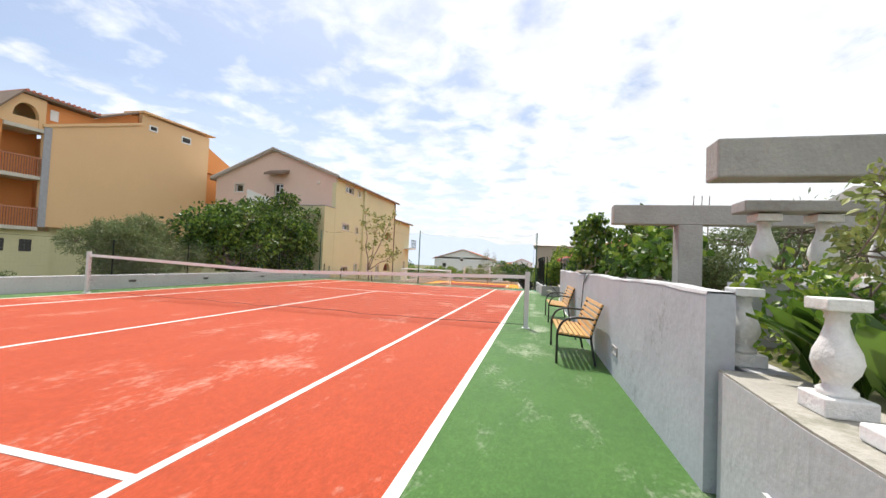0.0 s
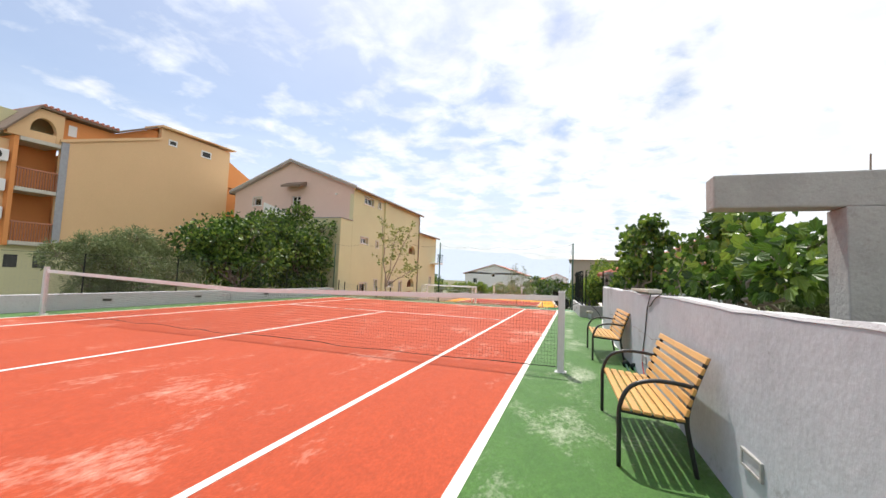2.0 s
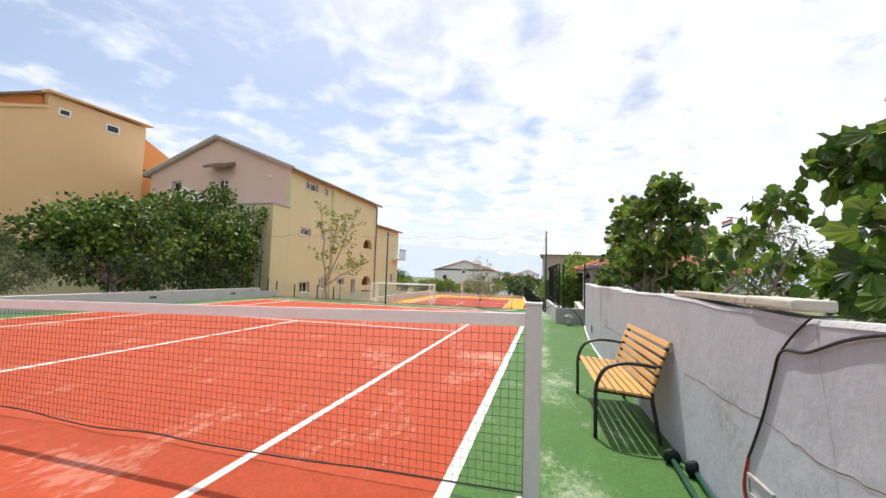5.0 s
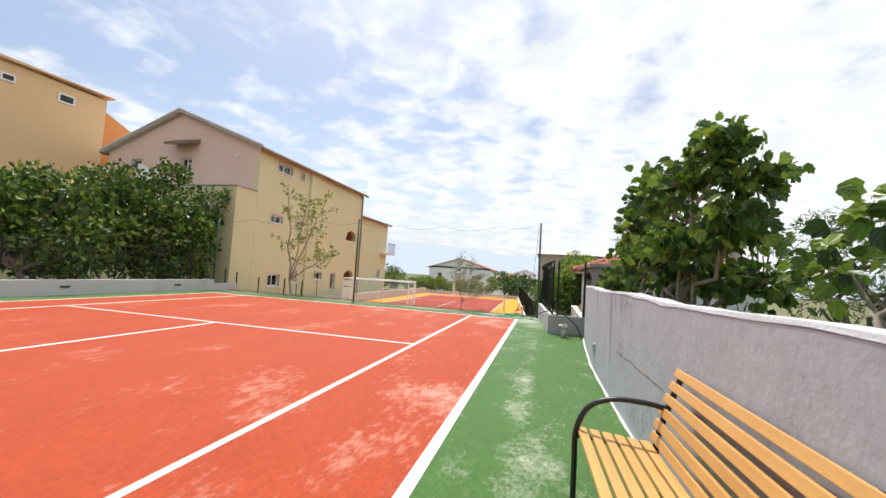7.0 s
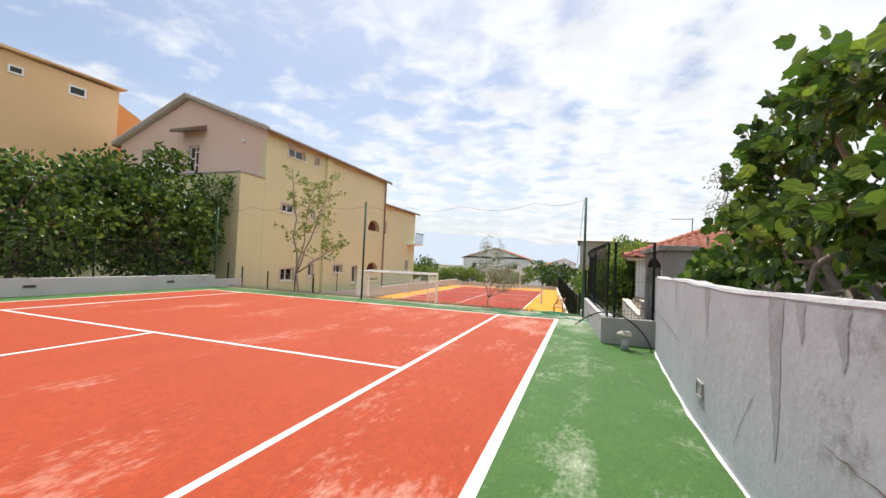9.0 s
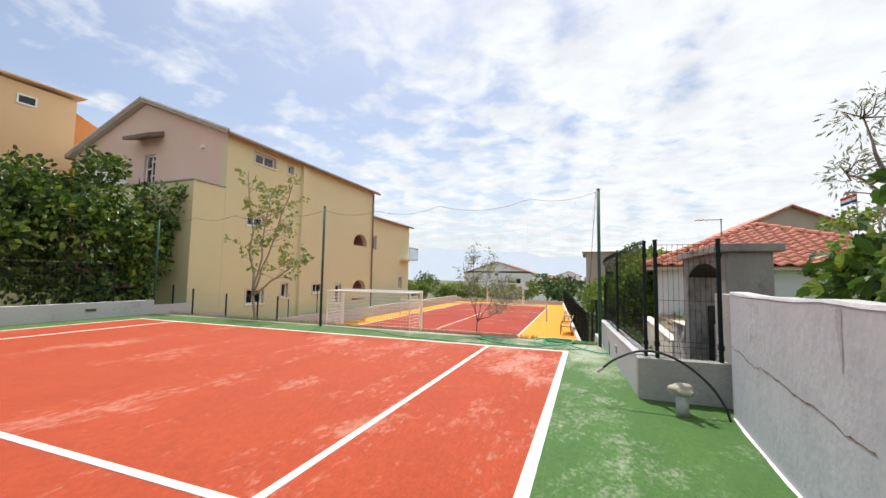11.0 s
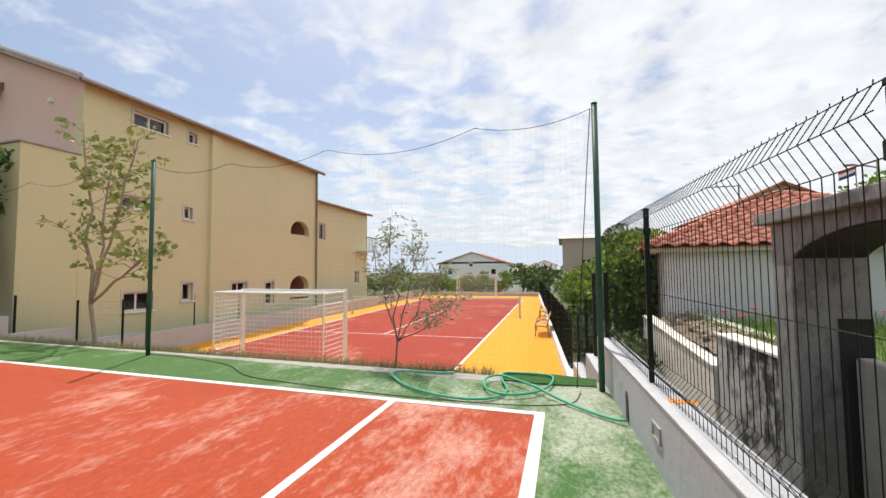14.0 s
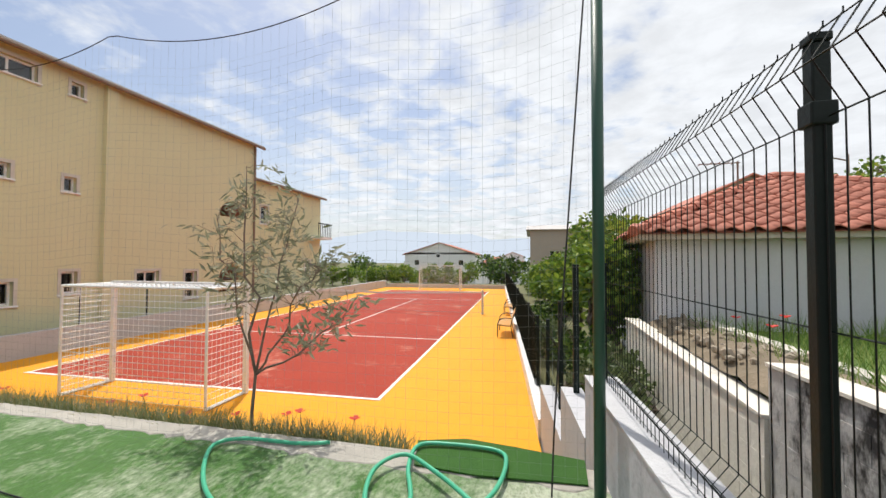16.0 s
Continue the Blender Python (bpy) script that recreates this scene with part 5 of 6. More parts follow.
tree("tree", "grey green olive tree standing behind the fig", (4.9, 2.9, -0.4), 1.1, 0.12,
     clumps_in(rg, (4.9, 3.0, 1.5), (0.9, 1.6, 1.0), 16, 0.55), 0.12, 700, NARROW, NARROW_F, OLIVE_LEAF, BARK, 33, 2)
tree("tree", "olive tree with dense grey foliage beside the pergola", (5.2, -1.0, -0.4), 1.0, 0.12,
     clumps_in(rg, (5.2, -1.0, 1.5), (1.0, 2.2, 1.0), 16, 0.6), 0.12, 650, NARROW, NARROW_F, OLIVE_LEAF, BARK, 35, 2)
# trees and shrubs beyond the fence along the lower court
for i, (x, y, hgt, r) in enumerate(((1.95, 20.6, 2.1, 0.9), (2.9, 23.2, 2.9, 1.4), (1.75, 25.0, 2.2, 1.0), (2.9, 28.0, 3.3, 1.6), (1.6, 30.0, 2.0, 1.1), (2.0, 34.0, 1.9, 1.4), (1.2, 37.0, 1.5, 1.2), (1.2, 42.0, 1.3, 1.5), (1.5, 48.0, 1.2, 1.8))):
    tree("tree", "leafy green fruit tree beyond the fence", (x, y, -1.3), 1.1, 0.08, clumps_in(rg, (x, y, hgt - 1.55), (r * 0.8, r, 1.1), 14, 0.55), 0.17, 240, OVAL, OVAL_F, BRIGHT_LEAF, BARK, 40 + i, 2)
for i, (x, y) in enumerate(((1.35, 17.2), (1.25, 19.3), (0.95, 21.8), (0.7, 25.0))):
    tree("bush", "low tangled shrub behind the lower fence", (x, y, -1.3), 0.4, 0.04, clumps_in(rg, (x, y, -0.75), (0.4, 1.0, 0.5), 8, 0.35), 0.12, 170, OVAL, OVAL_F, BUSH_LEAF if i % 2 else OLIVE_LEAF, BARK, 90 + i, 2)
for i, x in enumerate(np.linspace(-26, -5.5, 12)):
    tree("bush", "clipped green hedge behind the lower court", (x, 47.5 - 0.1 * i, -1.3), 0.6, 0.06, clumps_in(rg, (x, 47.5, -0.1), (1.2, 0.8, 0.95), 9, 0.55), 0.20, 150, OVAL, OVAL_F, BRIGHT_LEAF, BARK, 60 + i, 1)
for i, (x, y) in enumerate(((-30, 80), (-6, 76), (2, 84), (-9, 110), (9, 78), (-20, 120), (16, 66), (-3, 62))):
    tree("tree", "distant rounded green tree", (x, y, -4), 2.0, 0.2, clumps_in(rg, (x, y, 0.2), (2.4, 2.4, 1.5), 8, 1.2), 0.5, 90, OVAL, OVAL_F, BUSH_LEAF, BARK, 70 + i, 1)

# planting behind the balustrade
tree("bush", "bright yellow green shrub behind the balustrade", (2.6, -6.4, 0.55), 0.4, 0.03,
     [(2.42, -6.6, 1.72, .13, .13, .17), (2.5, -6.4, 1.45, .2, .2, .2), (2.75, -6.7, 1.5, .26, .26, .22), (2.5, -6.8, 1.22, .24, .24, .22), (2.9, -7.0, 1.25, .3, .3, .28)],
     0.055, 200, OVAL, OVAL_F, PALE_LEAF, BARK, 51, 2)
tree("bush", "dark green shrub in the planter", (2.9, -5.7, 0.55), 0.3, 0.03, clumps_in(rg, (2.8, -5.8, 1.0), (0.55, 0.6, 0.4), 10, 0.3), 0.075, 220, OVAL, OVAL_F, BRIGHT_LEAF, BARK, 52, 2)


def canna(base, seed):
    """A clump of large upright paddle leaves."""
    rng = np.random.default_rng(seed)
    t = thing("canna_plant", "canna plant with large glossy upright leaves", "plant", at=Matrix())
    for i in range(9):
        a = rng.uniform(0, 2 * math.pi)
        out, hgt, w = rng.uniform(0.12, 0.4), rng.uniform(0.4, 0.72), rng.uniform(0.06, 0.1)
        bm = bmesh.new()
        side = Vector((-math.sin(a), math.cos(a), 0))
        prev = None
        for k in range(9):
            f = k / 8
            c = Vector(base) + Vector((math.cos(a), math.sin(a), 0)) * out * f ** 1.6 + Vector((0, 0, hgt * (f - 0.25 * f ** 3)))
            ww = w * math.sin(math.pi * min(1, 0.06 + f * 0.94)) ** 0.7 * (0.25 if f < 0.2 else 1)
            cur = [bm.verts.new(c - side * ww + Vector((0, 0, 0.02))), bm.verts.new(c), bm.verts.new(c + side * ww + Vector((0, 0, 0.02)))]
            if prev:
                bm.faces.new((prev[0], prev[1], cur[1], cur[0]))
                bm.faces.new((prev[1], prev[2], cur[2], cur[1]))
            prev = cur
        part("leaf", bm, BUSH_LEAF if i % 3 == 0 else BRIGHT_LEAF, t, smooth=True)
    return t


structure("planter_soil", prism(bmesh.new(), [(2.12, -3.2), (6.0, -3.2), (6.0, -14), (2.24, -14)], -0.5, 0.66), SOIL, "dark planter soil behind the balustrade", "soil")
for i, p in enumerate(((2.17, -6.5, 0.66), (2.2, -6.8, 0.66), (2.35, -6.4, 0.66), (2.2, -7.0, 0.66))):
    canna(p, 80 + i)


def grass(name, label, n, place, blade, seed, leafm):
    """Loose grass: one object of thin blades."""
    rng = np.random.default_rng(seed)
    c = np.array([place(rng) for _ in range(n)])
    e = new(name)
    ob = leaf_cloud("blades", c, np.tile((0, 0, 1.0), (n, 1)) + rng.normal(0, 0.5, (n, 3)), rng.uniform(0.25, 1.25, n) ** 1.4 * blade,
                    [(0.016, 0, 0), (0.011, 0.6, 0.08), (0, 1, 0.3), (-0.011, 0.6, 0.08), (-0.016, 0, 0)], [(0, 1, 3, 4), (1, 2, 3)], leafm, None, seed=seed, droop=-0.4)
    bpy.data.objects.remove(e)
    ob.name = name
    return tagged(ob, label, "grass", kind="stuff")


structure("planting_bed", prism(bmesh.new(), [(-12.2, 13.031), (0.5, 13.031), (0.5, 14.9), (-12.2, 14.9)], -1.35, [-0.03, -0.03, -1.15, -1.15]), SOIL, "sloping bed of dry earth below the terrace edge", "bed")
grass("wild_grass", "dry wild grass below the terrace edge", 30000, lambda r: (lambda x, y: (x, y, -0.03 - (y - 13.031) * 0.6))(r.uniform(-11.5, -0.6), 13.06 + abs(r.normal(0, 0.2))), 0.17, 90, GRASS_BLADE)
structure("meadow", prism(bmesh.new(), [(2.3, 12.0), (14, 12.0), (14, 18.2), (2.6, 18.2)], -1.3, [0.2, 0.2, 0.1, 0.1]), MEADOW, "grassy garden behind the block wall", "meadow")
grass("meadow_grass", "tall green meadow grass in the garden", 9000, lambda r: (r.uniform(2.6, 8), r.uniform(12.4, 17.9), 0.14), 0.30, 91, MEADOW_BLADE)


def poppy(at, s, seed):
    rng = np.random.default_rng(seed)
    t = thing("poppy", "red poppy flower on a thin stem", "flower", "wild poppies", at=Matrix())
    x, y, z = at
    part("stem", tubed([(x, y, z - 0.22), (x + 0.01, y, z - 0.1), (x, y, z)], 0.003, 4), GRASS_BLADE, t)
    bm = bmesh.new()
    for k in range(4):
        a = k * math.pi / 2 + rng.uniform(0, 0.5)
        c = bm.verts.new((x, y, z))
        r = [bm.verts.new((x + s * f * math.cos(a + o), y + s * f * math.sin(a + o), z + s * h)) for o, f, h in ((-0.75, 0.75, 0.35), (-0.3, 1.0, 0.5), (0.3, 1.0, 0.5), (0.75, 0.75, 0.35))]
        bm.faces.new((c, *r))
    part("petals", bm, POPPY, t, smooth=True)


rp = random.Random(5)
for i in range(15):
    x = -0.9 - 5.5 * (i + rp.uniform(0, 0.9)) / 15
    poppy((x, 13.25 + rp.uniform(0, 0.3), rp.uniform(-0.12, 0.0)), 0.045, i)
for i in range(14):
    poppy((rp.uniform(2.9, 5.5), rp.uniform(13.2, 17.2), rp.uniform(0.42, 0.6)), 0.065, 40 + i)

# ---- court furniture ----


def cord_grid(bm, us, vs, point, r, upright=1.0):
    """Straight cords through point(u, v): one upright cord for each u, one level cord for each v."""
    def cord(pts, r):
        for a, b in zip(pts, pts[1:]):
            d = (b - a)
            if d.length < 1e-5:
                continue
            d = d.normalized()
            s = d.cross(Vector((0.3, 0.9, 0.2))).normalized() * r
            t = d.cross(s).normalized() * r
            ring = [[bm.verts.new(p + s * math.cos(q) + t * math.sin(q)) for q in (0, 2.1, 4.2)] for p in (a, b)]
            for k in range(3):
                bm.faces.new((ring[0][k], ring[0][(k + 1) % 3], ring[1][(k + 1) % 3], ring[1][k]))

    for u in us:
        cord([point(u, v) for v in (vs[0], vs[-1])], r * upright)
    step = max(1, len(us) // 40)
    for v in vs:
        cord([point(u, v) for u in list(us[::step]) + [us[-1]]], r)


def tennis_net(x0, x1, y, z, hp, hc, label, cord=0.045, colour=None, post_r=0.045, turn=0.0):
    t = thing("tennis_net", label, "tennis net", at=Matrix.Translation((0, 0, 0)))
    colour = colour or NET_BLACK

    def at(x):
        return y + turn * (x - x1)

    def top(x):
        f = abs((x - (x0 + x1) / 2) / ((x1 - x0) / 2))
        return z + hc + (hp - hc) * f

    for x in (x0, x1):
        p = part("post", boxed(x - post_r, x + post_r, at(x) - post_r, at(x) + post_r, z, z + hp + 0.05, bevel=0.006), ALU, t, "white painted square steel post")
        part("cap", boxed(x - post_r - 0.004, x + post_r + 0.004, at(x) - post_r - 0.004, at(x) + post_r + 0.004, z + hp + 0.051, z + hp + 0.066, bevel=0.004), ALU, p)
        part("foot", boxed(x - 0.08, x + 0.08, at(x) - 0.08, at(x) + 0.08, z, z + 0.012, bevel=0.004), ALU, p)
    xa, xb = x0 + post_r, x1 - post_r
    n = int((xb - xa) / cord)
    us = [xa + (xb - xa) * i / n for i in range(n + 1)]
    m = int((hc - 0.1) / cord)
    vs = [i / m for i in range(m + 1)]
    bm = bmesh.new()
    cord_grid(bm, us, vs, lambda u, v: Vector((u, at(u), z + 0.06 + (top(u) - 0.07 - z - 0.06) * v)), 0.0015)
    tagged(part("netting", bm, colour, t), kind="stuff")
    bm = bmesh.new()
    k = 40
    prev = None
    for i in range(k + 1):
        x = xa + (xb - xa) * i / k
        cur = [bm.verts.new((x, at(x) + o, top(x) - hh)) for o, hh in ((-0.012, 0.0), (0.012, 0.0), (0.012, 0.075), (-0.012, 0.075))]
        if prev:
            for q in range(4):
                bm.faces.new((prev[q], prev[(q + 1) % 4], cur[(q + 1) % 4], cur[q]))
        else:
            bm.faces.new(cur)
        prev = cur
    bm.faces.new(prev[::-1])
    part("headband", bm, WHITE_PAINT, t, "white canvas headband")
    q = random.Random(3)
    part("bottom_cord", tubed(spline([(xa + (xb - xa) * i / 26, at(xa) + q.uniform(-0.02, 0.02), z + 0.05 + q.uniform(-0.025, 0.02)) for i in range(27)], 4), 0.0055, 6), colour, t, "sagging black bottom cord")
    part("side_cord", tubed([(xb, at(xb), z + 0.05), (xb + 0.004, at(xb), z + hp - 0.1)], 0.008, 6), colour, t)
    return t


tennis_net(-11.3, 0.497, NET_Y, 0.0, 1.10, 0.93, "black tennis net with white headband and steel posts")
lx0, lx1 = low(-8.7, 29.2)[0], low(0.75, 29.2)[0]
tennis_net(lx0, lx1, 29.2, Z2, 1.02, 0.9, "tennis net across the lower court", 0.07, NET_GREY)


def bench(label, at, slat_mat, length=1.33):
    """A park bench facing -x: two black tube ends, wooden slats."""
    b = thing("bench", label, "bench", "benches by the wall", at=at)
    for y in (-length / 2 + 0.05, length / 2 - 0.05):
        # front leg rising into a curved arm that meets the back
        arm = spline([(0.0, y, 0.0), (0.0, y, 0.25), (0.005, y, 0.44), (0.07, y, 0.585), (0.20, y, 0.645), (0.36, y, 0.645), (0.475, y, 0.625)], 6)
        part("arm", tubed(arm, 0.016, 10), BLACK_STEEL, b, smooth=True)
        back = spline([(0.48, y, 0.0), (0.445, y, 0.2), (0.42, y, 0.40), (0.465, y, 0.60), (0.55, y, 0.85)], 6)
        part("leg", tubed(back, 0.016, 10), BLACK_STEEL, b, smooth=True)
        rail = spline([(0.015, y, 0.405), (0.2, y, 0.39), (0.42, y, 0.375)], 6)
        part("seat_rail", tubed(rail, 0.014, 8), BLACK_STEEL, b, smooth=True)

    def slat_mesh():
        return boxed(-0.0255, 0.0255, -length / 2, length / 2, -0.011, 0.011, bevel=0.005)

    me = None
    for i in range(6):
        f = i / 5
        m = Matrix.Translation((0.04 + 0.335 * f, 0, 0.432 - 0.03 * f)) @ pose(0, 0, 0, 0, 4, 0)
        if me is None:
            s = part("seat_slat", slat_mesh(), slat_mat, b)
            me = s.data
        else:
            s = new("seat_slat", me)
            s.parent = b
        s.matrix_basis = m
    for i in range(6):
        f = i / 5
        s = new("back_slat", me)
        s.parent = b
        s.matrix_basis = Matrix.Translation((0.415 + 0.115 * f ** 1.2, 0, 0.455 + 0.375 * f)) @ pose(0, 0, 0, 0, -74 + 6 * f, 0)
    b.scale = (1.0, 1.0, 0.935)
    return b


b1 = bench("slatted pine park bench with black steel arms", pose(0.96, -2.88, 0.004, 0, 0, 1.5), SLAT)
copy_thing(b1, pose(0.943, 1.224, 0.004, 0, 0, 2.0))
for x, y in ((0.0, 24.35), (0.02, 29.6)):
    p = low(1.72, y)
    copy_thing(b1, pose(p[0], p[1], Z2, 0, 0, 1.5))


def goal(label, x0, x1, y, z, depth, facing):
    """A handball goal with a box net; facing +1: the mouth looks to +y and the net hangs towards -y."""
    g = thing("football_goal", label, "goal", "goals of the lower court", at=Matrix())
    H, w = 2.03, 0.04
    yb = y - facing * depth
    for x in (x0, x1):
        part("post", boxed(x - w, x + w, y - w, y + w, z, z + H - 0.08, bevel=0.005), WHITE_PAINT, g)
        part("rear_post", tubed([(x, yb, z + 0.02), (x, yb, z + H - 0.06)], 0.024, 8), WHITE_PAINT, g)
        part("side_bar", tubed([(x, y - facing * 0.05, z + H - 0.05), (x, yb, z + H - 0.05)], 0.024, 8), WHITE_PAINT, g)
        part("ground_bar", tubed([(x, y - facing * 0.05, z + 0.02), (x, yb, z + 0.02)], 0.024, 8), WHITE_PAINT, g)
    part("crossbar", boxed(x0 - w, x1 + w, y - w, y + w, z + H - 0.08, z + H, bevel=0.005), WHITE_PAINT, g)
    part("rear_bar", tubed([(x0, yb, z + H - 0.05), (x1, yb, z + H - 0.05)], 0.024, 8), WHITE_PAINT, g)
    s = 0.105
    nx, ny, nz = int((x1 - x0) / s), int(depth / s), int((H - 0.1) / s)
    X = [x0 + (x1 - x0) * i / nx for i in range(nx + 1)]
    Z = [z + 0.05 + (H - 0.12) * i / nz for i in range(nz + 1)]
    Y = [y - facing * 0.05 - facing * (depth - 0.07) * i / ny for i in range(ny + 1)]
    bm = bmesh.new()
    cord_grid(bm, X, Z, lambda u, v: Vector((u, yb + facing * 0.012, v)), 0.0064, 0.5)
    for x in (x0, x1):
        cord_grid(bm, Y, Z, lambda u, v: Vector((x, u, v)), 0.0064, 0.5)
    cord_grid(bm, X, Y, lambda u, v: Vector((u, v, z + H - 0.045)), 0.0048)
    tagged(part("netting", bm, NET_WHITE, g, "white square mesh netting"), kind="stuff")
    return g


goal("white football goal with square mesh netting", -7.94, -4.86, 17.05, Z2, 0.95, 1)
goal("white football goal at the far end of the lower court", -8.75, -5.35, 43.3, Z2, 0.9, -1)

# ---- wire fences ----


def fence_post(name, x, y, z0, z1, r, material, parent=None, label="", cat="fence post", clips=True):
    bm = boxed(x - r, x + r, y - r, y + r, z0, z1, bevel=0.004)
    p = part(name, bm, material, parent, label)
    part("cap", boxed(x - r - 0.003, x + r + 0.003, y - r - 0.003, y + r + 0.003, z1 + 0.001, z1 + 0.02, bevel=0.004), material, p)
    if clips:
        for f in (0.12, 0.88):
            z = z0 + (z1 - z0) * f
            part("clip", boxed(x - r - 0.007, x + r + 0.007, y - r - 0.007, y + r + 0.007, z - 0.025, z + 0.025, bevel=0.004), material, p)
    return p


def fence_panel(parent, a, b, z0, z1, pitch=0.05):
    """A welded panel: upright wires with folds near top and bottom, pairs of level wires. The folds lean to the right of a to b."""
    a, b = Vector((*a, 0)), Vector((*b, 0))
    d = (b - a)
    L = d.length
    d.normalize()
    side = Vector((d.y, -d.x, 0))
    hgt = z1 - z0
    prof = [(0, -0.03), (0, 0.06), (-0.045, 0.12), (0, 0.18), (0, hgt - 0.20), (-0.055, hgt - 0.10), (0, hgt - 0.01), (0, hgt)]
    bm = bmesh.new()
    n = int(L / pitch)
    for i in range(n + 1):
        p = a + d * (0.02 + (L - 0.04) * i / n)
        tube(bm, [p + side * o + Vector((0, 0, z0 + z)) for o, z in prof], 0.0019, 4)
    tagged(part("upright_wire", bm, DARK_STEEL, parent), kind="stuff")
    for z, o in ((0.0, 0), (0.06, 0), (0.12, -0.045), (0.18, 0), (hgt * 0.5, 0), (hgt - 0.20, 0), (hgt - 0.10, -0.055), (hgt - 0.01, 0)):
        part("level_wire", tubed([a + side * (o + 0.005) + Vector((0, 0, z0 + z)), b + side * (o + 0.005) + Vector((0, 0, z0 + z))], 0.0022, 4), DARK_STEEL, parent)


f1 = thing("wire_fence", "dark green welded wire fence on the low wall", "fence", at=Matrix())
FP = [(0.95, 9.345), (0.806, 11.466), (0.70, 13.35)]
for x, y in FP[:2]:
    fence_post("post", x, y, 0.456, 1.715, 0.017, DARK_STEEL, f1)
for p, q in zip(FP, FP[1:]):
    fence_panel(f1, p, q, 0.47, 1.755)
f2 = thing("wire_fence", "short dark wire fence panel beside the gate pier", "fence", at=Matrix())
for x, y in ((1.06, 9.37), (1.645, 9.38)):
    fence_post("post", x, y, 0.44, 1.73, 0.019, DARK_STEEL, f2)
fence_panel(f2, (1.06, 9.37), (1.645, 9.38), 0.45, 1.70)
# fence of the lower court: posts, wire and dense windscreen
f3 = thing("wire_fence", "dark green fence with windscreen along the lower court", "fence", at=Matrix())
pts = [(kerb_x(y) + 0.15, y) for y in (18.0, 20.2, 22.7, 25.2, 27.7, 30.2, 32.7, 35.2, 37.7, 40.2, 42.7, 45.9)]
for (x, y), zb, zt in zip([(0.70, 13.42), (0.635, 14.45), (0.57, 15.5), (0.475, 16.75)] + pts, (0.45, 0.02, -0.5, -0.98) + (-0.98,) * 12, (1.22, 1.2, 0.75, 0.35) + (0.24,) * 12):
    fence_post("post", x, y, zb, zt, 0.026, DARK_STEEL, f3, clips=False)
for p, q in zip(pts, pts[1:]):
    fence_panel(f3, p, q, -0.97, 0.22, 0.05)
for p, q, zb, zt in (((0.635, 14.45), (0.57, 15.5), -0.46, 0.7), ((0.57, 15.5), (0.475, 16.75), -0.46, 0.35), ((0.475, 16.75), pts[0], -0.96, 0.22)):
    fence_panel(f3, p, q, zb, zt, 0.1)
bm = bmesh.new()
for i, ((xa, ya), (xb, yb)) in enumerate(zip(pts, pts[1:])):
    a, b = Vector((xa - 0.05, ya + 0.03, 0)), Vector((xb - 0.05, yb - 0.03, 0))
    k = int((b - a).length / 0.035)
    for j in range(k):
        p = a.lerp(b, j / k)
        box(bm, p.x, p.x + 0.006, p.y, p.y + 0.031, -0.96, 0.23 + 0.01 * math.sin(j * 1.7))
tagged(part("screen_strip", bm, DARK_STEEL, f3, "dark green privacy strips"), kind="stuff")
# steps of the wall where the terrace ends
for (xa, ya), (xb, yb), zt in (((0.585, 13.452), (0.508, 14.6), 0.02), ((0.508, 14.602), (0.36, 16.4), -0.5)):
    structure("wall_step", prism(bmesh.new(), [(xa, ya), (xa + 0.19, ya), (xb + 0.19, yb), (xb, yb)], -1.35, zt), GREY_WALL, "stepped pale grey end of the low wall", "wall")

# ball stop net between tall poles
POLES = [(0.575, 12.74, 3.045), (-5.79, 12.79, 3.02), (-12.05, 12.95, 2.95)]
bn = thing("ball_stop_net", "tall fine ball stop net hung between green poles", "net", at=Matrix())
for x, y, zt in POLES:
    p = part("pole", tubed([(x, y, 0.0), (x, y, zt + 0.03)], 0.03, 12), POLE_GREEN, bn, smooth=True)
    part("cap", tubed([(x, y, zt + 0.03), (x, y, zt + 0.045)], 0.033, 12), POLE_GREEN, p)
HOOKS = [0.56, -0.72, -2.70, -4.30, -5.78, -7.3, -8.9, -10.4, -12.0]


def net_top(x):
    for a, b in zip(HOOKS, HOOKS[1:]):
        if b <= x <= a:
            f = (x - b) / (a - b)
            za = 3.04 - 0.062 * (0.56 - a) ** 0.6 if a > -5 else 2.97
            zb = 3.04 - 0.062 * (0.56 - b) ** 0.6 if b > -5 else 2.97
            return zb + (za - zb) * f - 0.085 * (a - b) * 4 * f * (1 - f)
    return 2.95


def net_y(x):
    return float(np.interp(x, [-12.05, -5.79, 0.575], [12.94, 12.79, 12.74]))


bm = bmesh.new()
s = 0.062
n = int((0.53 + 5.8) / s)
us = [0.53 - s * i for i in range(n + 1)]
levels = [i * s for i in range(int(2.85 / s))]


def net_point(u, v):
    t = net_top(u)
    # the folds of the loose net pull the rows into curves
    zz = min(0.02 + v * (t / 2.95), t)
    return Vector((u, net_y(u) + 0.03 * math.sin(u * 3.1 + v), zz))


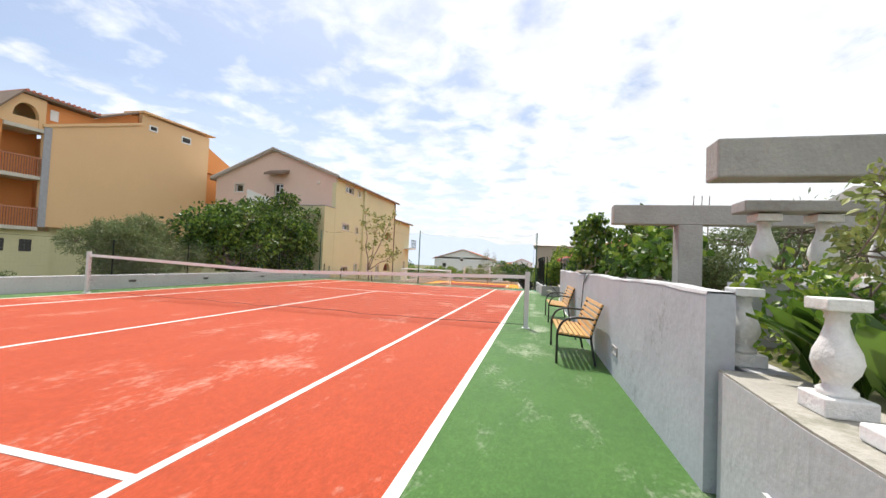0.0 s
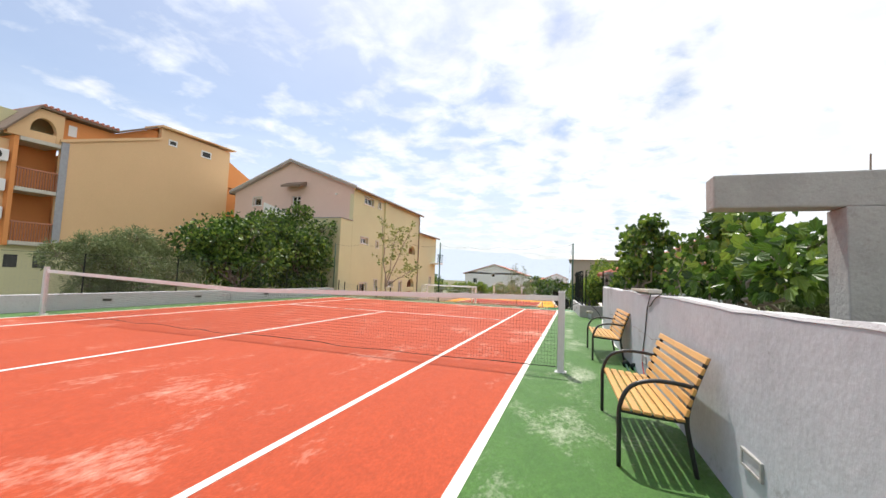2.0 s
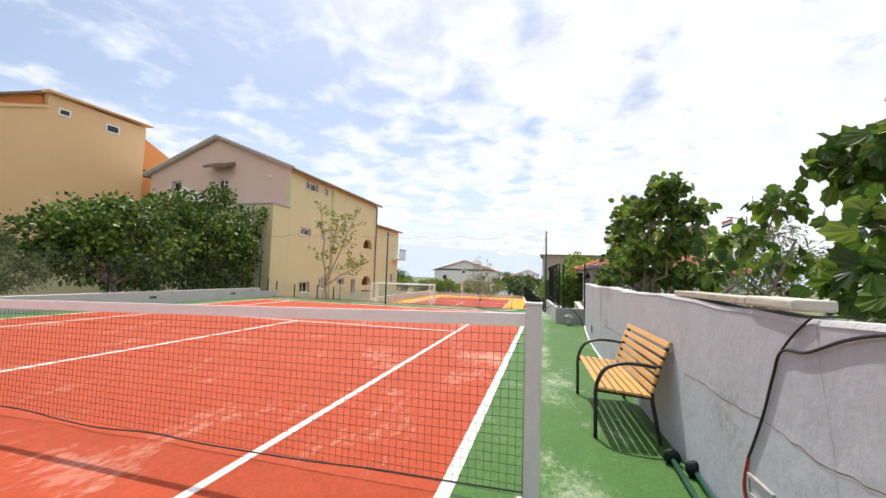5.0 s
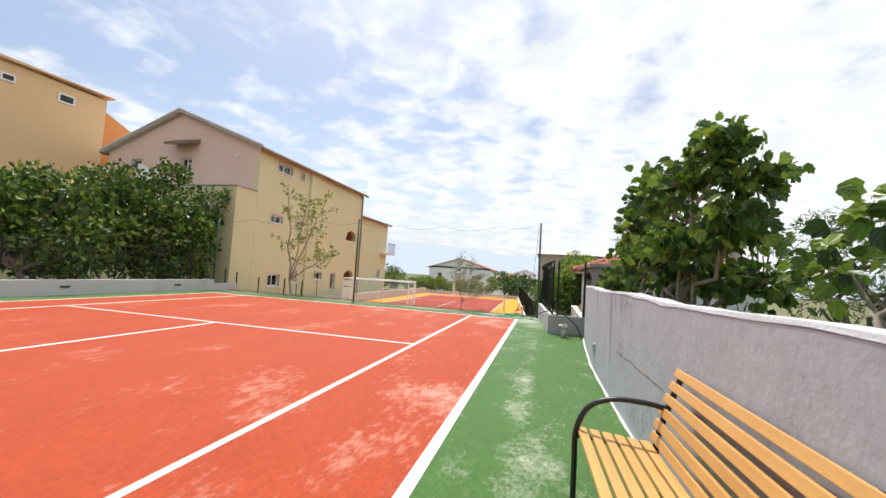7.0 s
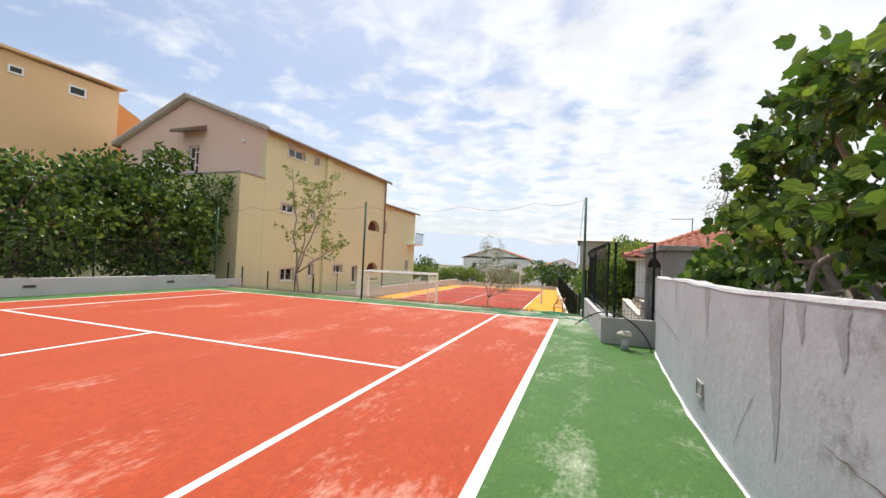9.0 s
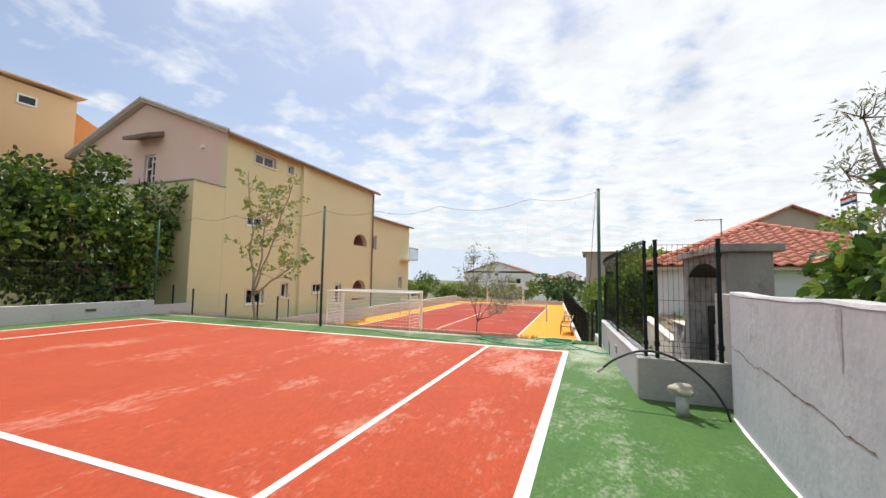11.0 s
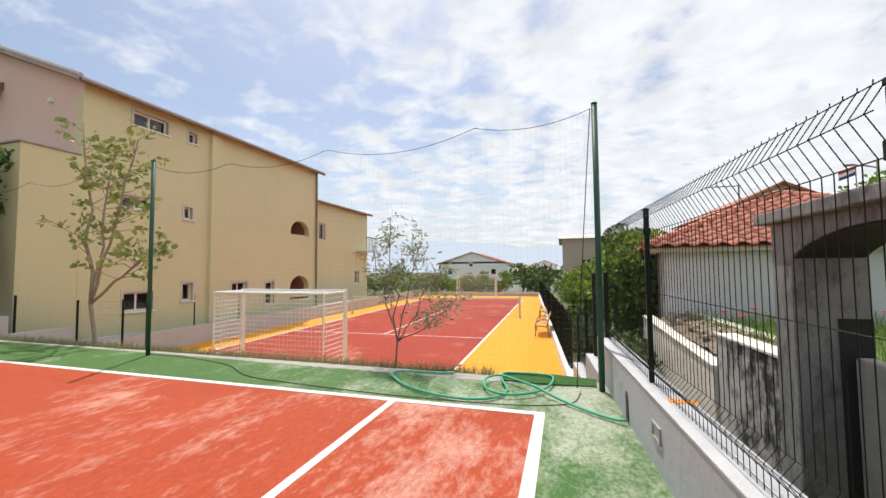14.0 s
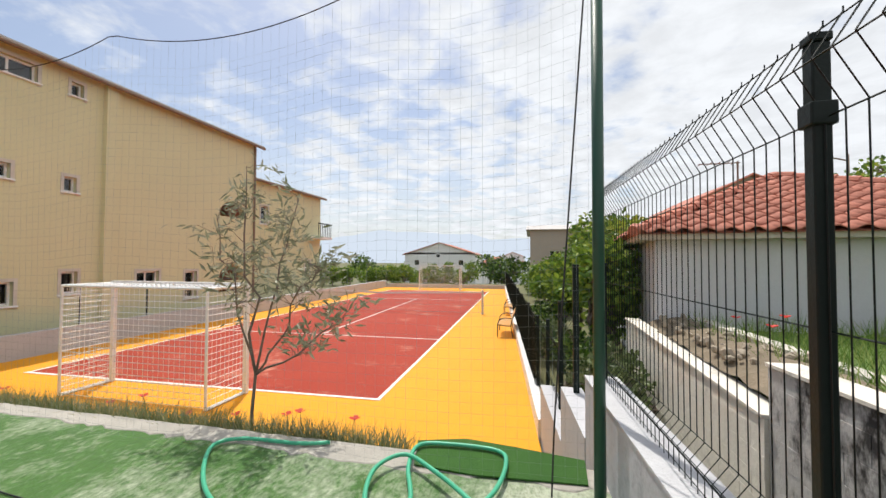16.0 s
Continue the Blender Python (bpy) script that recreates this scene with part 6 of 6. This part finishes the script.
for u in us:
    a, b = net_point(u, 0), Vector((u, net_y(u), net_top(u)))
    tube(bm, [a, b], 0.00045, 3)
for v in levels:
    tube(bm, [net_point(u, v) for u in us[::6]], 0.00045, 3)
tagged(part("netting", bm, NET_GREY, bn, "fine grey green netting"), kind="stuff")
bm = bmesh.new()
tube(bm, [(x, net_y(x), net_top(x)) for x in np.linspace(0.55, -12.0, 150)], 0.0035, 5)
part("top_cord", bm, NET_BLACK, bn)
part("hanging_cord", tubed(spline([(0.53, 12.72, 3.02), (0.47, 12.68, 2.2), (0.40, 12.66, 1.2), (0.35, 12.63, 0.5), (0.33, 12.62, 0.05)], 6), 0.005, 6), NET_BLACK, bn)

# thin fence in front of the yellow house
f4 = thing("wire_fence", "low chicken wire fence with steel posts by the house", "fence", at=Matrix())
hp = [(-12.1, 13.6, 0.9), (-12.2, 14.4, 0.75), (-12.0, 15.6, 0.55), (-10.9, 16.0, 0.55), (-9.9, 15.9, 0.5), (-12.9, 20.0, 0.4), (-12.9, 22.2, 0.5)]
for x, y, zt in hp:
    part("post", tubed([(x, y, -1.2), (x, y, zt)], 0.028, 8), DARK_STEEL, f4)
for (xa, ya, za), (xb, yb, zb) in zip(hp[:5], hp[1:5]):
    bm = bmesh.new()
    L = math.hypot(xb - xa, yb - ya)
    k = max(4, int(L / 0.07))
    cord_grid(bm, [i / k for i in range(k + 1)], [j / 16 for j in range(17)], lambda u, v: Vector((xa + (xb - xa) * u, ya + (yb - ya) * u, -1.0 + (za + (zb - za) * u + 0.95) * v)), 0.0015)
    tagged(part("mesh", bm, NET_GREY, f4), kind="stuff")
# wire fence along the west wall, in front of the bushes
f5 = thing("wire_fence", "thin wire fence standing on the western wall", "fence", at=Matrix())
for y in (-2.2, 0.6, 3.4, 6.2, 9.0, 11.8):
    part("post", tubed([(-12.05, y, 0.44), (-12.05, y, 1.55)], 0.02, 8), DARK_STEEL, f5)
bm = bmesh.new()
cord_grid(bm, [-2.2 + 0.09 * i for i in range(156)], [0.46 + 0.09 * j for j in range(12)], lambda u, v: Vector((-12.05, u, v)), 0.0007)
tagged(part("mesh", bm, NET_GREY, f5), kind="stuff")
part("top_wire", tubed([(-12.05, -2.2, 1.53), (-12.05, 11.8, 1.53)], 0.004, 4), DARK_STEEL, f5)

# ---- gate pier, garden walls ----
pier = thing("gate_arch", "rough concrete garden arch with a flat cap slab", "garden arch", at=Matrix())
AX0, AX1 = 1.87, 2.33
part("jamb", boxed(AX0, AX1, 10.0, 10.2, -1.3, 1.645, bevel=0.012), PIER, pier)
far_jamb = part("jamb", boxed(AX0, AX1, 11.95, 12.25, -1.3, 1.645, bevel=0.012), PIER, pier)
part("soot_patch", boxed(2.13, 2.329, 11.935, 11.949, -1.2, 0.9, bevel=0.003), BLACK_RENDER, far_jamb, "dark lower plaster")
part("sill_wall", boxed(2.20, 2.329, 10.202, 11.93, -1.3, 0.62, bevel=0.02), STONE, pier, "low rough stone breast wall")


def arch_z(y):
    return 1.36 + 0.19 * max(0.0, math.sin(math.pi * (y - 10.2) / 1.75)) ** 0.7


ya = [10.202 + 1.746 * i / 24 for i in range(25)]
ptsa = [(ya[0], 1.645)] + [(y, arch_z(y)) for y in ya] + [(ya[-1], 1.645)]
bm = bmesh.new()
lo = [bm.verts.new((AX0 + 0.004, y, z)) for y, z in ptsa]
hi = [bm.verts.new((AX1 - 0.004, y, z)) for y, z in ptsa]
bm.faces.new(lo)
bm.faces.new(hi[::-1])
for k in range(len(ptsa)):
    bm.faces.new((lo[k], hi[k], hi[(k + 1) % len(ptsa)], lo[(k + 1) % len(ptsa)]))
lintel = part("lintel", bm, PIER, pier)
# near black lining close under the curve of the lintel
bm = bmesh.new()
prev_ = None
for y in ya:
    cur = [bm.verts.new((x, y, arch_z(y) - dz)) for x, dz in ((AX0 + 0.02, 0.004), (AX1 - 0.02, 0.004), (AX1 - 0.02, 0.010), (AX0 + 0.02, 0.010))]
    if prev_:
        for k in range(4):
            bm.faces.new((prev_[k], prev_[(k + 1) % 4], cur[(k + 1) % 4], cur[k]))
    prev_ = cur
part("soffit", bm, BLACK_RENDER, lintel, "near black underside of the arch")
part("cap", boxed(1.80, 2.42, 9.93, 12.38, 1.648, 1.745, bevel=0.012), PIER, pier, "flat overhanging concrete cap slab")
structure("wall_path", prism(bmesh.new(), [(1.73, 9.05), (1.865, 9.05), (1.865, 9.98), (1.75, 9.98)], -0.3, 1.15), CONCRETE, "rough unpainted end of the grey wall", "wall")


def block_wall(name, a, b, z0, za, zb, thick, label, material, cap=True):
    """A wall of concrete blocks from a to b with a sloping top."""
    a, b = Vector((*a, 0)), Vector((*b, 0))
    d = b - a
    L = d.length
    d.normalize()
    sd = Vector((-d.y, d.x, 0)) * thick
    bm = bmesh.new()
    prism(bm, [a[:2], b[:2], (b + sd)[:2], (a + sd)[:2]], z0, [za, zb, zb, za])
    w = structure(name, bm, material, label, "wall")
    bl = bmesh.new()
    box(bl, 0.003, 0.377, -0.02, 0.003, 0.003, 0.187, bevel=0.0015)
    me = bpy.data.meshes.new("block")
    bl.to_mesh(me)
    bl.free()
    me.materials.append(material)
    rot = math.degrees(math.atan2(d.y, d.x))
    row = 0
    z = z0 + 0.05
    while z < max(za, zb):
        u = -0.2 * (row % 2)
        while u + 0.4 < L:
            if u >= 0 and z + 0.19 < za + (zb - za) * (u + 0.2) / L - 0.01:
                p = a + d * u
                o = new("block", me)
                o.parent = w
                o.matrix_basis = pose(p.x, p.y, z, 0, 0, rot)
            u += 0.4
        z += 0.19
        row += 1
    if cap:
        n = Vector((0, 0, 0.02))
        bm = bmesh.new()
        o = sd.normalized() * 0.02
        prism(bm, [(a - o)[:2], (b - o)[:2], (b + sd + o)[:2], (a + sd + o)[:2]], 0, 0.025)
        for v in bm.verts:
            f = (Vector((v.co.x, v.co.y, 0)) - a).dot(d) / L
            v.co.z += za + (zb - za) * f + 0.003
        part("cap", bm, BLOCK, w)
    return w


block_wall("garden_wall", (2.0, 14.21), (1.99, 18.9), -1.3, 0.0, 0.12, -0.2, "pale concrete block garden wall with a smooth cap", BLOCK)
block_wall("garden_wall", (2.10, 12.26), (2.03, 14.2), -1.3, 0.44, 0.42, -0.2, "taller block garden wall with dark stains", BLOCK_STAINED)
rs = random.Random(9)


def rock(bm, c, r, seed):
    q = random.Random(seed)
    bmesh.ops.create_icosphere(bm, subdivisions=1, radius=r, matrix=Matrix.Translation(c) @ pose(0, 0, 0, q.uniform(0, 90), q.uniform(0, 90), q.uniform(0, 90)) @ Matrix.Diagonal((1.3, 1.0, 0.7, 1)))
    return bm


structure("garden_mound", grid_sheet(2.16, 3.15, 14.25, 18.3, 14, 46, lambda x, y: 0.10 + 0.16 * max(0.0, math.sin(math.pi * (x - 2.16) / 0.99)) ** 0.8 + 0.05 * noise.noise((x * 4, y * 4, 0.3))), EARTH, "brown earth mound with broken stones behind the garden wall", "earth")
rub = thing("rubble", "scattered brownish broken stones on the earth mound", "stones", at=Matrix())
for i in range(60):
    part("stone", rock(bmesh.new(), (rs.uniform(2.25, 3.05), rs.uniform(15.2, 18.2), 0.20 + rs.uniform(0, 0.07)), rs.uniform(0.03, 0.085), i), EARTH_STONE, rub)
structure("garden_step", prism(bmesh.new(), [(2.75, 17.8), (2.95, 18.0), (3.4, 14.8), (3.2, 14.7)], -0.2, [0.32, 0.32, 0.18, 0.18]), PALE_CONCRETE, "narrow pale concrete edging in the garden", "edging")
structure("garden_soil_east", prism(bmesh.new(), [(1.86, -3.2), (30, -3.2), (30, 11.9), (2.7, 11.4), (2.3, 9.0), (1.70, 9.0)], -1.3, [0.3, 0.3, -0.2, -0.2, 0.0, 0.3]), SOIL, "overgrown garden soil behind the wall", "soil")

# ---- small things by the wall ----
# stone on a stub of pipe
st = thing("pipe_stub", "grey pipe stub with a rough stone lid", "pipe", at=Matrix())
part("pipe", tubed([(1.19, 8.86, 0.0), (1.19, 8.86, 0.19)], 0.055, 14), GREY_WALL, st, smooth=True)
bm = bmesh.new()
bmesh.ops.create_icosphere(bm, subdivisions=3, radius=1.0)
for v in bm.verts:
    k = 1 + 0.22 * noise.noise(v.co * 1.6) + 0.08 * noise.noise(v.co * 5)
    v.co = Vector((v.co.x * 0.115 * k, v.co.y * 0.095 * k, max(v.co.z, -0.55) * 0.07 * k)) + Vector((1.19, 8.86, 0.235))
part("stone_lid", bm, STONE, st, "rough pale stone")
hs = thing("hose", "black irrigation hose arching over the turf", "hose", at=Matrix())
part("tube", tubed(spline([(0.50, 8.95, 0.36), (0.56, 8.98, 0.41), (0.65, 9.0, 0.47), (0.80, 9.02, 0.54), (0.96, 9.03, 0.56), (1.13, 9.02, 0.52), (1.30, 8.99, 0.42), (1.45, 8.93, 0.27), (1.53, 8.86, 0.12), (1.56, 8.82, 0.0)], 8), 0.012, 10), HOSE_BLACK, hs, smooth=True)
part("nozzle", tubed([(0.505, 8.952, 0.364), (0.45, 8.93, 0.325)], 0.017, 10), STONE, hs, "pale worn hose nozzle")

# green hose in loops
hg = thing("hose", "green garden hose lying in loops on the turf", "hose", at=Matrix())
loop = [(-1.05, 12.96, 0.03), (-1.25, 12.9, 0.03), (-1.63, 12.88, 0.03), (-1.76, 12.76, 0.03), (-1.62, 12.52, 0.03), (-1.38, 12.28, 0.03), (-1.05, 12.1, 0.03), (-0.72, 12.04, 0.03), (-0.45, 12.14, 0.03),
        (-0.35, 12.42, 0.03), (-0.45, 12.75, 0.05), (-0.46, 13.02, 0.05), (-0.26, 13.08, 0.05), (0.03, 13.06, 0.05), (0.09, 12.9, 0.05), (0.04, 12.58, 0.05), (-0.11, 12.33, 0.05), (-0.34, 12.22, 0.05), (-0.54, 12.34, 0.05),
        (-0.62, 12.66, 0.06), (-0.50, 12.84, 0.07), (-0.28, 12.69, 0.07), (-0.06, 12.47, 0.07), (0.16, 12.24, 0.04), (0.38, 12.02, 0.03), (0.58, 11.86, 0.03), (0.67, 11.80, 0.05)]
part("tube", tubed(spline(loop, 10), 0.013, 10), HOSE_GREEN, hg, smooth=True)
cb = thing("cable", "thin black cable lying along the baseline", "cable", at=Matrix())
part("wire", tubed(spline([(0.36, 12.62, 0.012), (0.30, 12.3, 0.012), (0.12, 12.14, 0.012), (-0.4, 12.02, 0.012), (-1.5, 12.0, 0.012), (-2.6, 12.08, 0.012), (-3.4, 12.2, 0.012), (-4.1, 12.6, 0.012), (-5.0, 12.8, 0.012), (-5.8, 12.84, 0.012)], 8), 0.0045, 6), HOSE_BLACK, cb, smooth=True)
# loose strip of turf over the edge
mt = bmesh.new()
prism(mt, [(-0.44, 12.83), (-0.08, 12.80), (0.53, 12.84), (0.545, 13.10), (0.14, 13.17), (-0.19, 13.22), (-0.50, 13.13)], 0.013, [0.024, 0.022, 0.022, 0.03, 0.035, 0.035, 0.03])
mesh = tagged(mesh_ob("turf_mat", mt, TURF_DARK), "loose dark green turf strip over the edge", "turf mat")

# vents and boxes in the walls


def wall_box(label, x, y, z, w, h, turn, mouth):
    v = thing("wall_vent", label, "vent", "vents in the walls", at=pose(x, y, z, 0, 0, turn))
    bm = bmesh.new()
    for a in ((-w / 2, -w / 2 + 0.015, -h / 2, h / 2), (w / 2 - 0.015, w / 2, -h / 2, h / 2), (-w / 2 + 0.015, w / 2 - 0.015, -h / 2, -h / 2 + 0.015), (-w / 2 + 0.015, w / 2 - 0.015, h / 2 - 0.015, h / 2)):
        box(bm, -0.012, 0.01, a[0], a[1], a[2], a[3])
    part("frame", bm, CONCRETE, v)
    part("cover", boxed(-0.004, 0.008, -w / 2 + 0.016, w / 2 - 0.016, -h / 2 + 0.016, h / 2 - 0.016), mouth, v)


wall_box("small grey metal vent in the rendered wall", rw_x(-4.0) - 0.004, -4.0, 0.33, 0.24, 0.10, 2, GREY_WALL)
wall_box("small grey metal vent in the rendered wall", rw_x(-0.73) - 0.004, -0.73, 0.31, 0.21, 0.10, 2, GREY_WALL)
wall_box("small grey metal vent in the rendered wall", rw_x(5.68) - 0.004, 5.68, 0.32, 0.17, 0.13, -1, CONCRETE)
for y in (1.2, 4.2, 7.6, 11.2):
    wall_box("small grey vent in the low western wall", -11.945, y, 0.24, 0.26, 0.09, 180, DARK_FILL)
gr = thing("vent_grille", "slatted pale vent grille in the planter wall", "vent", at=Matrix())
for k in range(9):
    part("slat", boxed(1.648, 1.668, -7.52, -7.12, 0.17 + k * 0.022, 0.182 + k * 0.022), ALU, gr)
hole = thing("wall_opening", "small dark arched drain opening in the low wall", "drain", at=Matrix())
bm = bmesh.new()
ptsh = [(-0.055, 0.02), (0.055, 0.02), (0.055, 0.20), (0.035, 0.245), (0, 0.26), (-0.035, 0.245), (-0.055, 0.20)]
lo = [bm.verts.new((-0.006, y, z)) for y, z in ptsh]
hi = [bm.verts.new((0.02, y, z)) for y, z in ptsh]
bm.faces.new(lo)
bm.faces.new(hi[::-1])
for k in range(len(ptsh)):
    bm.faces.new((lo[k], hi[k], hi[(k + 1) % len(ptsh)], lo[(k + 1) % len(ptsh)]))
# solid dark plug; the shade of the hole is its colour
part("mouth", placed(bm, Matrix.Translation((0.696, 11.9, 0.0))), DARK_FILL, hole)
wall_box("small grey vent in the low fence wall", 0.752, 11.05, 0.25, 0.16, 0.10, 3.9, GREY_WALL)
structure("paint_mark", boxed(0.82, 0.98, 11.0, 11.08, 0.457, 0.459), ORANGE_PAINT, "orange paint mark on the wall top", "paint mark")

# cable over the wall, plank and block on it
wc = thing("cable", "black and red power cable hanging down the wall", "cable", at=Matrix())
def down_wall(pts, per=8):
    """A lead lying on the face of the wall, from (along, height) pairs."""
    return spline([(rw_x(y) - 0.008, y, z) for y, z in pts], per)


part("black_lead", tubed([(1.72, -1.70, 1.2), (1.62, -1.66, 1.2)] + down_wall([(-1.62, 1.19), (-1.447, 1.16), (-1.30, 1.12), (-1.10, 1.045), (-0.93, 1.02), (-0.86, 0.90), (-0.77, 0.70), (-0.67, 0.52), (-0.615, 0.43)]), 0.0065, 8), HOSE_BLACK, wc, smooth=True)
part("second_lead", tubed(down_wall([(-0.93, 1.025), (-1.0, 1.09), (-1.08, 1.15), (-1.15, 1.195)], 6) + [(1.66, -1.2, 1.2)], 0.005, 8), HOSE_BLACK, wc, smooth=True)
part("red_lead", tubed(down_wall([(-0.615, 0.43), (-0.568, 0.27), (-0.62, 0.17), (-0.742, 0.09), (-0.86, 0.02)]), 0.0075, 8), CABLE_RED, wc, "red cable end", smooth=True)
tagged(mesh_ob("plank", boxed(1.535, 1.68, -0.62, 0.555, 1.205, 1.245, bevel=0.006), STONE), "weathered board lying on the wall top", "board")
tagged(mesh_ob("concrete_block", boxed(1.53, 1.69, -1.05, -0.635, 1.205, 1.255, bevel=0.012), PALE_CONCRETE), "pale concrete block lying on the wall top", "block")
# two green poles with round feet lying by the wall
for x0, y0, x1, y1 in ((1.43, 0.22, 1.38, -1.55), (1.52, 0.05, 1.46, -1.6)):
    gp = thing("pole", "dark green pole with round foot lying by the wall", "pole", "poles on the turf", at=Matrix())
    part("shaft", tubed([(x0, y0, 0.045), (x1, y1, 0.02)], 0.016, 10), POLE_GREEN, gp, smooth=True)
    part("foot", tubed([(x0, y0 + 0.01, 0.055), (x0, y0 + 0.05, 0.056)], 0.055, 16), DARK_STEEL, gp, smooth=True)

# ---- balustrade and pergola ----
PROFILE = [(0.056, 0.09), (0.058, 0.115), (0.037, 0.135), (0.043, 0.16), (0.063, 0.20), (0.073, 0.25), (0.067, 0.30), (0.048, 0.36), (0.035, 0.42), (0.031, 0.455), (0.038, 0.465), (0.033, 0.48), (0.044, 0.50)]


def baluster(at, wide, tall, label):
    b = thing("baluster", label, "baluster", "balusters of the terrace", at=at)
    part("plinth", boxed(-0.078 * wide, 0.078 * wide, -0.078 * wide, 0.078 * wide, 0, 0.09 * tall, bevel=0.008), STONE_WHITE, b)
    part("shaft", lathe(bmesh.new(), [(r * wide, z * tall) for r, z in PROFILE], 24), STONE_WHITE, b, smooth=True)
    part("capital", boxed(-0.066 * wide, 0.066 * wide, -0.066 * wide, 0.066 * wide, 0.50 * tall, 0.56 * tall, bevel=0.006), STONE_WHITE, b, "square capital with grey mortar")
    return b


baluster(pose(1.93, -6.27, 0.735), 1.15, 0.82, "white cast stone baluster on the planter wall")
baluster(pose(1.885, -7.15, 0.735), 1.12, 0.82, "white cast stone baluster on the planter wall")
structure("ledge_piece", boxed(1.77, 2.08, -7.95, -7.45, 0.737, 0.80, bevel=0.01), WHITE_PAINT, "loose white cap stone on the ledge", "cap stone")
pg = thing("pergola", "concrete pergola with bare beams and square columns", "pergola", at=Matrix())
for y, tip in ((-2.87, 1.71), (-5.93, 1.86)):
    part("beam", boxed(tip, 9.0, y - 0.11, y + 0.11, 1.955, 2.232, bevel=0.015), CONCRETE, pg)
    part("column", boxed(2.53 + (1.0 if y < -5 else 0), 2.82 + (1.0 if y < -5 else 0), y - 0.13, y + 0.13, 0.2, 1.953, bevel=0.01), CONCRETE, pg)
for x in (2.74, 2.84, 2.93):
    part("rebar", tubed([(x, -2.87, 2.232), (x + 0.005, -2.87, 2.38)], 0.006, 6), ROOF_EDGE, pg)
up = structure("terrace_wall", boxed(2.42, 9.0, -4.98, -4.78, 0.0, 1.22), GREY_WALL, "low rendered wall of the upper terrace", "wall")
for x in (2.66, 3.10, 3.54, 3.98, 4.42):
    baluster(pose(x, -4.88, 1.22), 1.45, 1.10, "white cast stone baluster under the terrace rail")
structure("terrace_rail", boxed(2.45, 9.0, -5.02, -4.74, 1.868, 1.97, bevel=0.012), CONCRETE, "grey concrete handrail slab on balusters", "rail")

def utility_pole(x, y, top):
    p = thing("utility_pole", "thin grey street pole with a lamp arm far behind the garden", "pole", at=Matrix())
    part("mast", tubed([(x, y, -1.5), (x, y, top)], 0.09, 8, taper=0.06), ROOF_EDGE, p, smooth=True)
    arm = part("arm", tubed(spline([(x, y, top - 0.35), (x - 0.5, y, top - 0.2), (x - 1.1, y, top - 0.1)], 4), 0.04, 6), ROOF_EDGE, p, smooth=True)
    part("lamp_head", boxed(x - 1.45, x - 1.05, y - 0.1, y + 0.1, top - 0.16, top - 0.06, bevel=0.02), ROOF_EDGE, arm)
    return p


def aerial(x, y, z0, z1):
    a = thing("roof_aerial", "thin metal television aerial on the tiled roof", "aerial", at=Matrix())
    part("mast", tubed([(x, y, z0), (x, y, z1)], 0.018, 6), ROOF_EDGE, a)
    boom = part("boom", tubed([(x - 0.75, y, z1 - 0.03), (x + 0.05, y, z1 - 0.03)], 0.012, 6), ROOF_EDGE, a)
    for k in range(5):
        part("rod", tubed([(x - 0.7 + k * 0.16, y - 0.18, z1 - 0.03), (x - 0.7 + k * 0.16, y + 0.18, z1 - 0.03)], 0.007, 5), ROOF_EDGE, boom)
    return a


def flag(x, y, z0, z1):
    f = thing("flag", "small red and white flag on a thin pole", "flag", at=Matrix())
    part("pole", tubed([(x, y, z0), (x, y, z1)], 0.025, 6), ROOF_EDGE, f)
    for name, mt_, k in (("red_band", POPPY, 0), ("white_band", WHITE_PAINT, 1), ("blue_band", NAVY, 2)):
        bm = bmesh.new()
        prev = None
        for q in range(7):
            u = -0.75 * q / 6
            w = 0.06 * math.sin(q * 1.1)
            cur = [bm.verts.new((x + u, y + w + o, z1 - 0.05 - 0.17 * (k + e) - 0.05 * q)) for o, e in ((-0.006, 0), (0.006, 0), (0.006, 1), (-0.006, 1))]
            if prev:
                for c in range(4):
                    bm.faces.new((prev[c], prev[(c + 1) % 4], cur[(c + 1) % 4], cur[c]))
            prev = cur
        part(name, bm, mt_, f)
    return f


in_place += [utility_pole(16.8, 35.5, 6.95), aerial(4.55, 20.0, 2.4, 3.35), flag(15.55, 35.0, -1.5, 6.75)]

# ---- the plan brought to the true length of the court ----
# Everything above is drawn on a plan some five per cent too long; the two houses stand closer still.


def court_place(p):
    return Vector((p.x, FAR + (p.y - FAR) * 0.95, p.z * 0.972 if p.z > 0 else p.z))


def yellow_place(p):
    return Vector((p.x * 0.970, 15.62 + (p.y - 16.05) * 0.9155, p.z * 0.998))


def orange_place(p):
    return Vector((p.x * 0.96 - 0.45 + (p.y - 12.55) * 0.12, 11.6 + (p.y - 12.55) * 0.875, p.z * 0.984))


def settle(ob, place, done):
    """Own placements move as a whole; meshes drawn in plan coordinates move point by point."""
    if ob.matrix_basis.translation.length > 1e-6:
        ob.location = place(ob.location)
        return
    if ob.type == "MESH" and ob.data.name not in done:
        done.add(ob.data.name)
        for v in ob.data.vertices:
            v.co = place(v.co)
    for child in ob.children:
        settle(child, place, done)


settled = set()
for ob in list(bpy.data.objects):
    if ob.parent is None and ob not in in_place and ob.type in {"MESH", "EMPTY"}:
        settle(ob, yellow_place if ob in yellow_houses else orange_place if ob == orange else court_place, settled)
